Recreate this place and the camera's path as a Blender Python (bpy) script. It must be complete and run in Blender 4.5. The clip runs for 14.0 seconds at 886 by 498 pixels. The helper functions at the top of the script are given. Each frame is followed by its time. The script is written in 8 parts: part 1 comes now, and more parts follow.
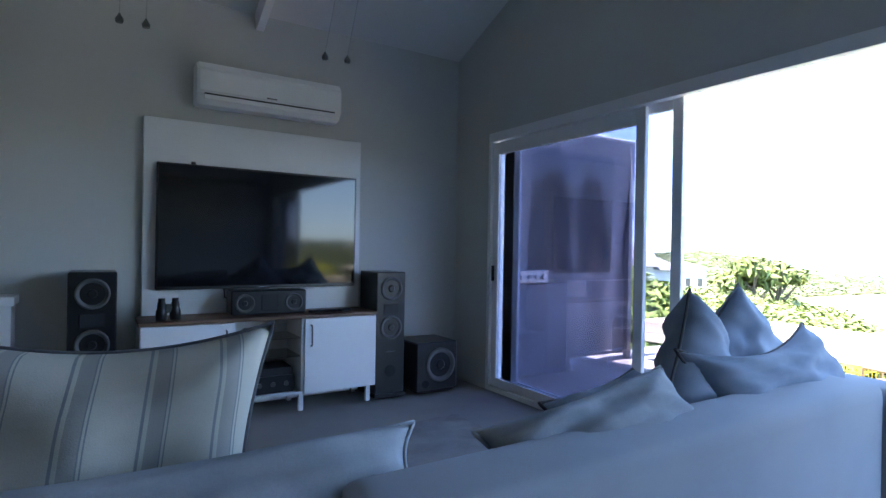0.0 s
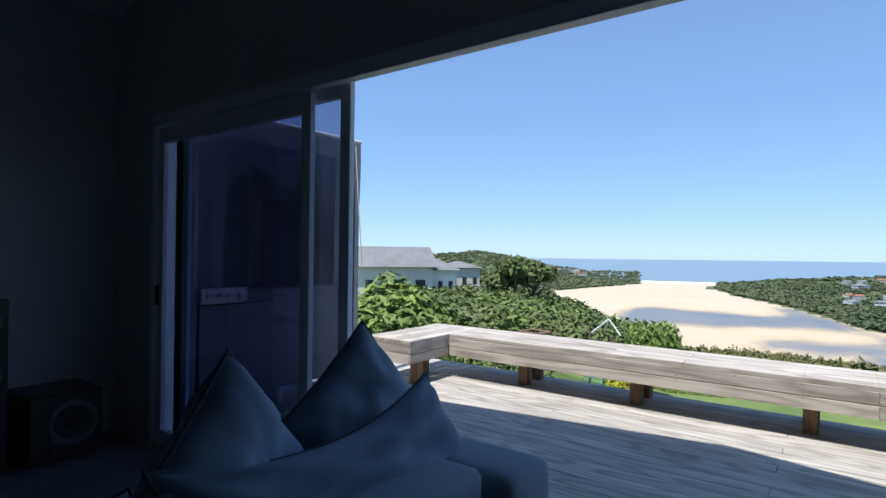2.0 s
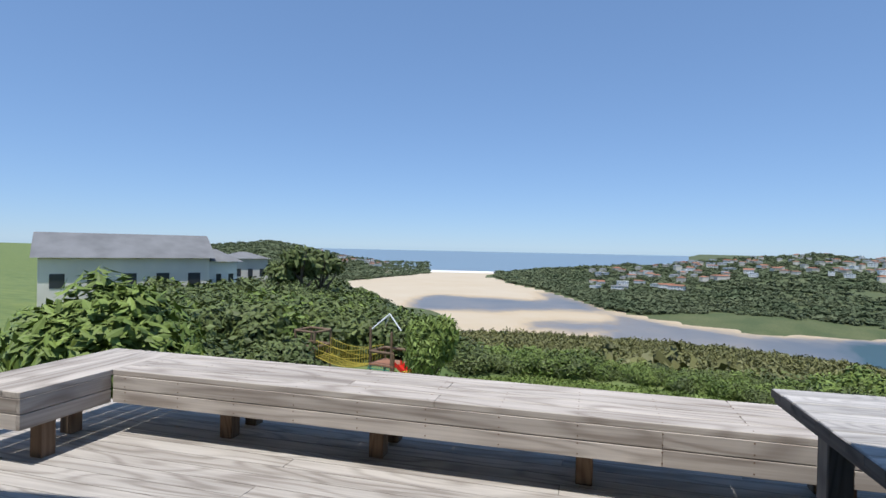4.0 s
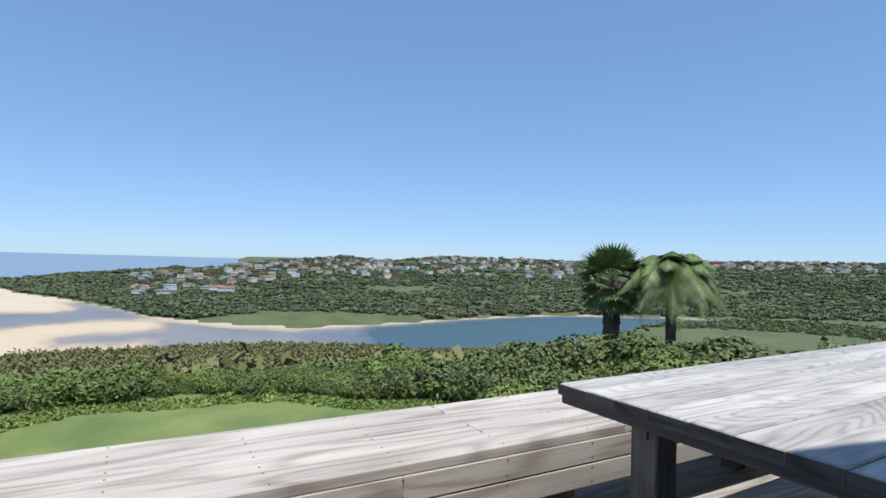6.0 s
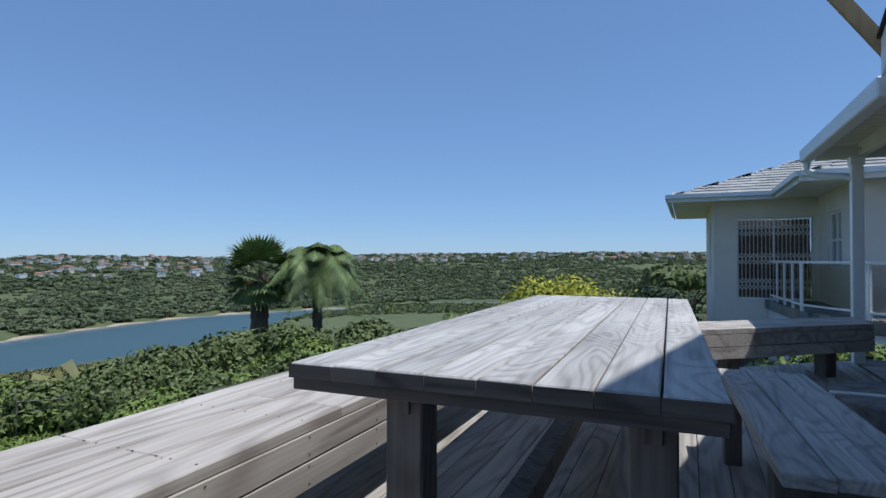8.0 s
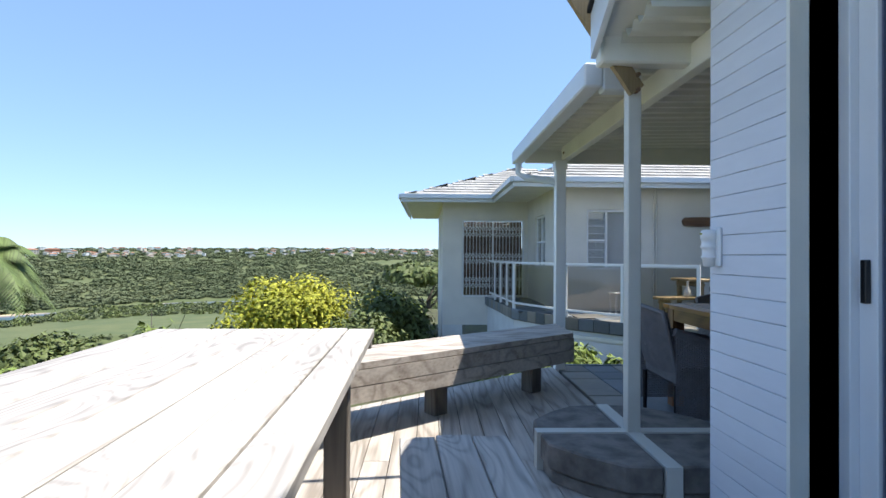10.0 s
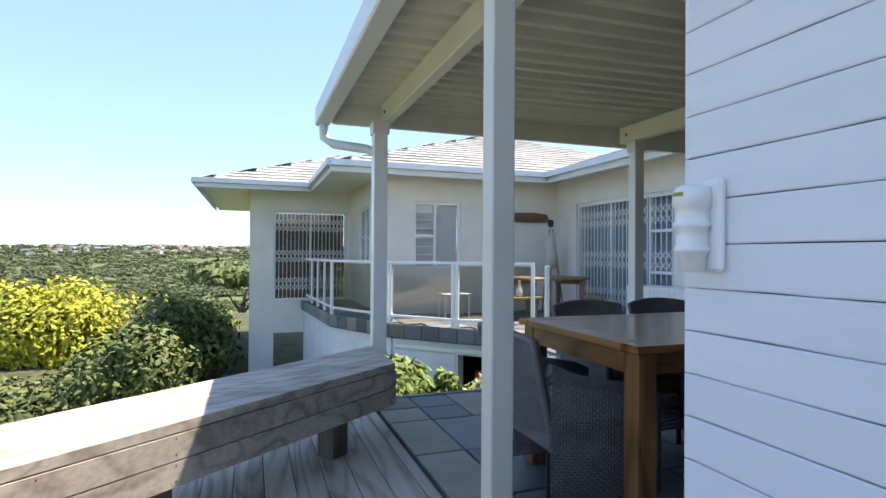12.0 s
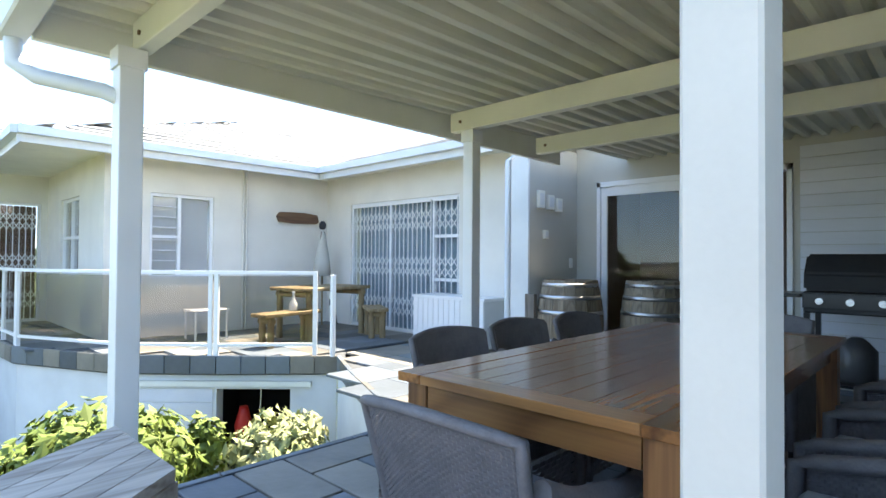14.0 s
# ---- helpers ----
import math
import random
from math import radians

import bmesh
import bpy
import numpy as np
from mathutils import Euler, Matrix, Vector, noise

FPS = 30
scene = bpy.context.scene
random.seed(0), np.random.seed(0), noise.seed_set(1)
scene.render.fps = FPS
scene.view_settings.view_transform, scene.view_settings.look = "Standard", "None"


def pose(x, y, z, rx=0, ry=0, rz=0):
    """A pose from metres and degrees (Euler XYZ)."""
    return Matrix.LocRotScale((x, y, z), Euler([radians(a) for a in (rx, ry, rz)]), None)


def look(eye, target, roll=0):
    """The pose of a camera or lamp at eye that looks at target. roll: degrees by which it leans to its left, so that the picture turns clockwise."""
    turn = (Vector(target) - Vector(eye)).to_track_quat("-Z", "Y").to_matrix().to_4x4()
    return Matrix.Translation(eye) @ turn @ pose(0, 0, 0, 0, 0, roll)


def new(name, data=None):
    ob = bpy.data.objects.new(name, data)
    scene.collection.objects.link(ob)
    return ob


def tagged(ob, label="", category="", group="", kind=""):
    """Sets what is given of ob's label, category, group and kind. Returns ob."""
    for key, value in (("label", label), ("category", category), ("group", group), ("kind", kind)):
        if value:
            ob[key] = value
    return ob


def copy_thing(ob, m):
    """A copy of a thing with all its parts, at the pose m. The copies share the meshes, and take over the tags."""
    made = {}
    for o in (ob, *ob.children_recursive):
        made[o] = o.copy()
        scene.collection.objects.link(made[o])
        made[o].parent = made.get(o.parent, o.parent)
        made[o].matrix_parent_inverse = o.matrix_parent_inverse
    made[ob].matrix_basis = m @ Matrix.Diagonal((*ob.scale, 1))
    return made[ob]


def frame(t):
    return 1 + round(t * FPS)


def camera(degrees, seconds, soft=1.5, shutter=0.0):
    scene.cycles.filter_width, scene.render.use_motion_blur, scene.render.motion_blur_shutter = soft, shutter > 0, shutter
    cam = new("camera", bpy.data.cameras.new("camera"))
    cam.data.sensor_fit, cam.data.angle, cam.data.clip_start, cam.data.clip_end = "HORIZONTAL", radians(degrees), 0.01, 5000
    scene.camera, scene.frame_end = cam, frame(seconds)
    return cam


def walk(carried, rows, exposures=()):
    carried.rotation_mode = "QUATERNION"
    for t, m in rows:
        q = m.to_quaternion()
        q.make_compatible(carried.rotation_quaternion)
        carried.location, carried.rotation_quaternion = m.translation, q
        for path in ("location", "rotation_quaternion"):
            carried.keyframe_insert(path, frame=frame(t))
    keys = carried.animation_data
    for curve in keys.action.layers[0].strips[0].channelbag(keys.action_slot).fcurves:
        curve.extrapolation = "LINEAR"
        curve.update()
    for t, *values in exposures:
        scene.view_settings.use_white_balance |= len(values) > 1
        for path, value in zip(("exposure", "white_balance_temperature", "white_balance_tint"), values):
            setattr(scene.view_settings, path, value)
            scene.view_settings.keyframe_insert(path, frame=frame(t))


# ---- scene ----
cam = camera(78.1, 14.0)
PATH = [
    (0, (0.031, -0.183, 1.278), (1.095, 1.511, 1.272), 1.0),
    (0.5, (0.241, -0.136, 1.275), (1.448, 1.458, 1.284), 1.1),
    (1, (0.483, -0.084, 1.313), (1.843, 1.383, 1.338), 1.0),
    (1.5, (0.813, -0.109, 1.367), (2.31, 1.218, 1.387), 1.1),
    (2, (1.144, -0.143, 1.385), (2.756, 1.042, 1.394), 0.7),
    (2.5, (1.542, -0.126, 1.444), (3.252, 0.911, 1.435), 0.7),
    (5, (3.665, 0.267, 1.349), (5.663, 0.173, 1.355), 1.3),
    (5.5, (4.005, 0.394, 1.278), (5.931, -0.148, 1.294), 1.3),
    (6, (4.323, 0.495, 1.2), (6.062, -0.493, 1.233), 1.5),
    (6.5, (4.525, 0.605, 1.136), (6.074, -0.659, 1.178), 1.3),
    (7, (4.644, 0.697, 1.092), (5.925, -0.839, 1.127), 0.5),
    (7.5, (4.786, 0.547, 1.041), (5.82, -1.165, 1.075), 0.4),
    (8, (4.848, 0.301, 1.042), (5.664, -1.524, 1.076), 0.1),
    (8.5, (4.888, 0.036, 1.074), (5.41, -1.895, 1.101), 0.1),
    (9, (4.897, -0.307, 1.105), (5.132, -2.293, 1.131), 0.2),
    (10.0, (4.60, -1.0, 1.125), (4.545, -3.0, 1.148), 0.4),
    (11.5, (4.257, -2.095, 1.152), (3.775, -4.036, 1.17), 0.7),
    (12, (4.168, -2.487, 1.113), (3.505, -4.373, 1.132), 0.4),
    (12.5, (4.089, -2.781, 1.091), (3.21, -4.578, 1.111), 0.4),
    (13, (4.042, -3.101, 1.114), (2.955, -4.78, 1.138), 0.6),
    (13.5, (4.033, -3.437, 1.132), (2.775, -4.992, 1.162), 0.6),
    (14, (4.052, -3.743, 1.156), (2.61, -5.129, 1.193), 0.4),
]
EXPOSURES = [(0, 3.55, 6900, 12), (0.5, 1.85, 6800, 11), (1.0, 0.95, 6500, 10), (1.5, 0.6, 6200, 9), (2.0, 0.25, 6100, 8), (2.5, 0.05, 6100, 9),
             (5, -0.17, 6150, 10), (6, 0.0, 6100, 9), (6.5, -0.1, 5950, 8), (7.5, -0.4, 5800, 8), (8, -0.35, 5800, 8), (9, 0.25, 6200, 8), (11.5, 1.05, 7100, 11), (12.5, 1.4, 7450, 11), (13, 1.7, 7450, 11), (13.5, 1.95, 7400, 10), (14, 2.15, 7400, 10)]
walk(cam, [(t, look(eye, target, roll)) for t, eye, target, roll in PATH], EXPOSURES)

# world and sun
SUN = Vector((-0.36, 0.0, 1.0)).normalized()
world = bpy.data.worlds.new("world")
scene.world = world
world.use_nodes = True
wn = world.node_tree
sky = wn.nodes.new("ShaderNodeTexSky")
sky.sky_type, sky.sun_disc = "NISHITA", False
sky.sun_elevation = math.asin(SUN.z)
sky.sun_rotation = math.atan2(SUN.x, SUN.y)
sky.air_density, sky.dust_density, sky.ozone_density = 1.0, 0.0, 3.0
sky.altitude = 1500
haze = wn.nodes.new("ShaderNodeGamma")
haze.inputs[1].default_value = 0.52
tone = wn.nodes.new("ShaderNodeMix")
tone.data_type, tone.blend_type = "RGBA", "MULTIPLY"
tone.inputs[0].default_value, tone.inputs[7].default_value = 1.0, (1.27, 1.65, 2.19, 1)
wn.links.new(sky.outputs[0], haze.inputs[0])
wn.links.new(haze.outputs[0], tone.inputs[6])
wn.links.new(tone.outputs[2], wn.nodes["Background"].inputs[0])
wn.nodes["Background"].inputs[1].default_value = 0.15
sun = new("sun", bpy.data.lights.new("sun", "SUN"))
sun.data.energy, sun.data.angle, sun.data.color = 5.0, radians(0.5), (1.0, 0.95, 0.88)
sun.matrix_world = look(SUN * 50, (0, 0, 0))

# ---- materials ----
def mat(name, color, rough=0.6, metal=0.0, var=0.12, scale=8.0, bump=0.0, bscale=60.0, stretch=(1, 1, 1), color2=None, each=0.0, coat=0.0, spec=0.5, coords="Object", fine=0.0):
    """A surface with two scales of variation: big blotches towards color2, fine grain, and a fine relief."""
    m = bpy.data.materials.new(name)
    m.use_nodes = True
    nt = m.node_tree
    b = nt.nodes["Principled BSDF"]
    L = nt.links.new
    tc = nt.nodes.new("ShaderNodeTexCoord")
    mp = nt.nodes.new("ShaderNodeMapping")
    mp.inputs["Scale"].default_value = stretch
    L(tc.outputs[coords], mp.inputs[0])
    n1 = nt.nodes.new("ShaderNodeTexNoise")
    n1.inputs["Scale"].default_value, n1.inputs["Detail"].default_value = scale, 5
    L(mp.outputs[0], n1.inputs["Vector"])
    n2 = nt.nodes.new("ShaderNodeTexNoise")
    n2.inputs["Scale"].default_value, n2.inputs["Detail"].default_value = bscale, 3
    L(mp.outputs[0], n2.inputs["Vector"])
    mix = nt.nodes.new("ShaderNodeMix")
    mix.data_type = "RGBA"
    c2 = color2 or tuple(c * (1 - 2.2 * var) for c in color)
    mix.inputs[6].default_value, mix.inputs[7].default_value = (*color, 1), (*c2, 1)
    ramp = nt.nodes.new("ShaderNodeMapRange")
    ramp.inputs[1].default_value, ramp.inputs[2].default_value = 0.35, 0.68
    L(n1.outputs["Fac"], ramp.inputs[0])
    L(ramp.outputs[0], mix.inputs[0])
    out = mix.outputs[2]
    hsv = nt.nodes.new("ShaderNodeHueSaturation")
    L(out, hsv.inputs["Color"])
    add = nt.nodes.new("ShaderNodeMath")
    add.operation = "MULTIPLY_ADD"
    L(n2.outputs["Fac"], add.inputs[0])
    add.inputs[1].default_value, add.inputs[2].default_value = 2 * fine, 1 - fine
    if each:
        oi = nt.nodes.new("ShaderNodeObjectInfo")
        geo = nt.nodes.new("ShaderNodeNewGeometry")
        s = nt.nodes.new("ShaderNodeMath")
        s.operation = "ADD"
        L(oi.outputs["Random"], s.inputs[0]), L(geo.outputs["Random Per Island"], s.inputs[1])
        f = nt.nodes.new("ShaderNodeMath")
        f.operation = "FRACT"
        L(s.outputs[0], f.inputs[0])
        e = nt.nodes.new("ShaderNodeMath")
        e.operation = "MULTIPLY_ADD"
        L(f.outputs[0], e.inputs[0])
        e.inputs[1].default_value, e.inputs[2].default_value = 2 * each, -each
        a2 = nt.nodes.new("ShaderNodeMath")
        a2.operation = "ADD"
        L(add.outputs[0], a2.inputs[0]), L(e.outputs[0], a2.inputs[1])
        L(a2.outputs[0], hsv.inputs["Value"])
    else:
        L(add.outputs[0], hsv.inputs["Value"])
    L(hsv.outputs[0], b.inputs["Base Color"])
    b.inputs["Roughness"].default_value, b.inputs["Metallic"].default_value = rough, metal
    b.inputs["Coat Weight"].default_value, b.inputs["Specular IOR Level"].default_value = coat, spec
    if bump:
        bp = nt.nodes.new("ShaderNodeBump")
        bp.inputs["Strength"].default_value, bp.inputs["Distance"].default_value = 0.6, bump
        L(n2.outputs["Fac"], bp.inputs["Height"])
        L(bp.outputs[0], b.inputs["Normal"])
    return m


def wood(name, pale, dark, rough=0.75, axis="Y", each=0.12, coat=0.0, ring=14.0, bump=0.0015, contrast=1.0, long_=0.16, size=4.0):
    """Boards with long grain and cathedral rings, each board with its own piece of the pattern."""
    m = bpy.data.materials.new(name)
    m.use_nodes = True
    nt = m.node_tree
    b = nt.nodes["Principled BSDF"]
    L = nt.links.new
    N = nt.nodes.new
    tc, oi, geo = N("ShaderNodeTexCoord"), N("ShaderNodeObjectInfo"), N("ShaderNodeNewGeometry")
    s = N("ShaderNodeMath")
    s.operation = "ADD"
    L(oi.outputs["Random"], s.inputs[0]), L(geo.outputs["Random Per Island"], s.inputs[1])
    off = N("ShaderNodeVectorMath")
    off.operation = "SCALE"
    off.inputs[0].default_value = (7.3, 5.1, 3.7)
    L(s.outputs[0], off.inputs["Scale"])
    av = N("ShaderNodeVectorMath")
    av.operation = "ADD"
    L(tc.outputs["Object"], av.inputs[0]), L(off.outputs[0], av.inputs[1])
    mp = N("ShaderNodeMapping")
    i = "XYZ".index(axis)
    sc = [1.0, 1.0, 1.0]
    sc[i] = long_
    mp.inputs["Scale"].default_value = sc
    L(av.outputs[0], mp.inputs[0])
    base = N("ShaderNodeTexNoise")
    base.inputs["Scale"].default_value, base.inputs["Detail"].default_value = size, 1.0
    base.inputs["Distortion"].default_value = 0.25
    L(mp.outputs[0], base.inputs["Vector"])
    wv = N("ShaderNodeMath")
    wv.operation = "MULTIPLY"
    wv.inputs[1].default_value = ring
    L(base.outputs["Fac"], wv.inputs[0])
    fr = N("ShaderNodeMath")
    fr.operation = "PINGPONG"
    fr.inputs[1].default_value = 0.5
    L(wv.outputs[0], fr.inputs[0])
    fine = N("ShaderNodeTexNoise")
    sc2 = [60.0, 60.0, 60.0]
    sc2[i] = 1.6
    mp2 = N("ShaderNodeMapping")
    mp2.inputs["Scale"].default_value = sc2
    L(av.outputs[0], mp2.inputs[0])
    L(mp2.outputs[0], fine.inputs["Vector"])
    fine.inputs["Scale"].default_value, fine.inputs["Detail"].default_value = 1.0, 4
    blot = N("ShaderNodeTexNoise")
    blot.inputs["Scale"].default_value, blot.inputs["Detail"].default_value = 1.6, 4
    mp3 = N("ShaderNodeMapping")
    sc3 = [3.2, 3.2, 3.2]
    sc3[i] = 0.7
    mp3.inputs["Scale"].default_value = sc3
    L(av.outputs[0], mp3.inputs[0]), L(mp3.outputs[0], blot.inputs["Vector"])
    line = N("ShaderNodeMapRange")
    line.inputs[1].default_value, line.inputs[2].default_value = 0.22, 0.46
    L(fr.outputs[0], line.inputs[0])
    h = N("ShaderNodeMath")
    h.operation = "MULTIPLY_ADD"
    L(line.outputs[0], h.inputs[0])
    h.inputs[1].default_value = 0.42 * contrast
    L(fine.outputs["Fac"], h.inputs[2])
    h2 = N("ShaderNodeMath")
    h2.operation = "MULTIPLY_ADD"
    L(blot.outputs["Fac"], h2.inputs[0])
    h2.inputs[1].default_value = 1.3
    L(h.outputs[0], h2.inputs[2])
    r = N("ShaderNodeMapRange")
    r.inputs[1].default_value, r.inputs[2].default_value = 0.92, 1.75
    L(h2.outputs[0], r.inputs[0])
    mix = N("ShaderNodeMix")
    mix.data_type = "RGBA"
    mix.inputs[6].default_value, mix.inputs[7].default_value = (*pale, 1), (*dark, 1)
    L(r.outputs[0], mix.inputs[0])
    hsv = N("ShaderNodeHueSaturation")
    f = N("ShaderNodeMath")
    f.operation = "FRACT"
    L(s.outputs[0], f.inputs[0])
    e = N("ShaderNodeMath")
    e.operation = "MULTIPLY_ADD"
    e.inputs[1].default_value, e.inputs[2].default_value = 2 * each, 1 - each
    L(f.outputs[0], e.inputs[0]), L(e.outputs[0], hsv.inputs["Value"])
    L(mix.outputs[2], hsv.inputs["Color"]), L(hsv.outputs[0], b.inputs["Base Color"])
    b.inputs["Roughness"].default_value, b.inputs["Coat Weight"].default_value = rough, coat
    b.inputs["Coat Roughness"].default_value = 0.12
    bp = N("ShaderNodeBump")
    bp.inputs["Strength"].default_value, bp.inputs["Distance"].default_value = 0.5, bump
    L(fine.outputs["Fac"], bp.inputs["Height"]), L(bp.outputs[0], b.inputs["Normal"])
    return m


def glass(name, tint=(1, 1, 1), rough=0.0, see=0.9):
    m = bpy.data.materials.new(name)
    m.use_nodes = True
    nt = m.node_tree
    nt.nodes.clear()
    out, mx, tr, gl, fr = (nt.nodes.new(k) for k in ("ShaderNodeOutputMaterial", "ShaderNodeMixShader", "ShaderNodeBsdfTransparent", "ShaderNodeBsdfGlossy", "ShaderNodeLayerWeight"))
    tr.inputs[0].default_value = (*(t * see for t in tint), 1)
    gl.inputs["Roughness"].default_value = rough
    fr.inputs[0].default_value = 0.5
    pw = nt.nodes.new("ShaderNodeMath")
    pw.operation = "POWER"
    pw.inputs[1].default_value = 4.0
    sc_ = nt.nodes.new("ShaderNodeMath")
    sc_.operation = "MULTIPLY_ADD"
    sc_.inputs[1].default_value, sc_.inputs[2].default_value = 0.9, 0.035
    nt.links.new(fr.outputs["Facing"], pw.inputs[0]), nt.links.new(pw.outputs[0], sc_.inputs[0])
    nt.links.new(sc_.outputs[0], mx.inputs[0]), nt.links.new(tr.outputs[0], mx.inputs[1]), nt.links.new(gl.outputs[0], mx.inputs[2])
    nt.links.new(mx.outputs[0], out.inputs[0])
    return m


def leafy(name, a, b_, rough=0.55, through=0.25):
    m = mat(name, a, rough, color2=b_, scale=0.9, bscale=9.0, fine=0.25, each=0.28)
    p = m.node_tree.nodes["Principled BSDF"]
    p.inputs["Subsurface Weight"].default_value = 0.0
    p.inputs["Specular IOR Level"].default_value = 0.25
    return m


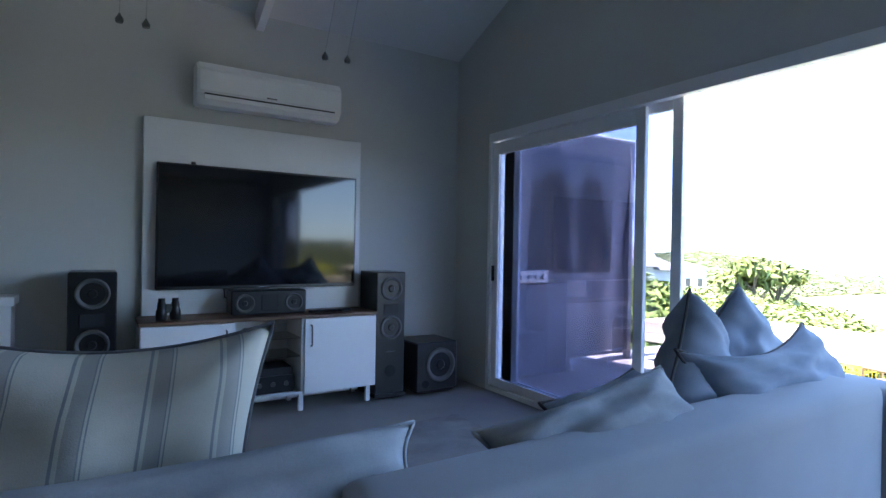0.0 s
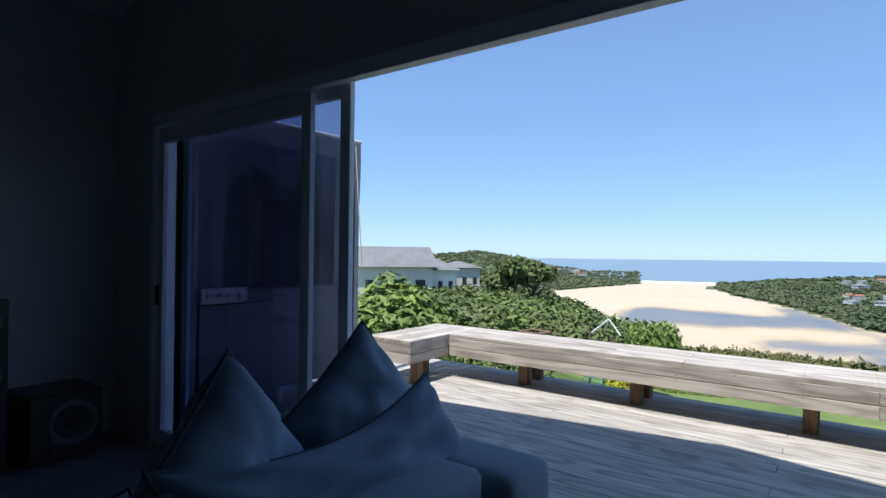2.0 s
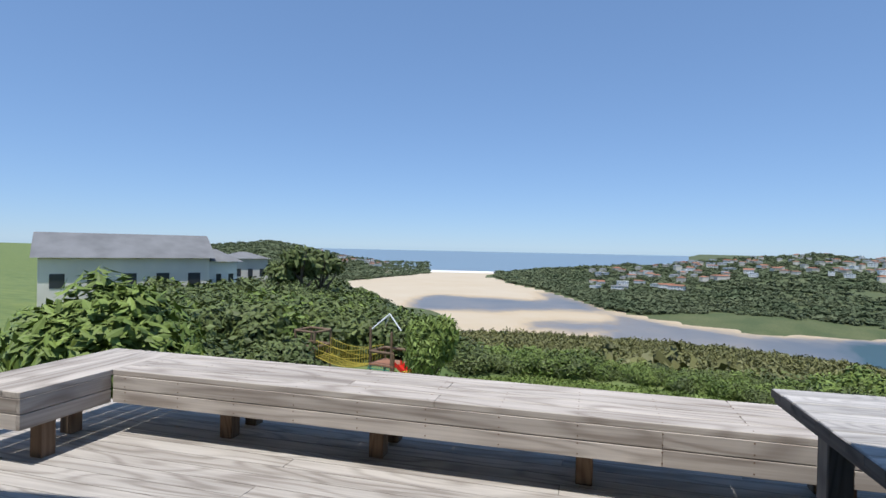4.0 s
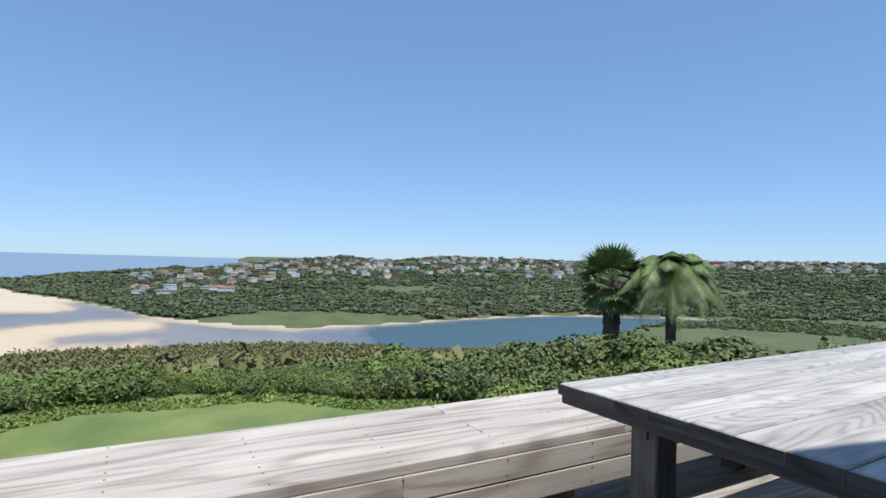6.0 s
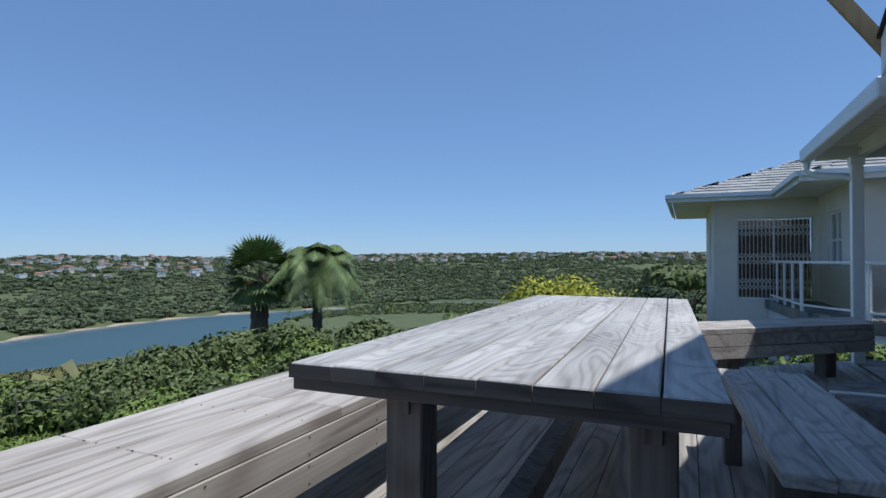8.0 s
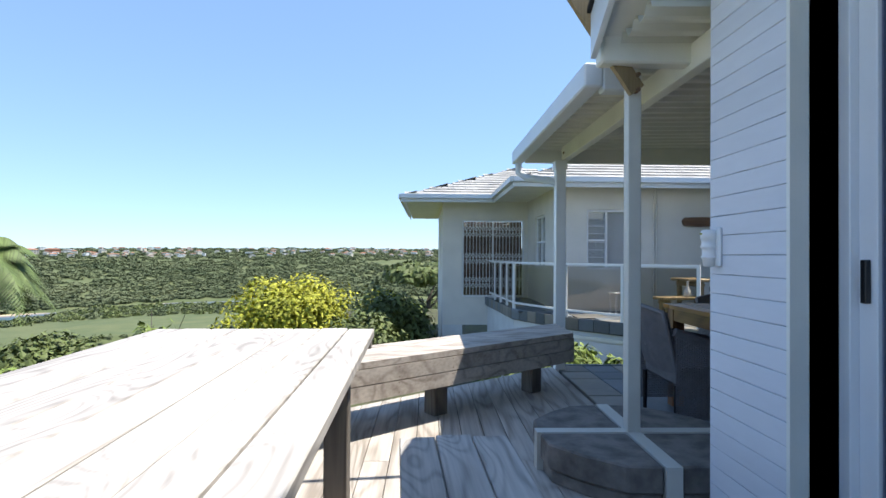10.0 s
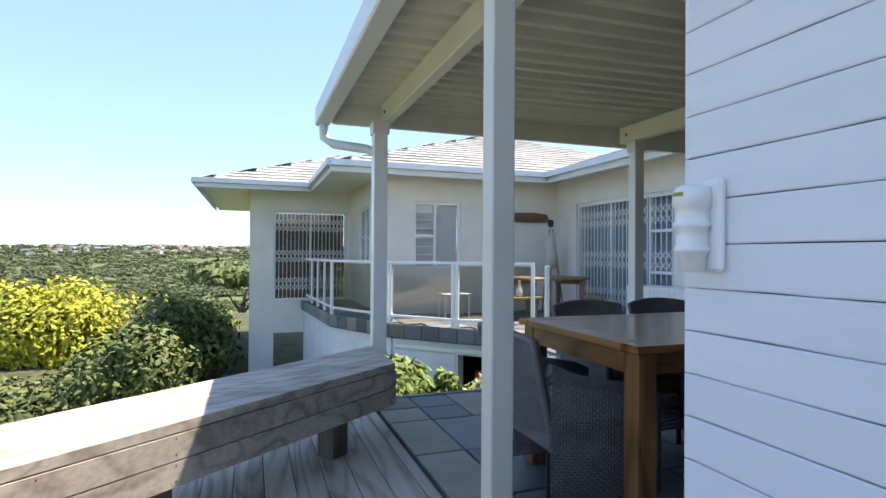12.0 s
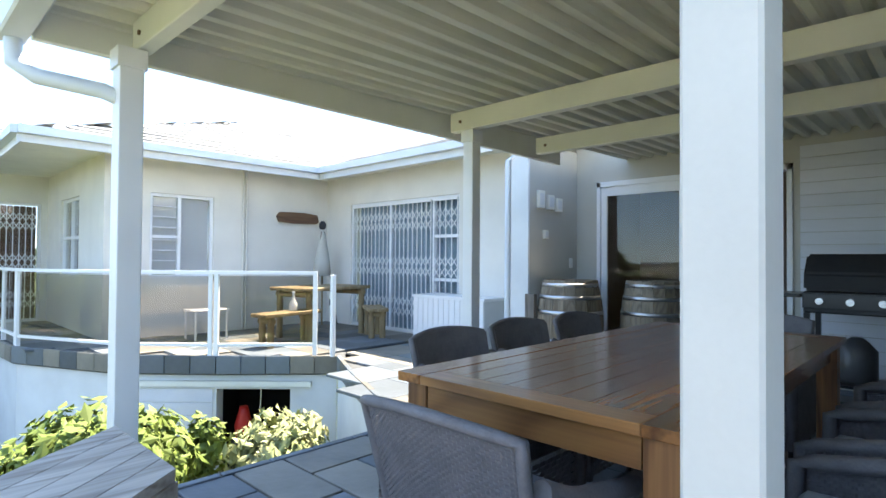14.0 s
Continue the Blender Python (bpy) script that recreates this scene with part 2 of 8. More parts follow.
M = dict(
    wall_in=mat("wall_in", (0.57, 0.57, 0.535), 0.85, var=0.03, scale=1.2, bump=0.0006, bscale=180, fine=0.02),
    ceiling=mat("ceiling", (0.72, 0.72, 0.70), 0.85, var=0.03, scale=1.0, bump=0.0005, bscale=150),
    floor_in=mat("floor_in", (0.30, 0.29, 0.27), 0.6, var=0.08, scale=1.6, bump=0.0006, bscale=90, fine=0.04),
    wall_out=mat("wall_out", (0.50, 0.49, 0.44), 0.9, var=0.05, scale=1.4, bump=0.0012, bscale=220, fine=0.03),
    # Lighter wall_out for the open wing; roofed walls carry shade in their darker colour.
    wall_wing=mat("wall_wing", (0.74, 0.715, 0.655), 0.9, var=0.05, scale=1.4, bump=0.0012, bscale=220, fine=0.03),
    wall_white=mat("wall_white", (0.70, 0.72, 0.72), 0.85, var=0.06, scale=1.8, bump=0.001, bscale=160, fine=0.03),
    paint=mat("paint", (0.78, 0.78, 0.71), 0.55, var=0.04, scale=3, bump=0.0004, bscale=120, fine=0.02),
    post_cream=mat("post_cream", (0.60, 0.59, 0.53), 0.5, var=0.05, scale=3, bump=0.0004, bscale=120, fine=0.03),
    white=mat("white", (0.80, 0.80, 0.79), 0.35, var=0.02, scale=4),
    alu=mat("alu", (0.78, 0.79, 0.80), 0.4, var=0.02, scale=4),
    plank_white=mat("plank_white", (0.68, 0.70, 0.74), 0.75, var=0.04, scale=2.5, bump=0.0016, bscale=45, stretch=(1, 0.2, 1), fine=0.04, each=0.03),
    black=mat("black", (0.012, 0.012, 0.013), 0.3, var=0.1, scale=6),
    blackmatt=mat("blackmatt", (0.02, 0.02, 0.022), 0.7, var=0.1, scale=6, bump=0.0006, bscale=200),
    screen=mat("screen", (0.004, 0.004, 0.005), 0.06, var=0.0, scale=2),
    cone=mat("cone", (0.10, 0.10, 0.10), 0.35, var=0.1),
    chrome=mat("chrome", (0.6, 0.6, 0.6), 0.25, metal=1.0, var=0.03),
    steel=mat("steel", (0.55, 0.55, 0.55), 0.35, metal=1.0, var=0.05),
    rust=mat("rust", (0.20, 0.12, 0.07), 0.7, var=0.2, scale=20),
    deck=wood("deck", (0.53, 0.485, 0.43), (0.27, 0.235, 0.20), 0.85, "Y", 0.10, ring=8),
    deck_b=wood("deck_b", (0.55, 0.49, 0.425), (0.28, 0.235, 0.195), 0.8, "Y", 0.10, ring=7),
    deck_x=wood("deck_x", (0.55, 0.49, 0.425), (0.28, 0.235, 0.195), 0.8, "X", 0.10, ring=7),
    tabletop=wood("tabletop", (0.56, 0.525, 0.485), (0.25, 0.23, 0.21), 0.75, "Y", 0.10, ring=20, contrast=0.75, long_=0.22, size=4.5),
    edge=wood("edge", (0.15, 0.125, 0.105), (0.05, 0.042, 0.036), 0.8, "X", 0.1),
    post=wood("post", (0.24, 0.16, 0.10), (0.12, 0.075, 0.045), 0.8, "Z", 0.1),
    oldpost=wood("oldpost", (0.20, 0.175, 0.15), (0.10, 0.085, 0.07), 0.8, "Z", 0.1),
    teak=wood("teak", (0.36, 0.14, 0.042), (0.11, 0.038, 0.013), 0.25, "X", 0.30, coat=0.35, ring=7, bump=0.0003),
    teak_y=wood("teak_y", (0.38, 0.165, 0.052), (0.15, 0.055, 0.018), 0.35, "Y", 0.15, coat=0.4, ring=6, bump=0.0004),
    teak_z=wood("teak_z", (0.36, 0.155, 0.05), (0.13, 0.05, 0.017), 0.4, "Z", 0.15, coat=0.3, ring=6, bump=0.0004),
    pole=wood("pole", (0.33, 0.25, 0.14), (0.20, 0.14, 0.07), 0.7, "Z", 0.1, ring=5),
    cabtop=wood("cabtop", (0.20, 0.11, 0.06), (0.10, 0.05, 0.03), 0.5, "X", 0.1, ring=5),
    slate=mat("slate", (0.125, 0.145, 0.165), 0.5, var=0.2, scale=3, color2=(0.10, 0.12, 0.13), bump=0.004, bscale=22, each=0.35, fine=0.12),
    slate_warm=mat("slate_warm", (0.22, 0.20, 0.165), 0.5, color2=(0.15, 0.14, 0.12), scale=3, bump=0.004, bscale=22, each=0.35, fine=0.12),
    stone=mat("stone", (0.22, 0.20, 0.18), 0.85, color2=(0.10, 0.09, 0.08), scale=9, bump=0.006, bscale=40, fine=0.12),
    grout=mat("grout", (0.10, 0.105, 0.105), 0.9, var=0.1),
    fabric=mat("fabric", (0.36, 0.40, 0.46), 0.95, var=0.04, scale=4, bump=0.0006, bscale=500, fine=0.08),
    fabric_b=mat("fabric_b", (0.25, 0.31, 0.40), 0.95, var=0.10, scale=7, bump=0.001, bscale=300, fine=0.10),
    fabric_c=mat("fabric_c", (0.32, 0.355, 0.40), 0.95, var=0.10, scale=9, bump=0.001, bscale=260, fine=0.12),
    piping=mat("piping", (0.08, 0.085, 0.10), 0.9, var=0.1),
    rug=mat("rug", (0.30, 0.29, 0.28), 0.95, var=0.15, scale=4, bump=0.004, bscale=120, fine=0.15),
    blind=mat("blind", (0.36, 0.35, 0.35), 0.6, var=0.1, scale=2.5, bump=0.002, bscale=12, fine=0.06),
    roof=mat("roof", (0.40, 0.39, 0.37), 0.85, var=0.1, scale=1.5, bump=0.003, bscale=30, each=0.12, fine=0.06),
    corr=mat("corr", (0.68, 0.68, 0.60), 0.5, var=0.05, scale=2),
    gutter=mat("gutter", (0.66, 0.70, 0.74), 0.4, var=0.03, scale=2),
    wicker_band=mat("wicker_band", (0.16, 0.15, 0.155), 0.6, var=0.12, scale=14, bump=0.003, bscale=120, fine=0.2),
    wicker=mat("wicker", (0.175, 0.165, 0.17), 0.55, var=0.10, scale=14, each=0.07, bump=0.001, bscale=300, fine=0.1),
    curtain=mat("curtain", (0.30, 0.42, 0.50), 0.9, var=0.1, scale=6, stretch=(1, 1, 0.1)),
    # Near black: shade of gaps, port holes and the store room put into colour.
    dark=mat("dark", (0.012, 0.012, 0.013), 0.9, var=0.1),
    red=mat("red", (0.65, 0.03, 0.02), 0.4, var=0.05),
    net=mat("net", (0.04, 0.22, 0.16), 0.7, var=0.1),
    rope=mat("rope", (0.45, 0.36, 0.05), 0.8, var=0.1),
    lawn=mat("lawn", (0.19, 0.23, 0.065), 0.95, color2=(0.10, 0.15, 0.04), scale=0.5, bscale=25, fine=0.25, bump=0.02),
    barrel=wood("barrel", (0.26, 0.21, 0.15), (0.12, 0.09, 0.06), 0.7, "Z", 0.15),
    tilered=mat("tilered", (0.36, 0.17, 0.10), 0.9, var=0.12, scale=0.6, each=0.2),
    tilegrey=mat("tilegrey", (0.25, 0.25, 0.25), 0.9, var=0.12, scale=0.6, each=0.2),
    housewall=mat("housewall", (0.70, 0.65, 0.56), 0.9, var=0.06, scale=0.4, each=0.12),
    housedark=mat("housedark", (0.04, 0.045, 0.05), 0.3, var=0.1, scale=1),
    glass=glass("glass"),
    glass_blue=glass("glass_blue", (0.72, 0.73, 0.84), see=0.85),
    glass_rail=glass("glass_rail", (0.93, 0.90, 0.86), see=0.82),
    leaf=leafy("leaf", (0.135, 0.165, 0.05), (0.075, 0.098, 0.032)),
    leaf_light=leafy("leaf_light", (0.185, 0.24, 0.055), (0.10, 0.145, 0.03)),
    leaf_yellow=leafy("leaf_yellow", (0.46, 0.44, 0.04), (0.25, 0.27, 0.03)),
    leaf_pale=leafy("leaf_pale", (0.42, 0.42, 0.22), (0.14, 0.20, 0.05)),
    leaf_palm=leafy("leaf_palm", (0.17, 0.22, 0.075), (0.08, 0.12, 0.035)),
    leaf_dry=leafy("leaf_dry", (0.30, 0.22, 0.12), (0.16, 0.11, 0.06)),
    reeds=leafy("reeds", (0.19, 0.18, 0.065), (0.12, 0.125, 0.04)),
    scrub=mat("scrub", (0.08, 0.09, 0.035), 0.95, color2=(0.05, 0.045, 0.025), scale=2.0, bscale=12, fine=0.3, bump=0.02),
    bark=mat("bark", (0.14, 0.11, 0.085), 0.95, var=0.2, scale=6, bump=0.01, bscale=20, stretch=(1, 1, 0.3)),
)
# Paler grey-green leaves: distance haze is mixed into the colour.
M["leaf_hazed"] = mat("leaf_hazed", (0.135, 0.155, 0.085), 0.9, color2=(0.085, 0.11, 0.058), scale=0.02, bscale=0.3, fine=0.3, each=0.16, spec=0.1)


# ---- building blocks ----
def box(bm, a, b, bevel=0.0):
    x0, x1 = sorted((a[0], b[0]))
    y0, y1 = sorted((a[1], b[1]))
    z0, z1 = sorted((a[2], b[2]))
    v = [bm.verts.new(p) for p in ((x0, y0, z0), (x1, y0, z0), (x1, y1, z0), (x0, y1, z0), (x0, y0, z1), (x1, y0, z1), (x1, y1, z1), (x0, y1, z1))]
    fs = [bm.faces.new([v[i] for i in q]) for q in ((0, 3, 2, 1), (4, 5, 6, 7), (0, 1, 5, 4), (1, 2, 6, 5), (2, 3, 7, 6), (3, 0, 4, 7))]
    if bevel:
        es = list({e for f in fs for e in f.edges})
        bmesh.ops.bevel(bm, geom=es, offset=bevel, segments=1, affect="EDGES")


def prism(bm, pts, z0, z1):
    """A flat polygon (anticlockwise from above) raised from z0 to z1."""
    lo = [bm.verts.new((x, y, z0)) for x, y in pts]
    hi = [bm.verts.new((x, y, z1)) for x, y in pts]
    n = len(pts)
    bm.faces.new(hi)
    bm.faces.new(lo[::-1])
    for i in range(n):
        bm.faces.new((lo[i], lo[(i + 1) % n], hi[(i + 1) % n], hi[i]))


def rod(bm, a, b, r0, r1=None, n=10, caps=True):
    a, b = Vector(a), Vector(b)
    r1 = r0 if r1 is None else r1
    q = (b - a).to_track_quat("Z", "Y").to_matrix()
    rings = []
    for c, r in ((a, r0), (b, r1)):
        rings.append([bm.verts.new(c + q @ Vector((r * math.cos(2 * math.pi * i / n), r * math.sin(2 * math.pi * i / n), 0))) for i in range(n)])
    for i in range(n):
        f = bm.faces.new((rings[0][i], rings[0][(i + 1) % n], rings[1][(i + 1) % n], rings[1][i]))
        f.smooth = n > 6
    if caps:
        for f in (bm.faces.new(rings[0][::-1]), bm.faces.new(rings[1])):
            for e in f.edges:
                e.smooth = False


def tube(bm, pts, r, n=8):
    """A bent round bar swept along the points, one closed skin."""
    P = [Vector(p) for p in pts]
    rings = []
    for i, p in enumerate(P):
        d = (P[min(i + 1, len(P) - 1)] - P[max(i - 1, 0)]).normalized()
        q = d.to_track_quat("Z", "Y").to_matrix()
        if rings:
            x = (rings[-1][0].co - P[i - 1])
            x = (x - d * x.dot(d)).normalized()
        else:
            x = q @ Vector((1, 0, 0))
        y = d.cross(x)
        rings.append([bm.verts.new(p + (x * math.cos(2 * math.pi * k / n) + y * math.sin(2 * math.pi * k / n)) * r) for k in range(n)])
    for A, B in zip(rings, rings[1:]):
        for k in range(n):
            bm.faces.new((A[k], A[(k + 1) % n], B[(k + 1) % n], B[k])).smooth = True
    for f in (bm.faces.new(rings[0][::-1]), bm.faces.new(rings[-1])):
        for e in f.edges:
            e.smooth = False


def beam(bm, a, b, w, h):
    """A rectangular bar from a to b, w wide and h high, centred on the line."""
    a, b = Vector(a), Vector(b)
    d = (b - a).normalized()
    side = d.cross(Vector((0, 0, 1)))
    side = side.normalized() if side.length > 1e-4 else Vector((1, 0, 0))
    up = side.cross(d)
    v = [bm.verts.new(p + side * (w / 2 * s) + up * (h / 2 * u)) for p in (a, b) for s, u in ((-1, -1), (1, -1), (1, 1), (-1, 1))]
    for q in ((0, 1, 2, 3), (7, 6, 5, 4), (0, 4, 5, 1), (1, 5, 6, 2), (2, 6, 7, 3), (3, 7, 4, 0)):
        bm.faces.new([v[i] for i in q])


def lathe(bm, prof, n=20, c=(0, 0, 0)):
    rings = []
    for r, z in prof:
        rings.append([bm.verts.new((c[0] + r * math.cos(2 * math.pi * i / n), c[1] + r * math.sin(2 * math.pi * i / n), c[2] + z)) for i in range(n)])
    for A, B in zip(rings, rings[1:]):
        for i in range(n):
            bm.faces.new((A[i], A[(i + 1) % n], B[(i + 1) % n], B[i])).smooth = True
    bm.faces.new(rings[0][::-1])
    bm.faces.new(rings[-1])


def mesh_of(name, bm, material):
    bmesh.ops.recalc_face_normals(bm, faces=bm.faces[:])
    me = bpy.data.meshes.new(name)
    bm.to_mesh(me)
    bm.free()
    for m_ in (material if isinstance(material, (list, tuple)) else [material]):
        me.materials.append(m_)
    return me


def part(name, bm, material, parent=None, label="", kind=""):
    ob = new(name, mesh_of(name, bm, material))
    ob.parent = parent
    return tagged(ob, label, kind=kind)


def boxpart(name, a, b, material, parent=None, bevel=0.0, label="", kind=""):
    bm = bmesh.new()
    box(bm, a, b, bevel)
    return part(name, bm, material, parent, label, kind)


def thing(name, at=(0, 0, 0), turn=0.0, label="", category="", group="", kind=""):
    ob = new(name)
    ob.empty_display_size = 0.1
    ob.matrix_basis = pose(*at, 0, 0, turn)
    return tagged(ob, label, category, group, kind)


def setting(name, bm, material, label="", category=""):
    return tagged(part(name, bm, material), label, category, kind="structure")


def instance(name, me, parent, at=(0, 0, 0), turn=(0, 0, 0), scale=1.0):
    ob = new(name, me)
    ob.parent = parent
    ob.matrix_basis = pose(*at, *turn) @ Matrix.Diagonal((scale, scale, scale, 1))
    return ob

# ---- land, lagoon and sea ----
CX, CY, SEA = 4.0, -1.0, -50.0


def lerp_table(tab, a):
    return float(np.interp(a, [p[0] for p in tab], [p[1] for p in tab]))


SHORE = [(80.5, 900), (82, 770), (91.4, 480), (97.7, 425), (105, 395), (116, 430), (131, 530), (140, 560), (150, 600), (156, 650), (230, 650)]
RIDGE_E = [(80, -2.8), (84, -2.4), (91, -1.9), (99, -1.1), (106, -0.5), (109, -0.15), (113, -0.45), (118, 0.0), (121, 0.05), (135, -0.1), (150, 0.3), (170, 0.5), (230, 0.5)]
RIDGE_R = [(80, 960), (91, 1000), (99, 1150), (109, 1400), (230, 1500)]
SLOPE = [(21, -3.5), (26, -6.5), (32, -8.0), (60, -13.2), (120, -23.4), (200, -35.8), (300, -49.7)]
NEAR = [(60, 330), (120, 300), (134, 360), (142, 500), (150, 590), (230, 600)]
LSHORE = [(50, 600), (60, 700), (66, 770), (72, 930), (73.6, 990), (75, 5000)]
LHILL = [(30, -0.8), (50, -0.5), (54, -0.3), (57, 0.1), (60, -0.35), (64, -1.2), (68, -1.8), (72, -2.4), (74, -2.9)]


def plan(a, r):
    return CX + r * math.sin(radians(a)), CY + r * math.cos(radians(a))


def ground_z(a, r):
    """The height of the land at bearing a (degrees clockwise from +Y) and distance r."""
    n = noise.noise(Vector((*[c * 0.012 for c in plan(a, r)], 0))) * min(1.0, r / 200)
    if 230 < a < 400:
        return -3.4 - 0.004 * r
    if r < 21:
        return -3.4 - 0.006 * r
    gentle = min(1.0, max(0.0, (76 - a) / 14))
    low = lerp_table(SLOPE, r) if r < 300 else SEA + 0.2 - (r - lerp_table(NEAR, a)) * 0.03
    low = max(SEA - 1, low + max(0, a - 118) * 0.03 * min(1, (r - 21) / 40) if r < lerp_table(NEAR, a) - 15 else low)
    soft = -3.5 - (r - 21) * 0.045 if r < 230 else -12.9 - (r - 230) * 0.16
    z = low * (1 - gentle) + max(SEA - 1, soft) * gentle + n * (2.5 if r < 280 else 0.3)
    if a >= 80:
        s0, s1 = lerp_table(SHORE, a), lerp_table(RIDGE_R, a)
        if r > s0:
            top = 1.3 + s1 * math.tan(radians(lerp_table(RIDGE_E, a)))
            s = (r - s0) / (s1 - s0)
            if s <= 1:
                z = SEA + 0.5 + (top - SEA) * s ** 0.72 + n * 3 * min(1, s * 3)
            else:
                z = top - (r - s1) * (0.06 if a > 100 else 0.2)
                z = max(z, SEA - 2) if a < 100 else max(z, -28)
    if a < 76:
        s0 = lerp_table(LSHORE, a)
        if r > s0:
            top = 1.3 + 1600 * math.tan(radians(lerp_table(LHILL, a)))
            s = min(1.0, (r - s0) / (1600 - s0)) if s0 < 1600 else 0
            z = max(z, SEA + 0.3 + (top - SEA) * s ** 0.8 + n * 3 * s) if r < 1650 else top - (r - 1650) * 0.05
    return z


def build_land():
    ang = [i * 1.0 for i in range(40, 232)] + [236 + 8 * i for i in range(20)]
    rad = [0.5, 6, 12, 16, 19, 21] + [21 * (4700 / 21) ** (i / 110) for i in range(1, 111)]
    bm = bmesh.new()
    rings = [[bm.verts.new((*plan(a, r), ground_z(a, r))) for a in ang] for r in rad]
    n = len(ang)
    for i in range(len(rad) - 1):
        for j in range(n):
            k = (j + 1) % n
            f = bm.faces.new((rings[i][j], rings[i][k], rings[i + 1][k], rings[i + 1][j]))
            f.smooth = True
            am = ang[j]
            f.material_index = 0 if rad[i] < 20.5 or not 40 < am < 232 else 1
            f.normal_flip()
    bm.faces.new(rings[0])
    me = bpy.data.meshes.new("ground")
    bm.to_mesh(me)
    bm.free()
    me.materials.append(M["lawn"])
    me.materials.append(mat("scrub_floor", (0.075, 0.10, 0.035), 0.95, color2=(0.115, 0.13, 0.05), scale=0.05, bscale=0.8, fine=0.3))
    tagged(new("ground", me), "green lawn falling into a bushy valley and far hills", "ground", kind="structure")


def cover(a, r):
    """0 deep water, 0.5 shallows over sand, 1 dry sand, 2 surf; below 0 open sea paled as haze."""
    x, y = plan(a, r)
    w = noise.noise(Vector((x * 0.006, y * 0.006, 2))) * 40 + noise.noise(Vector((x * 0.02, y * 0.02, 5))) * 12
    q, b = r + w + 16 * noise.noise(Vector((a * 0.35, r * 0.01, 4))), a + w * 0.07
    if r > 1120:
        return -0.6
    if r > 1045 + w * 0.3:
        return 2.0 if noise.noise(Vector((x * 0.01, y * 0.03, 8))) > -0.25 else 0.2
    if r > lerp_table(SHORE, a) - 14 and a > 81:
        return 0.95
    if b > 112:
        return 0.0
    if q > 545:
        return 1.0 if b < 86 else 0.45
    if q > 440:
        return 0.42 if b > 72 else 1.0
    if b < 91:
        return 0.5 if 350 < q < 385 and b > 84 else 0.92
    return 0.48 if b < 104 else 0.35


def soft_cover(a, r):
    if r > 1000:
        return cover(a, r)
    return sum(cover(a + u, r + v) for u, v in ((0, 0), (0.9, 9), (-0.9, -9), (0.5, -16), (-0.5, 16))) / 5


def build_water():
    bm = bmesh.new()
    ang = [40 + 0.5 * i for i in range(0, 381)]
    rad = [250 * (1150 / 250) ** (i / 90) for i in range(91)] + [1300, 2000, 4900, 20000]
    lay = bm.verts.layers.float.new("cover")
    rings = []
    for r in rad:
        row = []
        for a in ang:
            v = bm.verts.new((*plan(a, r), SEA))
            v[lay] = soft_cover(a, r)
            row.append(v)
        rings.append(row)
    for i in range(len(rad) - 1):
        for j in range(len(ang) - 1):
            bm.faces.new((rings[i][j + 1], rings[i][j], rings[i + 1][j], rings[i + 1][j + 1]))
    m = bpy.data.materials.new("lagoon")
    m.use_nodes = True
    nt = m.node_tree
    p, L, N = nt.nodes["Principled BSDF"], nt.links.new, nt.nodes.new
    at = N("ShaderNodeAttribute")
    at.attribute_name = "cover"
    tc, nz = N("ShaderNodeTexCoord"), N("ShaderNodeTexNoise")
    nz.inputs["Scale"].default_value, nz.inputs["Detail"].default_value = 0.03, 6
    L(tc.outputs["Object"], nz.inputs["Vector"])
    ad = N("ShaderNodeMath")
    ad.operation = "MULTIPLY_ADD"
    ad.inputs[1].default_value, ad.inputs[2].default_value = 0.35, -0.17
    L(nz.outputs["Fac"], ad.inputs[0])
    sm = N("ShaderNodeMath")
    sm.operation = "ADD"
    L(at.outputs["Fac"], sm.inputs[0]), L(ad.outputs[0], sm.inputs[1])
    hf = N("ShaderNodeMath")
    hf.operation = "MULTIPLY_ADD"
    hf.inputs[1].default_value, hf.inputs[2].default_value = 0.5, 0.1
    L(sm.outputs[0], hf.inputs[0])
    cr = N("ShaderNodeValToRGB")
    e = cr.color_ramp.elements
    e[1].position, e[1].color = 0.95, (0.85, 0.85, 0.85, 1)
    # Open sea at the low end: distance haze is put into its colour.
    e[0].position, e[0].color = 0.0, (0.20, 0.27, 0.32, 1)
    for pos, col in ((0.02, (0.045, 0.085, 0.085, 1)), (0.16, (0.045, 0.085, 0.085, 1)), (0.26, (0.14, 0.15, 0.16, 1)), (0.37, (0.26, 0.23, 0.20, 1)), (0.50, (0.52, 0.41, 0.27, 1)), (0.7, (0.58, 0.50, 0.38, 1))):
        el = e.new(pos)
        el.color = col
    L(hf.outputs[0], cr.inputs[0]), L(cr.outputs[0], p.inputs["Base Color"])
    ro = N("ShaderNodeMapRange")
    ro.inputs[1].default_value, ro.inputs[2].default_value, ro.inputs[3].default_value, ro.inputs[4].default_value = 0.5, 0.85, 0.35, 0.95
    L(sm.outputs[0], ro.inputs[0]), L(ro.outputs[0], p.inputs["Roughness"])
    p.inputs["Specular IOR Level"].default_value = 0.3
    me = bpy.data.meshes.new("lagoon")
    bm.to_mesh(me)
    bm.free()
    me.materials.append(m)
    tagged(new("lagoon", me), "blue-green lagoon with pale sandbanks opening to the sea", "water", kind="structure")


build_land()
build_water()

# ---- living room shell ----
XI, XO = 3.06, 3.38            # inner and outer face of the window wall
YN, YS = 4.40, -3.30           # screen wall, end of the house
OY0, OY1, OZ = -2.80, 3.87, 2.33
bm = bmesh.new()
box(bm, (-4.2, YS, -0.3), (XO, 4.7, -0.02))
setting("floor", bm, M["floor_in"], "grey-beige smooth living room floor", "floor")

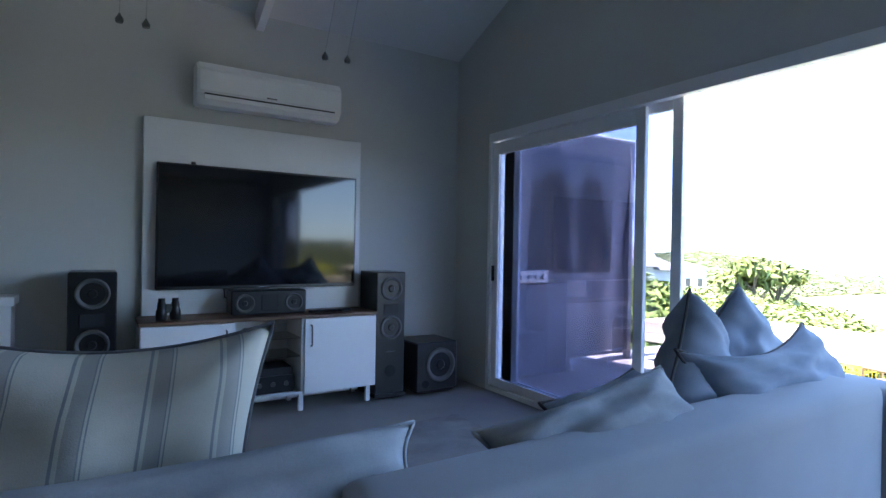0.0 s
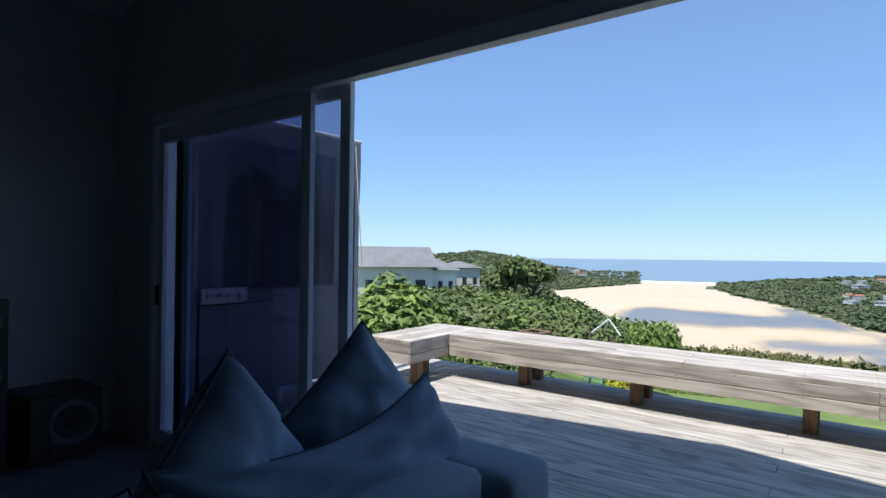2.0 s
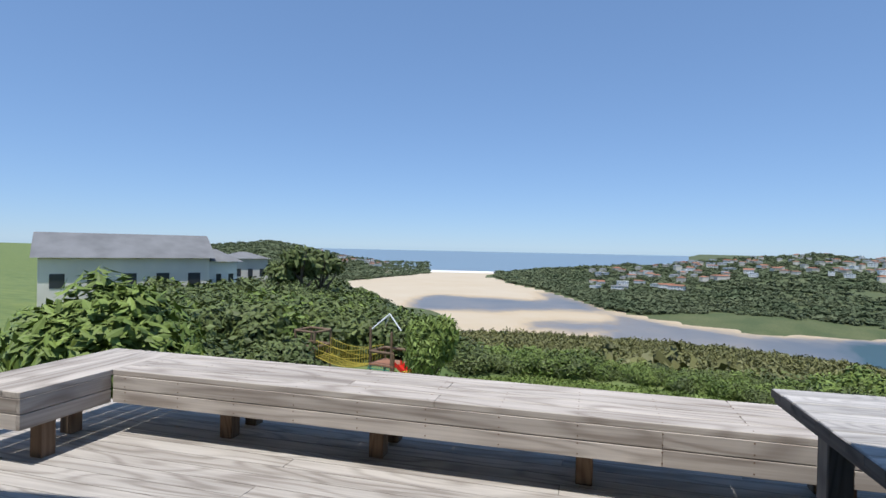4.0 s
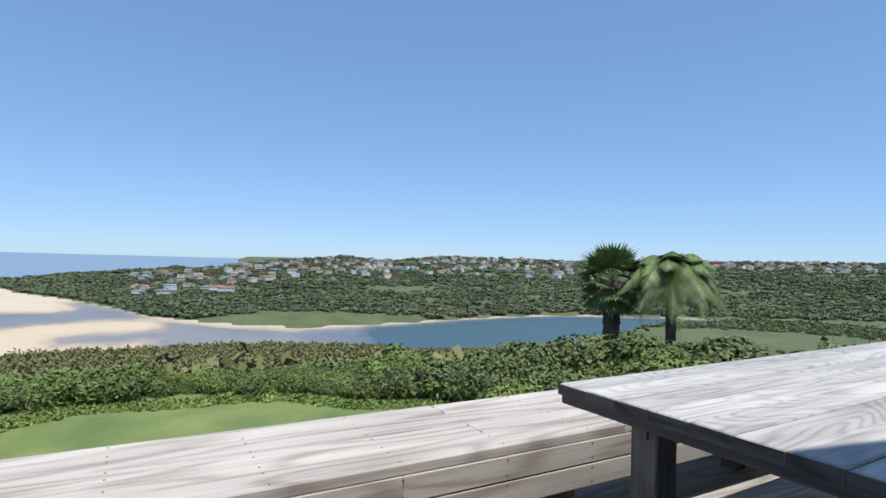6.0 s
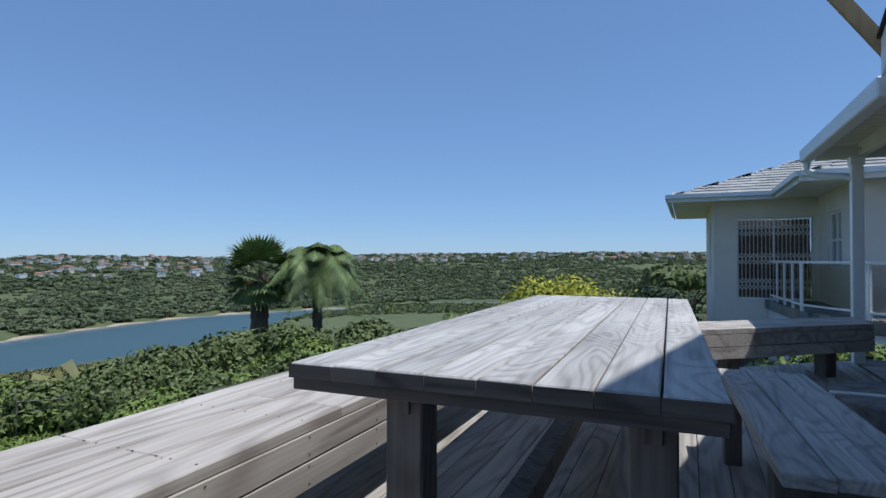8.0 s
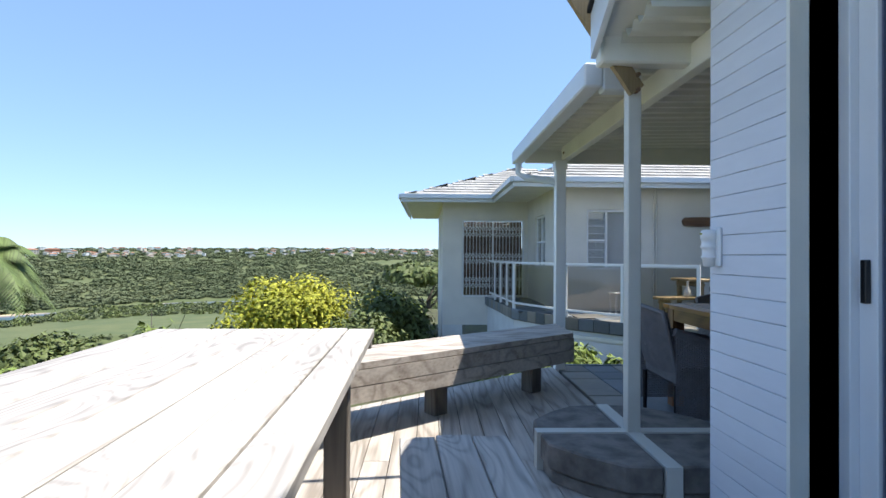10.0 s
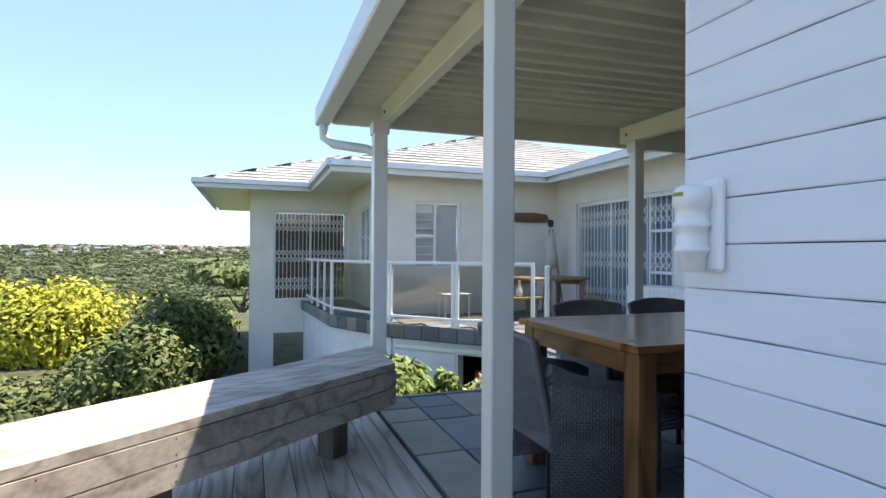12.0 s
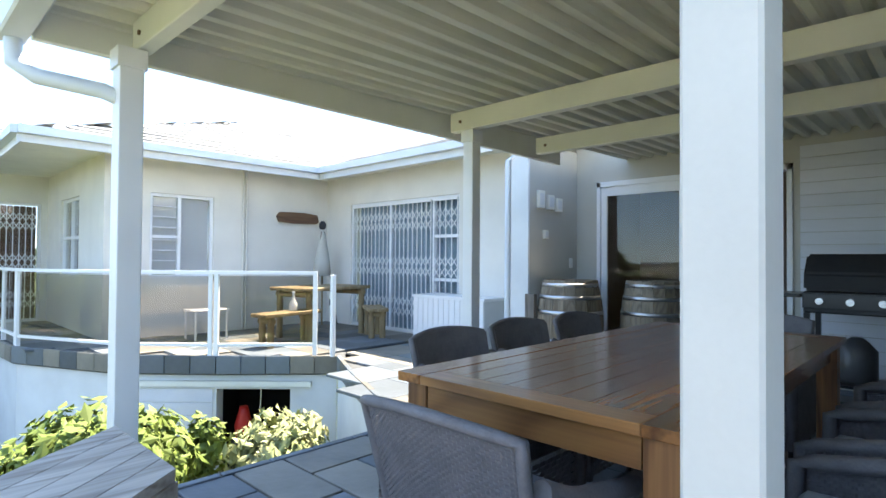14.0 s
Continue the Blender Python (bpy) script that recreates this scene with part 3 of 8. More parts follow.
def roof_z(y):
    return 4.9 - (0.42 if y > 0.5 else 0.6) * abs(y - 0.5)


def gable(bm, x0, x1, pts):
    """A flat wall in the y-z plane from x0 to x1."""
    a = [bm.verts.new((x0, y, z)) for y, z in pts]
    b = [bm.verts.new((x1, y, z)) for y, z in pts]
    bm.faces.new(a), bm.faces.new(b[::-1])
    for i in range(len(pts)):
        j = (i + 1) % len(pts)
        bm.faces.new((a[i], b[i], b[j], a[j]))


bm = bmesh.new()
box(bm, (-4.2, YN, -0.02), (XO, 4.7, roof_z(4.4) - 0.09))
setting("wall_north", bm, M["wall_in"], "off-white wall behind the television", "wall")
bm = bmesh.new()
gable(bm, -4.4, -4.2, [(YS, -0.02), (4.7, -0.02), (4.7, roof_z(4.7) - 0.1), (0.5, 4.8), (YS, roof_z(YS) - 0.1)])
setting("wall_west", bm, M["wall_in"], "off-white inner wall", "wall")
bm = bmesh.new()
box(bm, (-4.2, YS, -0.02), (XO - 0.06, YS + 0.2, roof_z(YS) - 0.1))
setting("wall_south", bm, M["wall_in"], "off-white end wall of the living room", "wall")
bm = bmesh.new()
box(bm, (XI, OY1, -0.02), (XO, YN, OZ))
box(bm, (XI, YS + 0.2, -0.02), (XO - 0.06, OY0, OZ))
gable(bm, XI, XI + 0.12, [(YS + 0.2, OZ), (YN, OZ), (YN, roof_z(YN) - 0.1), (0.5, 4.8), (YS + 0.2, roof_z(YS + 0.2) - 0.1)])
setting("wall_east", bm, M["wall_in"], "off-white wall over the wide sliding doors", "wall")
bm = bmesh.new()
gable(bm, -4.2, XI, [(0.5, 4.78), (4.4, roof_z(4.4) - 0.12), (4.4, roof_z(4.4) - 0.03), (0.5, 4.87), (YS + 0.2, roof_z(YS + 0.2) - 0.03), (YS + 0.2, roof_z(YS + 0.2) - 0.12)])
setting("ceiling", bm, M["ceiling"], "white vaulted ceiling of the living room", "ceiling")
for i, x in enumerate((-1.6, -0.1, 1.1)):
    bm = bmesh.new()
    beam(bm, (x, 4.38, roof_z(4.38) - 0.2), (x, 0.5, 4.68), 0.06, 0.16)
    tagged(part("rafter", bm, M["white"]), "white painted rafter under the vaulted ceiling", "rafter", "ceiling rafters", "structure")

# painted boards of the pier beside the doors
pier = setting("wall_pier", (lambda b: (box(b, (XO - 0.06, YS, -0.02), (XO - 0.012, OY0 - 0.02, 3.4)), b)[1])(bmesh.new()), M["grout"], "white boarded pier at the end of the house", "wall")
random.seed(31)
z = 0.0
while z < 3.3:
    bm = bmesh.new()
    h = 0.081
    n = 7
    lift = random.uniform(0, 0.0012)
    lows = [z + random.uniform(0.0004, 0.0022) for _ in range(n)]
    ys_ = [YS - 0.01 + (OY0 - 0.02 - YS + 0.01) * k / (n - 1) for k in range(n)]
    rows = [[bm.verts.new((x, y, zz)) for y, zz in zip(ys_, zs)] for x, zs in
            ((XO - 0.012, lows), (XO + 0.002 + lift, lows), (XO + 0.004 + lift, [q + 0.003 for q in lows]), (XO + 0.004 + lift, [z + h - 0.003] * n), (XO + 0.002 + lift, [z + h - 0.0008] * n), (XO - 0.012, [z + h - 0.0008] * n))]
    for a, b in zip(rows, rows[1:] + rows[:1]):
        for k in range(n - 1):
            bm.faces.new((a[k], a[k + 1], b[k + 1], b[k]))
    bm.faces.new([r[0] for r in rows])
    bm.faces.new([r[-1] for r in rows][::-1])
    box(bm, (3.05, YS - 0.02, z + 0.001), (XO + 0.004, YS - 0.01, z + h - 0.001))
    part("board", bm, M["plank_white"], pier)
    z += h
bm = bmesh.new()
box(bm, (XI + 0.12, OY0 - 0.018, -0.02), (XO + 0.006, OY0 + 0.0, 2.50))
box(bm, (XI + 0.12, OY0, 2.46), (XO + 0.006, OY1, 2.50))
setting("trim", bm, M["paint"], "painted reveal of the wide opening", "trim")
bm = bmesh.new()
gable(bm, XI + 0.12, XO, [(OY0 - 0.02, 2.50), (4.7, 2.50), (4.7, roof_z(4.7) - 0.1), (0.5, 4.8), (YS, roof_z(YS) - 0.1), (YS, 2.50)])
box(bm, (XI + 0.12, OY1, 0), (XO, 4.7, 2.50))
setting("wall_east_outer", bm, M["wall_white"], "white outer wall above the sliding doors", "wall")

# sliding doors
frame_x = XI + 0.02
sd = thing("sliding_door", (frame_x, 0, 0), 0, "white aluminium sliding door, wide open onto the deck", "sliding door")
sd["kind"] = "structure"
bm = bmesh.new()
box(bm, (-0.02, OY0, 2.25), (0.045, OY1, OZ), 0.003)
box(bm, (-0.02, OY1 - 0.04, 0), (0.14, OY1, 2.25), 0.003)
box(bm, (-0.02, OY0, 0), (0.14, OY0 + 0.05, 2.25), 0.003)
part("frame", bm, M["alu"], sd)
boxpart("head_track", (0.047, OY0, 2.33), (0.14, OY1, 2.42), M["cone"], sd, 0.003, "dark grey head track")
bm = bmesh.new()
box(bm, (-0.02, OY0, -0.02), (0.14, OY1, 0.02), 0.003)
for x in (0.02, 0.06, 0.10):
    box(bm, (x - 0.004, OY0 + 0.06, 0.02), (x + 0.004, OY1 - 0.05, 0.032))
part("track", bm, M["alu"], sd)


def door_leaf(parent, x, y0, y1, z1=2.24, z0=0.03, w=0.075, pane=None, st=None):
    leaf_o = thing("door_leaf", (0, 0, 0))
    leaf_o.parent = parent
    st = st or M["alu"]
    b = bmesh.new()
    box(b, (x, y0, z0), (x + 0.035, y0 + w, z1), 0.003)
    box(b, (x, y1 - w, z0), (x + 0.035, y1, z1), 0.003)
    box(b, (x, y0 + w, z1 - 0.11), (x + 0.035, y1 - w, z1))
    box(b, (x, y0 + w, z0), (x + 0.035, y1 - w, z0 + 0.07))
    part("leaf_frame", b, st, leaf_o)
    g = boxpart("pane", (x + 0.014, y0 + w, z0 + 0.07), (x + 0.02, y1 - w, z1 - 0.11), pane or M["glass_blue"], leaf_o)
    g.visible_shadow = False
    return leaf_o


l1 = door_leaf(sd, 0.005, 2.18, OY1 - 0.045)
l2 = door_leaf(sd, 0.075, 1.95, 3.62, 2.31)
l3 = door_leaf(sd, 0.075, OY0 + 0.05, -1.35, 2.31)
for y, x in ((3.80, -0.015), (1.99, 0.11), (-2.71, 0.11)):
    bm = bmesh.new()
    box(bm, (x, y - 0.012, 0.98), (x + 0.02, y + 0.012, 1.12), 0.003)
    part("handle", bm, M["black"], sd, "black pull handle")

# main roof: a gable over the deck
XG = 3.74
for s_, y1 in ((1, 5.2), (-1, -3.78)):
    bm = bmesh.new()
    gable(bm, -5.0, XG, [(0.5, 4.9), (y1, roof_z(y1)), (y1, roof_z(y1) - 0.09), (0.5, 4.81)])
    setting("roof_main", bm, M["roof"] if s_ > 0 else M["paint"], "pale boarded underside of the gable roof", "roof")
    bm = bmesh.new()
    gable(bm, XG, XG + 0.03, [(0.5, 4.94), (y1, roof_z(y1) + 0.04), (y1, roof_z(y1) - 0.19), (0.5, 4.71)])
    setting("barge_board", bm, M["gutter"], "white barge board of the gable", "barge board")
    bm = bmesh.new()
    gable(bm, XG - 0.10, XG + 0.05, [(0.5, 4.97), (y1, roof_z(y1) + 0.07), (y1, roof_z(y1) + 0.045), (0.5, 4.945)])
    setting("roof_edge", bm, M["blackmatt"], "dark roof edge over the barge board", "roof")
bm = bmesh.new()
box(bm, (3.2, -3.86, 2.12), (XG - 0.02, -3.76, 2.30), 0.01)
setting("gutter", bm, M["paint"], "cream eave box at the gable corner", "gutter")
bm = bmesh.new()
box(bm, (XO - 0.05, YS - 0.02, 0.0), (XO - 0.04, YS, 0.05))
prism(bm, [(XO - 0.35, YS - 0.02), (-1.9, YS - 0.02), (-1.9, YS), (XO - 0.35, YS)], 0.0, 2.3)
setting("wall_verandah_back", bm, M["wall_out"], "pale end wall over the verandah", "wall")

# ---- deck ----
def deck_end(x):
    return -6.55 + (x - 3.33) * 0.82


bm = bmesh.new()
prism(bm, [(3.39, 4.5), (3.39, -3.25), (3.33, -3.3), (3.33, -6.5), (3.5, -6.5), (6.76, deck_end(6.76)), (6.76, 4.5)], -0.16, -0.03)
for y in np.arange(-6, 4.4, 0.9):
    x0 = 3.45 if y > -3.6 else 3.33 + (y + 6.5) / 0.82 * 0 + 0.1
    box(bm, (3.4, float(y), -0.3), (6.7 if y > -3.4 else 3.33 + max(0.2, (y + 6.5) / 0.82), float(y) + 0.05, -0.16))
deck = setting("deck", bm, M["dark"], "weathered grey timber deck round the house", "deck")
x = 3.395
i = 0
while x < 6.72:
    ys = -3.25 if x < 3.34 else None
    y_end = deck_end(x)
    cuts = [4.5, [1.9, 0.2, -0.9][i % 3], [-2.2, -3.4, -4.0][(i * 2) % 3], y_end]
    cuts = [c for c in cuts if c > y_end] + [y_end]
    for a, b in zip(cuts, cuts[1:]):
        if a - b < 0.1:
            continue
        bm = bmesh.new()
        sl = 0.82 * 0.136 if b == y_end else 0
        prism(bm, [(x, b + 0.002), (x + 0.136, b + sl + 0.002), (x + 0.136, a - 0.002), (x, a - 0.002)], -0.028, 0.0)
        part("board", bm, M["deck"], deck)
    x += 0.141
    i += 1
for k in range(2):
    boxpart("board", (3.33 + 0.0 - 0.12 * k, -6.5, -0.028), (3.33 + 0.06 - 0.12 * k, -3.32, 0.0), M["deck"], deck) if k == 0 else None
bm = bmesh.new()
for x, y in ((6.6, 4.2), (6.6, 0.5), (6.6, -3.2), (3.6, -6.0), (5.1, -4.8), (3.6, 0.5)):
    box(bm, (x, y, -4.0), (x + 0.12, y + 0.12, -0.16))
tagged(part("deck_post", bm, M["oldpost"]), "dark timber posts under the deck", "post", kind="structure")

# ---- verandah ----
bm = bmesh.new()
prism(bm, [(3.325, -3.31), (-2.2, -3.31), (-2.2, -12.0), (0.0, -9.3), (0.5, -8.6), (1.05, -7.3), (1.8, -6.62), (3.325, -6.58)], -0.25, -0.03)
slab = setting("floor_verandah", bm, M["grout"], "slate paved verandah floor", "floor")
random.seed(4)


def slate_tiles(parent, inside, x0, x1, y0, y1, step, zt):
    meshes = []
    for w, h in ((1, 1), (2, 1), (1, 2), (2, 2)):
        for mm in ("slate", "slate", "slate_warm"):
            b = bmesh.new()
            box(b, (0.006, 0.006, -0.03), (step * w - 0.006, step * h - 0.006, 0.0), 0.004)
            meshes.append(((w, h), mesh_of("slate_tile", b, M[mm])))
    nx, ny = int((x1 - x0) / step), int((y1 - y0) / step)
    used = set()
    for i in range(nx):
        for j in range(ny):
            if (i, j) in used:
                continue
            opts = [(w, h) for w, h in ((2, 2), (2, 1), (1, 2), (1, 1)) if all((i + a, j + b) not in used and i + a < nx and j + b < ny for a in range(w) for b in range(h))]
            w, h = random.choice(opts)
            cells = [(i + a, j + b) for a in range(w) for b in range(h)]
            c = (x0 + (i + w / 2) * step, y0 + (j + h / 2) * step)
            for q in cells:
                used.add(q)
            if inside(*c):
                me = random.choice([m for s, m in meshes if s == (w, h)])
                instance("slate_tile", me, parent, (x0 + i * step, y0 + j * step, zt + random.uniform(-0.003, 0.001)))


slate_tiles(slab, lambda x, y: y > -6.5, -2.1, 3.32, -6.6, -3.35, 0.30, -0.002)
slate_tiles(slab, lambda x, y: x < 1.1 + (y + 7.3) * 0.55 and y < -6.6, -2.1, 1.4, -9.3, -6.6, 0.30, -0.002)

VX = (3.22, 1.10, 0.0)
VS, VN = -6.36, -3.34


def white_post(x, y, z0, z1, s, name="post", lab="white square steel verandah post", m="white"):
    o = thing(name, (x, y, z0), 0, lab, "post", "verandah posts")
    boxpart("shaft", (-s / 2, -s / 2, 0), (s / 2, s / 2, z1 - z0), M[m], o, 0.004)
    boxpart("cap_plate", (-s / 2 - 0.01, -s / 2 - 0.01, z1 - z0 - 0.09), (s / 2 + 0.01, s / 2 + 0.01, z1 - z0 - 0.005), M[m], o)
    return o


white_post(3.28, -6.44, -0.9, 2.08, 0.10)
white_post(1.10, -6.30, 0, 2.08, 0.09)
for k, x in enumerate(VX):
    bm = bmesh.new()
    box(bm, (x - 0.035, VS - 0.12, 2.085), (x + 0.035, VN, 2.225), 0.004)
    o = tagged(part("beam", bm, M["paint"]), "cream painted verandah beam", "beam", "verandah beams", "structure")
    bm = bmesh.new()
    rod(bm, (x + 0.036, VS - 0.02, 2.15), (x + 0.044, VS - 0.02, 2.15), 0.012, n=8)
    part("bolt", bm, M["rust"], o)
bm = bmesh.new()
n = 96
pts = []
y0, y1 = -6.62, -3.36
for i in range(int((y1 - y0) / 0.0127) + 1):
    y = y0 + i * 0.0127
    pts.append((y, 2.262 + 0.026 * math.copysign(min(1.0, abs(2.0 * math.sin(2 * math.pi * y / 0.15))), math.sin(2 * math.pi * y / 0.15))))
rows = []
for x, dz in ((-2.2, 0.10), (3.62, -0.02)):
    rows.append([bm.verts.new((x, y, z + dz)) for y, z in pts])
for a, b, c, d in zip(rows[0], rows[0][1:], rows[1][1:], rows[1]):
    bm.faces.new((a, b, c, d))
me = mesh_of("verandah_roof", bm, M["corr"])
vr = tagged(new("verandah_roof", me), "cream corrugated metal roof sheet over the verandah", "roof", kind="structure")
so = vr.modifiers.new("thick", "SOLIDIFY")
so.thickness = 0.002
bm = bmesh.new()
box(bm, (-0.6, -6.66, 2.09), (3.60, -6.62, 2.30), 0.003)
setting("fascia", bm, M["paint"], "cream fascia board at the verandah end", "fascia")
bm = bmesh.new()
box(bm, (3.60, -6.80, 2.10), (3.71, -4.1, 2.24), 0.01)
box(bm, (3.40, -4.20, 2.08), (3.60, -4.1, 2.24), 0.01)
setting("gutter_verandah", bm, M["gutter"], "white box gutter along the verandah roof", "gutter")
bm = bmesh.new()
tube(bm, [(3.655, -6.72, 2.12), (3.65, -6.72, 2.0), (3.58, -6.66, 1.94), (3.36, -6.50, 1.89), (3.31, -6.46, 1.86)], 0.035, 12)
tagged(part("downpipe", bm, M["gutter"]), "white curved downpipe from the verandah gutter", "downpipe")
bm = bmesh.new()
box(bm, (-2.2, -3.74, 2.14), (3.2, -3.36, 2.17))
setting("ceiling_verandah", bm, M["paint"], "cream flat ceiling strip by the house wall", "ceiling")

# inner wall of the verandah with a sliding door into the house
WX = -2.05
DY0, DY1 = -7.0, -4.95
bm = bmesh.new()
box(bm, (WX - 0.22, DY1, -0.02), (WX, -3.3, 2.7))
box(bm, (WX - 0.22, -7.3, -0.02), (WX, DY0, 2.7))
box(bm, (WX - 0.22, DY0, 2.10), (WX, DY1, 2.7))
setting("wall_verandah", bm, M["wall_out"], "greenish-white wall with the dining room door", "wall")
lap = thing("wall_cladding", (WX, 0, 0), 0, "grey-white lap boarding beside the grill", "cladding", kind="structure")
for i in range(19):
    boxpart("board", (0.0, DY1 + 0.06, 0.02 + i * 0.118), (0.012, -3.32, 0.02 + i * 0.118 + 0.113), M["plank_white"], lap, 0.002)
d2 = thing("dining_door", (WX - 0.1, 0, 0), 0, "white sliding door half open to a dark dining room", "sliding door")
d2["kind"] = "structure"
bm = bmesh.new()
box(bm, (0, DY0, 0), (0.12, DY0 + 0.05, 2.1), 0.003)
box(bm, (0, DY1 - 0.05, 0), (0.12, DY1, 2.1), 0.003)
box(bm, (0, DY0, 2.04), (0.12, DY1, 2.1), 0.003)
part("frame", bm, M["alu"], d2)
door_leaf(d2, 0.06, DY0 + 0.05, -5.95, 2.04, pane=M["glass"])
bm = bmesh.new()
box(bm, (WX - 4.0, -8.2, -0.02), (WX - 3.9, -3.3, 2.7))
box(bm, (WX - 4.0, -8.3, -0.02), (WX - 0.22, -8.2, 2.7))
box(bm, (WX - 4.0, -3.3, -0.02), (WX - 0.22, -3.2, 2.7))
setting("wall_dining", bm, M["floor_in"], "dim walls of the dining room", "wall")
bm = bmesh.new()
box(bm, (WX - 4.0, -8.3, 2.7), (WX + 0.1, -3.2, 2.75))
setting("ceiling_dining", bm, M["ceiling"], "dim ceiling of the dining room", "ceiling")
bm = bmesh.new()
box(bm, (WX - 4.0, -8.3, -0.1), (WX - 0.0, -3.2, -0.03))
setting("floor_dining", bm, M["floor_in"], "dim floor of the dining room", "floor")

# side wall, darker in colour under the roof than on its white end
bm = bmesh.new()
box(bm, (-2.2, -7.52, -0.02), (-1.03, -7.28, 2.5))
setting("wall_side", bm, M["wall_out"], "side wall of the verandah, darker in colour under its roof", "wall")
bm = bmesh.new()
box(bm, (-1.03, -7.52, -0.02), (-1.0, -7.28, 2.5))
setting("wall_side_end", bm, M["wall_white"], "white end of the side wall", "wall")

# ---- the wing ----
SDX = -1.65
A0, A1 = (-1.35, -11.55), (2.0, -13.15)          # windowed wall from the inner corner to the outer corner


def wall_seg(name, p, q, z0, z1, holes, m, label, th=0.22):
    """A wall from p to q (its outer face to the left of the way p to q), with openings (s0, s1, z0, z1) along it."""
    p, q = Vector((*p, 0)), Vector((*q, 0))
    L_ = (q - p).length
    ang_ = math.degrees(math.atan2(q.y - p.y, q.x - p.x))
    b = bmesh.new()
    s = 0.0
    for s0, s1, h0, h1 in sorted(holes):
        box(b, (s, -th, z0), (s0, 0, z1))
        box(b, (s0, -th, z0), (s1, 0, h0)) if h0 > z0 else None
        box(b, (s0, -th, h1), (s1, 0, z1))
        s = s1
    box(b, (s, -th, z0), (L_, 0, z1))
    o = setting(name, b, m, label, "wall")
    o.matrix_basis = pose(p.x, p.y, 0, 0, 0, ang_)
    return o, L_


def window(parent, s0, s1, z0, z1, leaves, name="window", label="white aluminium window", bars=False):
    w = thing(name, (0, 0, 0), 0, label, "window", kind="structure")
    w.matrix_basis = parent.matrix_basis.copy()
    b = bmesh.new()
    f = 0.045
    for a_, b_ in (((s0, -0.1, z0), (s0 + f, -0.04, z1)), ((s1 - f, -0.1, z0), (s1, -0.04, z1)), ((s0 + f, -0.1, z1 - f), (s1 - f, -0.04, z1)), ((s0 + f, -0.1, z0), (s1 - f, -0.04, z0 + f))):
        box(b, a_, b_)
    for kind_, v, lo_, hi_ in leaves:
        if kind_ == "v":
            box(b, (v - f / 2, -0.1, lo_), (v + f / 2, -0.035, hi_))
        else:
            box(b, (lo_, -0.1, v - f / 2), (hi_, -0.035, v + f / 2))
    part("window_frame", b, M["alu"], w)
    g = boxpart("pane", (s0 + f, -0.075, z0 + f), (s1 - f, -0.07, z1 - f), M["glass"], w)
    g.visible_shadow = False
    return w


def grille(parent, s0, s1, z0, z1, n, y=-0.02):
    """Folding security gate: upright bars in pairs with three bands of crossed links."""
    g = thing("security_gate", (0, 0, 0), 0, "white folding trellis security gate, closed", "security gate")
    g.matrix_basis = parent.matrix_basis.copy()
    for i in range(n + 1):
        s = s0 + (s1 - s0) * i / n
        boxpart("bar", (s - 0.006, y - 0.012, z0), (s + 0.006, y, z1), M["white"], g)
    b = bmesh.new()
    d = (s1 - s0) / n
    for zc in (z0 + 0.18 * (z1 - z0), z0 + 0.5 * (z1 - z0), z0 + 0.86 * (z1 - z0)):
        for i in range(n):
            s = s0 + i * d
            for u in (0, 1):
                zz = zc + (u - 0.5) * 0.16
                beam(b, (s, y + 0.004, zz - 0.07), (s + d, y + 0.004, zz + 0.07), 0.004, 0.012)
                beam(b, (s, y + 0.006, zz + 0.07), (s + d, y + 0.006, zz - 0.07), 0.004, 0.012)
    tagged(part("trellis", b, M["white"], g), kind="stuff")
    for zt in (z0 - 0.02, z1 - 0.01):
        boxpart("track", (s0, y - 0.02, zt), (s1, y + 0.01, zt + 0.03), M["white"], g)
    return g


# sliding door wall (faces the sea)
WSX, WWY, WGX, WGY, WOX = -1.75, -12.30, 1.88, -15.80, 4.2
ww, L_ = wall_seg("wall_wing_doors", (WSX, -7.5), (WSX, WWY), -0.02, 2.62, [(1.5, 4.08, 0.0, 2.1)], M["wall_wing"], "grey-beige wall with a gated sliding door")
w = window(ww, 1.5, 4.08, 0.0, 2.1, [("v", 2.05, 0.04, 2.06), ("v", 3.05, 0.04, 2.06), ("h", 0.85, 1.52, 2.05), ("h", 1.5, 1.52, 2.05)], "wing_door", "white sliding door with side light and pale blue curtains")
bm = bmesh.new()
k = 60
for i in range(k):
    s0, s1 = 1.56 + 2.46 * i / k, 1.56 + 2.46 * (i + 1) / k
    y_ = lambda j: -0.17 - 0.03 * math.sin(j * 1.9)
    v = [bm.verts.new(p) for p in ((s0, y_(i), 0.03), (s1, y_(i + 1), 0.03), (s1, y_(i + 1), 2.07), (s0, y_(i), 2.07))]
    bm.faces.new(v).smooth = True
o = tagged(part("curtain", bm, M["curtain"]), "pale blue-grey pleated curtains behind the wing door", "curtain")
o.matrix_basis = ww.matrix_basis.copy()
grille(ww, 2.1, 4.03, 0.04, 2.04, 19)
grille(ww, 1.55, 2.03, 0.04, 2.04, 4)

ww, L_ = wall_seg("wall_wing_window", (WSX, WWY), (WGX, WWY), -0.02, 2.62, [(2.11, 3.04, 0.85, 2.1)], M["wall_wing"], "grey-beige rendered wall with a louvred window")
w = window(ww, 2.11, 3.04, 0.85, 2.1, [("v", 2.62, 0.89, 2.06), ("h", 1.46, 2.62, 3.0)], "window", "white window, half of it frosted louvres")
for k in range(7):
    zz = 0.95 + 0.155 * k + (0.03 if k > 3 else 0)
    bm = bmesh.new()
    beam(bm, (2.65, -0.055, zz), (2.99, -0.055, zz), 0.05, 0.012)
    part("louvre", bm, M["alu"], w)
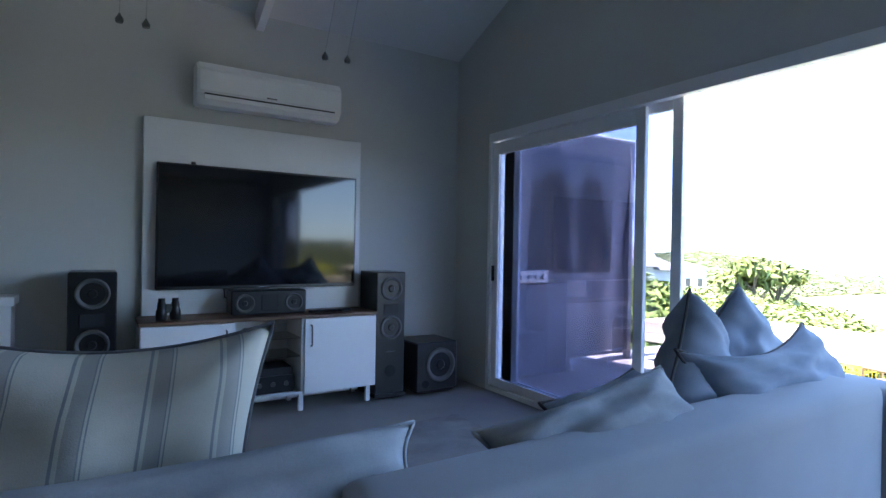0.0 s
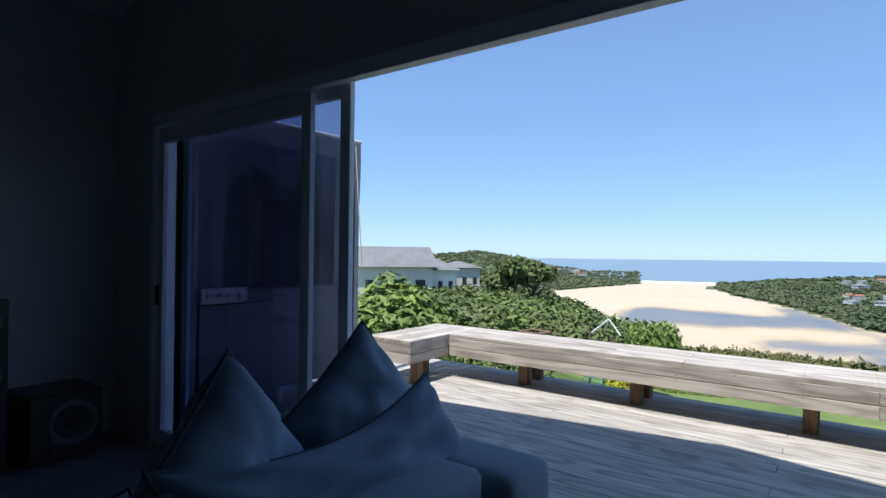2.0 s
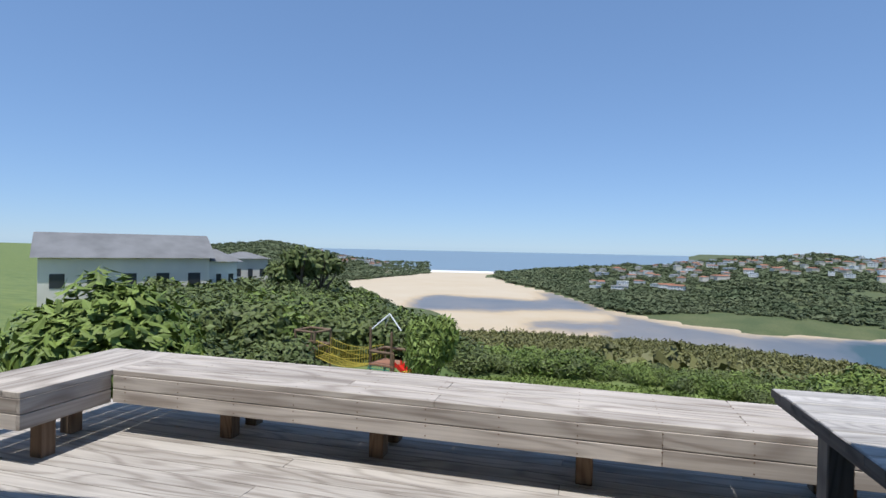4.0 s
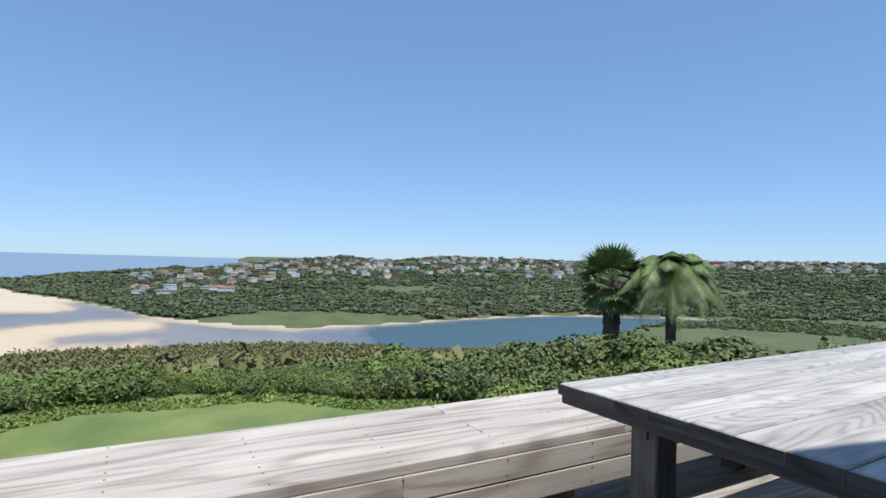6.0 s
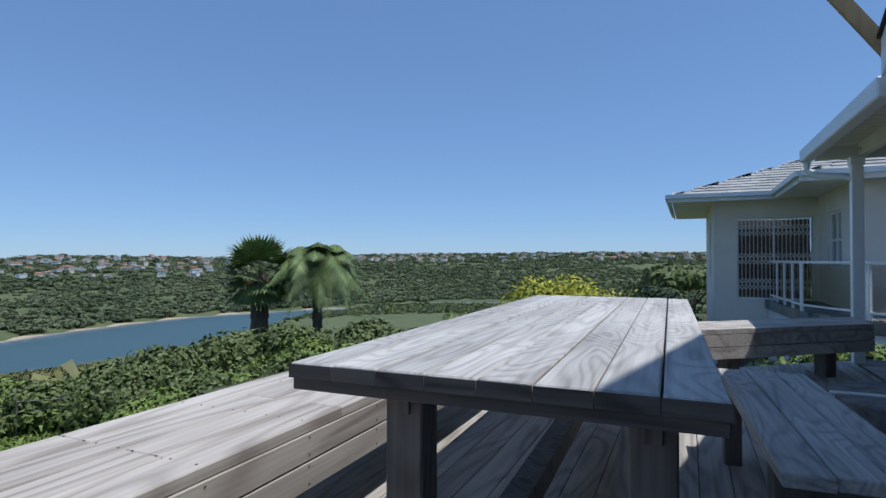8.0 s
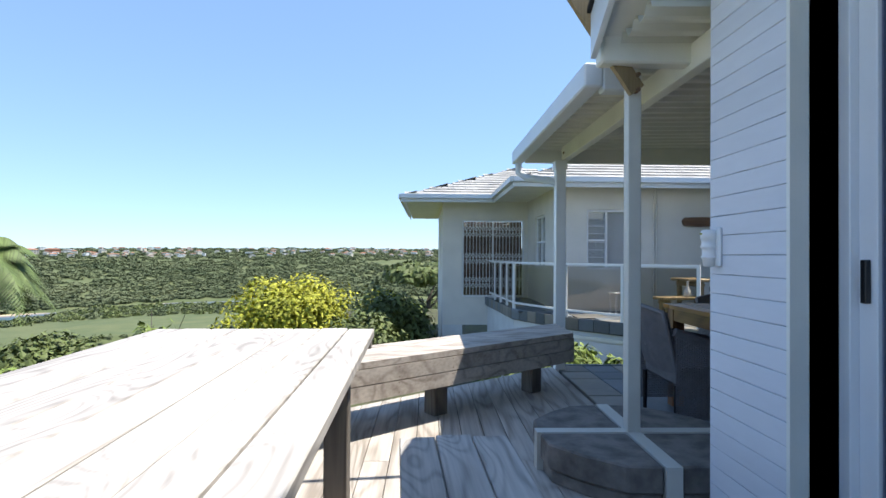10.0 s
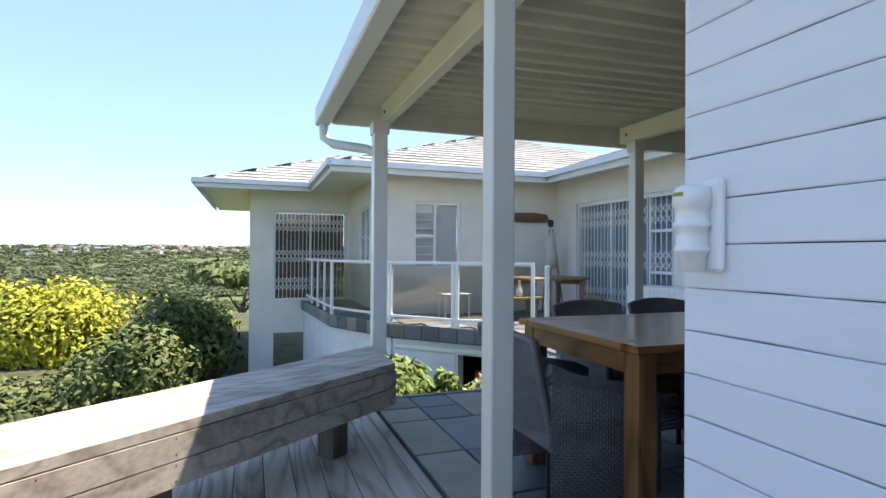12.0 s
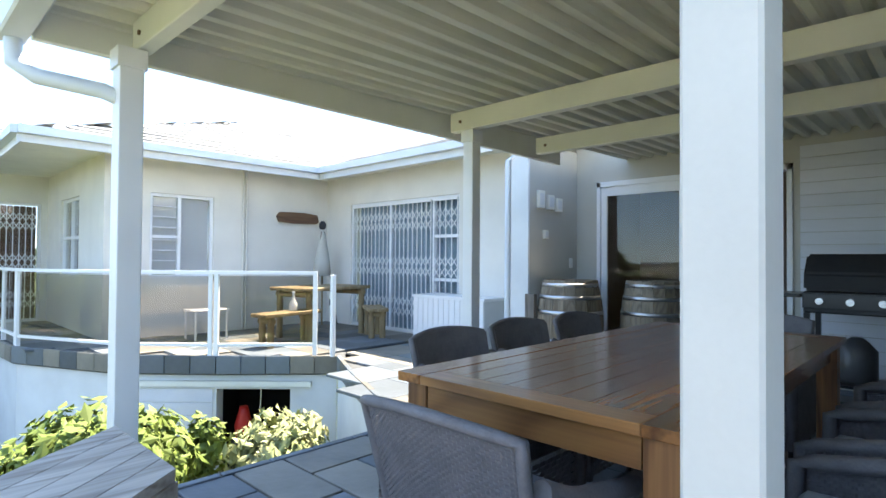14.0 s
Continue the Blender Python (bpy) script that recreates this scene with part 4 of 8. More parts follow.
boxpart("blind_panel", (2.16, -0.12, 0.9), (2.99, -0.11, 2.05), M["wall_white"], w)
b = bmesh.new()
for x in (1.58, 1.64):
    rod(b, (x, 0.03, -0.0), (x, 0.03, 2.6), 0.016)
o = tagged(part("wall_pipe", b, M["wall_wing"]), "pair of painted pipes down the wing wall", "pipe")
o.matrix_basis = ww.matrix_basis.copy()

ww, L_ = wall_seg("wall_wing_side", (WGX, WWY - 0.22), (WGX, WGY), -0.02, 2.62, [(1.1, 2.3, 0.85, 2.1)], M["wall_wing"], "grey-beige side wall with a narrow window")
window(ww, 1.1, 2.3, 0.85, 2.1, [("v", 1.7, 0.89, 2.06), ("h", 1.46, 1.15, 2.25)], "window", "white side window with a blind")
boxpart("blind_panel", (1.15, -0.14, 0.9), (2.25, -0.13, 2.05), M["wall_white"], ww)

ww, L_ = wall_seg("wall_wing_gate", (WGX, WGY), (WOX, WGY), -0.75, 2.62, [(0.1, 1.79, 0.0, 2.1)], M["wall_wing"], "grey-beige end wall with a security gate")
window(ww, 0.1, 1.79, 0.0, 2.1, [("v", 0.95, 0.04, 2.06)], "wing_gate_door", "white framed doors with brown curtains")
boxpart("curtain", (0.15, -0.2, 0.05), (1.75, -0.17, 2.05), M["cabtop"], ww)
grille(ww, 0.14, 1.76, 0.03, 2.06, 18)
ww, L_ = wall_seg("wall_wing_outer", (WOX, WGY - 0.23), (WOX, -22.0), -4.0, 2.62, [(1.6, 2.6, 0.5, 2.1)], M["wall_wing"], "grey-beige outer wall of the wing")
window(ww, 1.6, 2.6, 0.5, 2.1, [("v", 2.1, 0.54, 2.06)])
bm = bmesh.new()
box(bm, (3.66, -16.02, -4.0), (WOX, WGY, -0.75))
box(bm, (2.2, -16.02, -4.0), (2.5, WGY, -0.75))
box(bm, (2.5, -16.02, -4.0), (3.66, WGY, -2.3))
setting("wall_undercroft", bm, M["wall_white"], "white lower wall with an open undercroft", "wall")

# terrace of the wing with its slate edge
EDGE = [(1.62, -6.63), (1.12, -7.25), (0.62, -8.35), (0.22, -9.12), (1.26, -10.08), (2.08, -10.98), (2.80, -12.55), (3.02, -15.78)]
bm = bmesh.new()
prism(bm, [(-1.8, -9.28), (0.22, -9.12), (1.26, -10.08), (2.08, -10.98), (2.80, -12.55), (3.02, -15.78), (WGX - 0.1, WGY - 0.05), (WGX - 0.1, WWY - 0.1), (-1.8, WWY - 0.1)], -0.22, -0.03)
ter = setting("floor_terrace", bm, M["grout"], "slate paved terrace of the wing", "floor")


def in_poly(x, y, P):
    c = False
    for (x0, y0), (x1, y1) in zip(P, P[1:] + P[:1]):
        if (y0 > y) != (y1 > y) and x < (x1 - x0) * (y - y0) / (y1 - y0) + x0:
            c = not c
    return c


TP = [(-1.8, -9.28), (0.12, -9.22), (1.16, -10.18), (1.98, -11.08), (2.66, -12.55), (2.85, -15.78), (WGX, WGY), (WGX, WWY), (-1.8, WWY)]
slate_tiles(ter, lambda x, y: in_poly(x, y, TP), -1.75, 2.95, -15.75, -9.3, 0.30, -0.002)
random.seed(11)
for (x0, y0), (x1, y1) in zip(EDGE, EDGE[1:]):
    L_ = math.hypot(x1 - x0, y1 - y0)
    n_ = max(1, round(L_ / 0.30))
    ang_ = math.degrees(math.atan2(y1 - y0, x1 - x0))
    for i in range(n_):
        t0 = i / n_
        bm = bmesh.new()
        box(bm, (0.004, -0.02, -0.20), (L_ / n_ - 0.004, 0.03, 0.008), 0.004)
        o = part("edge_slate", bm, M[random.choice(("slate", "slate", "slate_warm"))], ter)
        o.matrix_basis = pose(x0 + (x1 - x0) * t0, y0 + (y1 - y0) * t0, 0, 0, 0, ang_)
for i in range(6):
    boxpart("edge_slate", (1.62 + i * 0.285, -6.64, -0.2), (1.62 + i * 0.285 + 0.278, -6.59, 0.006), M["slate"], slab, 0.004)


def low_wall(name, p, q, z0, z1, holes, label, inset=0.05):
    o, L_ = wall_seg(name, p, q, z0, z1, holes, M["wall_white"], label, 0.2)
    return o


low_wall("wall_low_a", (3.3, -6.57), (1.66, -6.57), -3.0, -0.2, [], "white retaining wall under the verandah")
low_wall("wall_low_b", (1.57, -6.62), (1.1, -7.2), -3.0, -0.2, [], "white retaining wall under the verandah")
low_wall("wall_low_c", (1.1, -7.22), (0.25, -9.1), -3.0, -0.2, [], "white retaining wall under the terrace")
lw = low_wall("wall_low_d", (0.22, -9.16), (2.02, -10.98), -3.0, -0.2, [(0.55, 1.42, -1.62, -0.40)], "white boarded wall with an open store")
low_wall("wall_low_e", (2.05, -11.0), (2.76, -12.55), -3.0, -0.2, [], "white lower wall")
low_wall("wall_low_f", (2.76, -12.57), (2.98, -15.78), -3.0, -0.2, [], "white lower wall")
for i in range(8):
    boxpart("board", (1.46, 0.0, -1.70 + i * 0.165), (2.5, 0.014, -1.70 + i * 0.165 + 0.15), M["plank_white"], lw)
boxpart("lintel", (0.3, 0.0, -0.36), (2.5, 0.05, -0.30), M["paint"], lw)
# Recess walls coloured near black, so the inside is shaded by paint.
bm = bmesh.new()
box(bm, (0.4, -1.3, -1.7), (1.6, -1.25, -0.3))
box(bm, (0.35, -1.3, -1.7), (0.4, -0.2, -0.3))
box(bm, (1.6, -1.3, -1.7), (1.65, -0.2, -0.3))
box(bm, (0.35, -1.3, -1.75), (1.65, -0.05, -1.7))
o = setting("store_room", bm, M["dark"], "store room under the terrace, its shade painted near black", "store")
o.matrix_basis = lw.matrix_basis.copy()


def in_store(ob):
    ob.matrix_basis = lw.matrix_basis @ ob.matrix_basis
    return ob


b = bmesh.new()
rod(b, (0.98, -0.15, -1.69), (0.97, -0.25, -0.45), 0.012)
in_store(tagged(part("broom_handle", b, M["chrome"]), "pale pole standing in the store", "pole"))
b = bmesh.new()
lathe(b, [(0.09, 0), (0.11, 0.2), (0.07, 0.34), (0.05, 0.42)], 12, (1.2, -0.3, -1.1))
in_store(tagged(part("gas_bottle", b, M["red"]), "small red gas bottle in the store", "gas bottle"))
b = bmesh.new()
box(b, (1.08, -0.4, -1.70), (1.35, -0.2, -1.1), 0.01)
in_store(tagged(part("crate", b, M["blackmatt"]), "dark crate in the store", "crate"))
b = bmesh.new()
lathe(b, [(0.12, 0), (0.13, 0.06), (0.03, 0.3), (0.02, 0.35)], 10, (0.78, -0.3, -1.70))
in_store(tagged(part("traffic_cone", b, M["tilered"]), "orange-red cone in the store", "cone"))
b = bmesh.new()
lathe(b, [(0.05, 0), (0.09, 0.06), (0.06, 0.14), (0.02, 0.2)], 10, (1.12, -0.12, -1.68))
in_store(tagged(part("white_bag", b, M["white"]), "small white bag in the store", "bag"))

# glass railing
RAIL = [(0.40, -9.36), (1.26, -10.10), (2.05, -11.0), (2.76, -12.56)]
rl = thing("railing", (0, 0, 0), 0, "white steel railing with glass panels on the terrace edge", "railing")
ends = RAIL + [(2.92, -15.70)]
for i, ((x0, y0), (x1, y1)) in enumerate(zip(ends, ends[1:])):
    m_ = 4 if i == 3 else 1
    d_ = Vector((x1 - x0, y1 - y0, 0)).normalized()
    for j in range(m_):
        a_ = Vector((x0, y0, 0)).lerp(Vector((x1, y1, 0)), j / m_)
        b_ = Vector((x0, y0, 0)).lerp(Vector((x1, y1, 0)), (j + 1) / m_)
        bm = bmesh.new()
        box(bm, (-0.025, -0.025, 0), (0.025, 0.025, 0.96), 0.003)
        o = part("upright", bm, M["white"], rl)
        o.matrix_basis = pose(a_.x, a_.y, 0, 0, 0, math.degrees(math.atan2(d_.y, d_.x)))
        if i > 0 and j == 0:
            o2 = instance("upright", o.data, rl, (a_.x - d_.x * -0.07 - 0.07 * 0, a_.y + d_.y * 0.07, 0), (0, 0, math.degrees(math.atan2(d_.y, d_.x))))
        bm = bmesh.new()
        beam(bm, a_ + Vector((0, 0, 0.98)) - d_ * 0.02, b_ + Vector((0, 0, 0.98)) + d_ * 0.02, 0.06, 0.04)
        part("top_rail", bm, M["white"], rl)
        bm = bmesh.new()
        beam(bm, a_ + Vector((0, 0, 0.13)), b_ + Vector((0, 0, 0.13)), 0.035, 0.035)
        part("bottom_rail", bm, M["white"], rl)
        bm = bmesh.new()
        beam(bm, a_ + Vector((0, 0, 0.55)) + d_ * 0.03, b_ + Vector((0, 0, 0.55)) - d_ * 0.03, 0.008, 0.78)
        g = part("pane", bm, M["glass_rail"], rl, "clear glass panel with a warm tint")
        g.visible_shadow = False
white_gate = thing("gate_post", (0.30, -9.14, 0), 0, "white gate post with a black latch beside the railing", "post")
boxpart("shaft", (-0.025, -0.025, 0), (0.025, 0.025, 0.96), M["white"], white_gate, 0.003)
boxpart("latch", (-0.0, -0.035, 0.60), (0.032, -0.025, 0.68), M["black"], white_gate)

# roofs of the wing
EZ = 2.65


def roof_tiles(parent, o_, u, v, w_, h_, inside):
    """Rows of overlapping flat tiles on a plane with origin o_, along u (level) and v (up the slope)."""
    vs, fs = [], []
    nrm = u.cross(v).normalized()
    j, y = 0, 0.0
    while y < h_:
        x = -0.16 * (j % 2)
        while x < w_:
            c = (x + 0.16, y + 0.15)
            if inside(*c):
                k = len(vs)
                lift0, lift1 = 0.03 + random.uniform(-0.003, 0.003), 0.004
                for dx, dy, l in ((0.003, 0, lift0), (0.322, 0, lift0), (0.322, 0.34, lift1), (0.003, 0.34, lift1)):
                    vs.append(tuple(o_ + u * (x + dx) + v * (y + dy) + nrm * l))
                for dx in (0.003, 0.322):
                    vs.append(tuple(o_ + u * (x + dx) + v * y + nrm * (lift0 - 0.022)))
                fs += [(k, k + 1, k + 2, k + 3), (k + 4, k + 5, k + 1, k)]
            x += 0.325
        y += 0.30
        j += 1
    me_ = bpy.data.meshes.new("tiles")
    me_.from_pydata(vs, [], fs)
    me_.materials.append(M["roof"])
    ob = new("tiles", me_)
    ob.parent = parent
    tagged(ob, kind="stuff")


def hip(name, x0, x1, y0, y1, z, slope, sides):
    """A hipped roof over a rectangle; sides: which of n, e get tiles."""
    hw = min(x1 - x0, y1 - y0) / 2
    t_ = math.tan(radians(slope))
    zr = z + hw * t_
    if x1 - x0 > y1 - y0:
        r0, r1 = (x0 + hw, (y0 + y1) / 2, zr), (x1 - hw, (y0 + y1) / 2, zr)
    else:
        r0, r1 = ((x0 + x1) / 2, y0 + hw, zr), ((x0 + x1) / 2, y1 - hw, zr)
    b = bmesh.new()
    c = [b.verts.new(p) for p in ((x0, y0, z), (x1, y0, z), (x1, y1, z), (x0, y1, z))]
    R0, R1 = b.verts.new(r0), b.verts.new(r1)
    if x1 - x0 > y1 - y0:
        for f in ((c[0], c[1], R1, R0), (c[1], c[2], R1), (c[2], c[3], R0, R1), (c[3], c[0], R0)):
            b.faces.new(f)
    else:
        for f in ((c[0], c[1], R0), (c[1], c[2], R1, R0), (c[2], c[3], R1), (c[3], c[0], R0, R1)):
            b.faces.new(f)
    b.faces.new(c[::-1])
    o = setting(name, b, M["roof"], "grey flat-tiled hipped roof of the wing", "roof")
    cs, sn = math.cos(radians(slope)), math.sin(radians(slope))
    if "n" in sides:
        W = x1 - x0
        roof_tiles(o, Vector((x1, y1, z)), Vector((-1, 0, 0)), Vector((0, -cs, sn)), W, hw / cs, lambda a, b_: b_ * cs < min(a, W - a) and b_ * cs < hw)
    if "e" in sides:
        W = y1 - y0
        roof_tiles(o, Vector((x1, y0, z)), Vector((0, 1, 0)), Vector((-cs, 0, sn)), W, hw / cs, lambda a, b_: b_ * cs < min(a, W - a) and b_ * cs < hw)
    return o


random.seed(5)
hip("roof_wing", -7.5, 2.85, -21.5, -11.72, EZ + 0.02, 20, "ne")
hip("roof_bay", -2.0, 5.22, -23.5, -15.0, EZ + 0.02, 20, "ne")
hip("roof_link", -8.4, -1.22, -15.5, -7.1, EZ + 0.02, 18, "ne")
bm = bmesh.new()
prism(bm, [(2.85, -21), (2.85, -11.72), (-1.22, -11.72), (-1.22, -7.1), (-6, -7.1), (-6, -21)], EZ - 0.06, EZ - 0.03)
prism(bm, [(5.22, -23), (5.22, -15.0), (2.851, -15.0), (2.851, -23)], EZ - 0.06, EZ - 0.03)
setting("soffit_wing", bm, M["paint"], "cream soffit under the wing's eaves", "soffit")
for name_, a_, b_ in (("a", (5.26, -22, EZ - 0.06), (5.26, -14.94, EZ - 0.06)), ("b", (5.3, -14.96, EZ - 0.06), (2.86, -14.96, EZ - 0.06)), ("c", (2.9, -14.96, EZ - 0.06), (2.9, -11.66, EZ - 0.06)),
                      ("d", (2.94, -11.68, EZ - 0.06), (-1.18, -11.68, EZ - 0.06)), ("e", (-1.18, -11.7, EZ - 0.06), (-1.18, -7.1, EZ - 0.06))):
    bm = bmesh.new()
    beam(bm, a_, b_, 0.02, 0.20)
    d_ = (Vector(b_) - Vector(a_)).normalized()
    o_ = Vector((d_.y, -d_.x, 0)) * (-0.055)
    o_ = Vector((0.055, 0, 0)) if abs(d_.y) > 0.5 else Vector((0, 0.055, 0))
    beam(bm, Vector(a_) + o_ + Vector((0, 0, 0.045)), Vector(b_) + o_ + Vector((0, 0, 0.045)), 0.09, 0.10)
    setting("gutter_wing", bm, M["gutter"], "white gutter and fascia along the wing's eaves", "gutter")
bm = bmesh.new()
tube(bm, [(-1.12, -7.3, 2.55), (-1.05, -7.3, 2.42), (-1.0, -7.56, 2.3), (-1.0, -7.57, 0.0)], 0.035, 12)
tagged(part("downpipe", bm, M["gutter"]), "white downpipe at the end of the side wall", "downpipe")
bm = bmesh.new()
prism(bm, [(3.2, -6.6), (6.3, -4.1), (14, -8), (12, -30), (-3, -30), (-3, -16), (2.7, -16), (2.7, -12.6), (2.0, -11.1), (0.3, -9.2), (1.4, -6.7)], -2.4, -1.72)
setting("garden_bed", bm, M["scrub"], "green garden ground below the terrace", "ground")

# ---- deck furniture ----
def screws_on(parent, pts, r=0.0045, axis="x"):
    bm = bmesh.new()
    for p in pts:
        p = Vector(p)
        d = {"x": Vector((-0.002, 0, 0)), "y": Vector((0, 0.002, 0)), "z": Vector((0, 0, 0.0015))}[axis]
        rod(bm, p - d, p + d, r, r, 6)
    part("screws", bm, M["rust"], parent, "rusty screw heads", "stuff")


def bench_leg(parent, x, y, s=0.1, z0=0.0, z1=0.23, m="post"):
    return boxpart("leg", (x - s / 2, y - s / 2, z0), (x + s / 2, y + s / 2, z1), M[m], parent, 0.005)


BX0, BX1, BT = 6.05, 6.69, 0.475
b1 = thing("deck_bench", (0, 0, 0), 0, "long weathered timber bench along the deck edge with short return", "bench", "deck benches")
w_ = (BX1 - BX0) / 4
segs = [(-3.42, -1.45), (-1.45, 0.95), (0.95, 3.37)]
for k in range(4):
    for y0, y1 in [(-3.42, -0.8), (-0.8, 1.6), (1.6, 3.37)] if k % 2 else segs:
        boxpart("plank", (BX0 + k * w_ + 0.003, y0 + 0.001, BT - 0.04), (BX0 + (k + 1) * w_ - 0.003, y1 - 0.001, BT), M["deck_b"], b1, 0.004)
for k in range(4):
    boxpart("plank", (5.39, 3.37 + k * 0.155 + 0.003, BT - 0.04), (BX1, 3.37 + (k + 1) * 0.155 - 0.003, BT), M["deck_x"], b1, 0.004)
for z0, z1 in ((BT - 0.135, BT - 0.041), (BT - 0.235, BT - 0.141)):
    for y0, y1 in ((-3.42, -0.35), (-0.35, 3.36)):
        boxpart("apron", (BX0 - 0.002, y0, z0), (BX0 + 0.03, y1, z1), M["deck_b"], b1, 0.003)
    boxpart("apron", (5.39, 3.372, z0), (BX0 - 0.002, 3.40, z1), M["deck_x"], b1, 0.003)
    boxpart("apron", (5.39, 3.40, z0), (5.42, 3.98, z1), M["deck_b"], b1, 0.003)
    boxpart("apron", (BX1 - 0.03, -3.42, z0), (BX1, 3.98, z1), M["deck_b"], b1, 0.003)
pts = []
for i in range(-11, 5):
    y = 1.45 + 0.45 * i
    if y > 3.3 or y < -3.4:
        continue
    pts += [(BX0 - 0.002, y, BT - q) for q in (0.055, 0.115, 0.155, 0.215)]
screws_on(b1, pts)
pts = []
for i in range(-11, 5):
    y = 1.45 + 0.45 * i
    if -3.4 < y < 3.3:
        pts += [(BX0 + k * w_ + q, y, BT) for k in range(4) for q in (0.03, 0.13)]
screws_on(b1, pts, 0.004, "z")
for y in (2.56, 1.40, 0.06, -1.30, -2.66):
    bench_leg(b1, 6.30, y)
    bench_leg(b1, 6.60, y)
bench_leg(b1, 5.62, 3.47)
bench_leg(b1, 6.02, 3.70)

b2 = thing("deck_bench", (0, 0, 0), 0, "weathered timber bench set at an angle on the deck corner", "bench", "deck benches")
F0, F1, B0, B1 = Vector((3.37, -5.58)), Vector((6.05, -3.44)), Vector((3.37, -6.22)), Vector((6.69, -3.60))
for k in range(5):
    a, b, c, d = F0.lerp(B0, k / 5 + 0.004), F0.lerp(B0, (k + 1) / 5 - 0.004), F1.lerp(B1, (k + 1) / 5 - 0.004), F1.lerp(B1, k / 5 + 0.004)
    bm = bmesh.new()
    prism(bm, [tuple(b), tuple(c), tuple(d), tuple(a)], BT - 0.035, BT + 0.003)
    o = part("plank", bm, M["deck_x"], b2)
for z0, z1 in ((BT - 0.135, BT - 0.041), (BT - 0.235, BT - 0.141)):
    bm = bmesh.new()
    beam(bm, (F0.x, F0.y - 0.016, (z0 + z1) / 2), (F1.x, F1.y - 0.016, (z0 + z1) / 2), 0.03, z1 - z0)
    part("apron", bm, M["deck_x"], b2)
    boxpart("apron", (3.372, -6.2, z0), (3.40, -5.6, z1), M["deck_b"], b2, 0.003)
    bm = bmesh.new()
    beam(bm, (B0.x, B0.y + 0.016, (z0 + z1) / 2), (B1.x, B1.y + 0.016, (z0 + z1) / 2), 0.03, z1 - z0)
    part("apron", bm, M["deck_x"], b2)
for t_ in (0.12, 0.42, 0.75):
    p = F0.lerp(F1, t_) + Vector((0.04, -0.22))
    o = boxpart("leg", (-0.06, -0.06, 0), (0.06, 0.06, 0.24), M["oldpost"], b2, 0.005)
    o.matrix_basis = pose(p.x, p.y, 0, 0, 0, 39)
pts = []
d_ = (F1 - F0).normalized()
for i in range(1, 8):
    p = F0 + d_ * (0.45 * i)
    pts += [(p.x - 0.001, p.y + 0.001, BT - q) for q in (0.055, 0.115, 0.155, 0.215)]
screws_on(b2, pts, 0.0045, "y")

TX0, TX1, TY0, TY1, TZ = 4.78, 5.76, -3.53, -0.81, 0.785
dt = thing("deck_table", (0, 0, 0), 0, "long weathered grey plank table on the deck", "table")
dt.matrix_basis = pose(4.772, -0.815, 0, 0, 0, 1.5) @ pose(-TX0, -TY1, 0)
n_ = 8
random.seed(6)
tw = (TX1 - TX0) / n_
for k in range(n_):
    e0, e1 = random.uniform(-0.025, 0.01), random.uniform(-0.004, 0.004)
    boxpart("plank", (TX0 + k * tw + 0.0025, TY0 + e0, TZ - 0.038), (TX0 + (k + 1) * tw - (0.004 if k in (0, 5) else 0.0015), TY1 + e1, TZ + random.uniform(-0.003, 0.001)), M["tabletop"], dt, 0.004)
boxpart("end_batten", (TX0 + 0.004, TY1 - 0.10, TZ - 0.070), (TX1 - 0.002, TY1 - 0.008, TZ - 0.040), M["edge"], dt, 0.003)
for k in range(n_):
    boxpart("end_trim", (TX0 + k * tw + 0.001, TY1 + 0.0042, TZ - 0.038), (TX0 + (k + 1) * tw - 0.001, TY1 + 0.007, TZ - 0.004), M["edge"], dt)
boxpart("end_batten", (TX0 + 0.01, TY0 + 0.01, TZ - 0.085), (TX1 - 0.01, TY0 + 0.06, TZ - 0.042), M["deck_x"], dt, 0.003)
for x in (TX0 + 0.12, TX1 - 0.28):
    boxpart("rail", (x, TY0 + 0.1, TZ - 0.13), (x + 0.04, TY1 - 0.1, TZ - 0.042), M["oldpost"], dt, 0.003)
    for y in (TY0 + 0.2, TY1 - 0.16):
        boxpart("leg", (x - 0.03, y - 0.05, 0), (x + 0.07, y + 0.05, TZ - 0.042), M["oldpost"], dt, 0.005)
boxpart("stretcher", (TX0 + 0.55, TY0 + 0.2, 0.14), (TX0 + 0.65, TY1 - 0.2, 0.23), M["oldpost"], dt, 0.004)

sb = thing("side_bench", (0, 0, 0), 0, "low weathered plank bench beside the deck table", "bench", "deck benches")
sb.matrix_basis = pose(4.612, -1.49, 0, 0, 0, 3.4)
for k in range(3):
    boxpart("plank", (-0.41 + k * 0.137, -1.56 - 0.02 * (k % 2), 0.402), (-0.41 + k * 0.137 + 0.133, -0.03 + 0.015 * k, 0.445), M["tabletop"], sb, 0.005)
for y in (-1.38, -0.20):
    for x in (-0.35, -0.05):
        boxpart("leg", (x - 0.04, y - 0.05, 0), (x + 0.04, y + 0.05, 0.40), M["oldpost"], sb, 0.004)
    boxpart("brace", (-0.31, y - 0.02, 0.3), (-0.09, y + 0.02, 0.4), M["oldpost"], sb, 0.003)

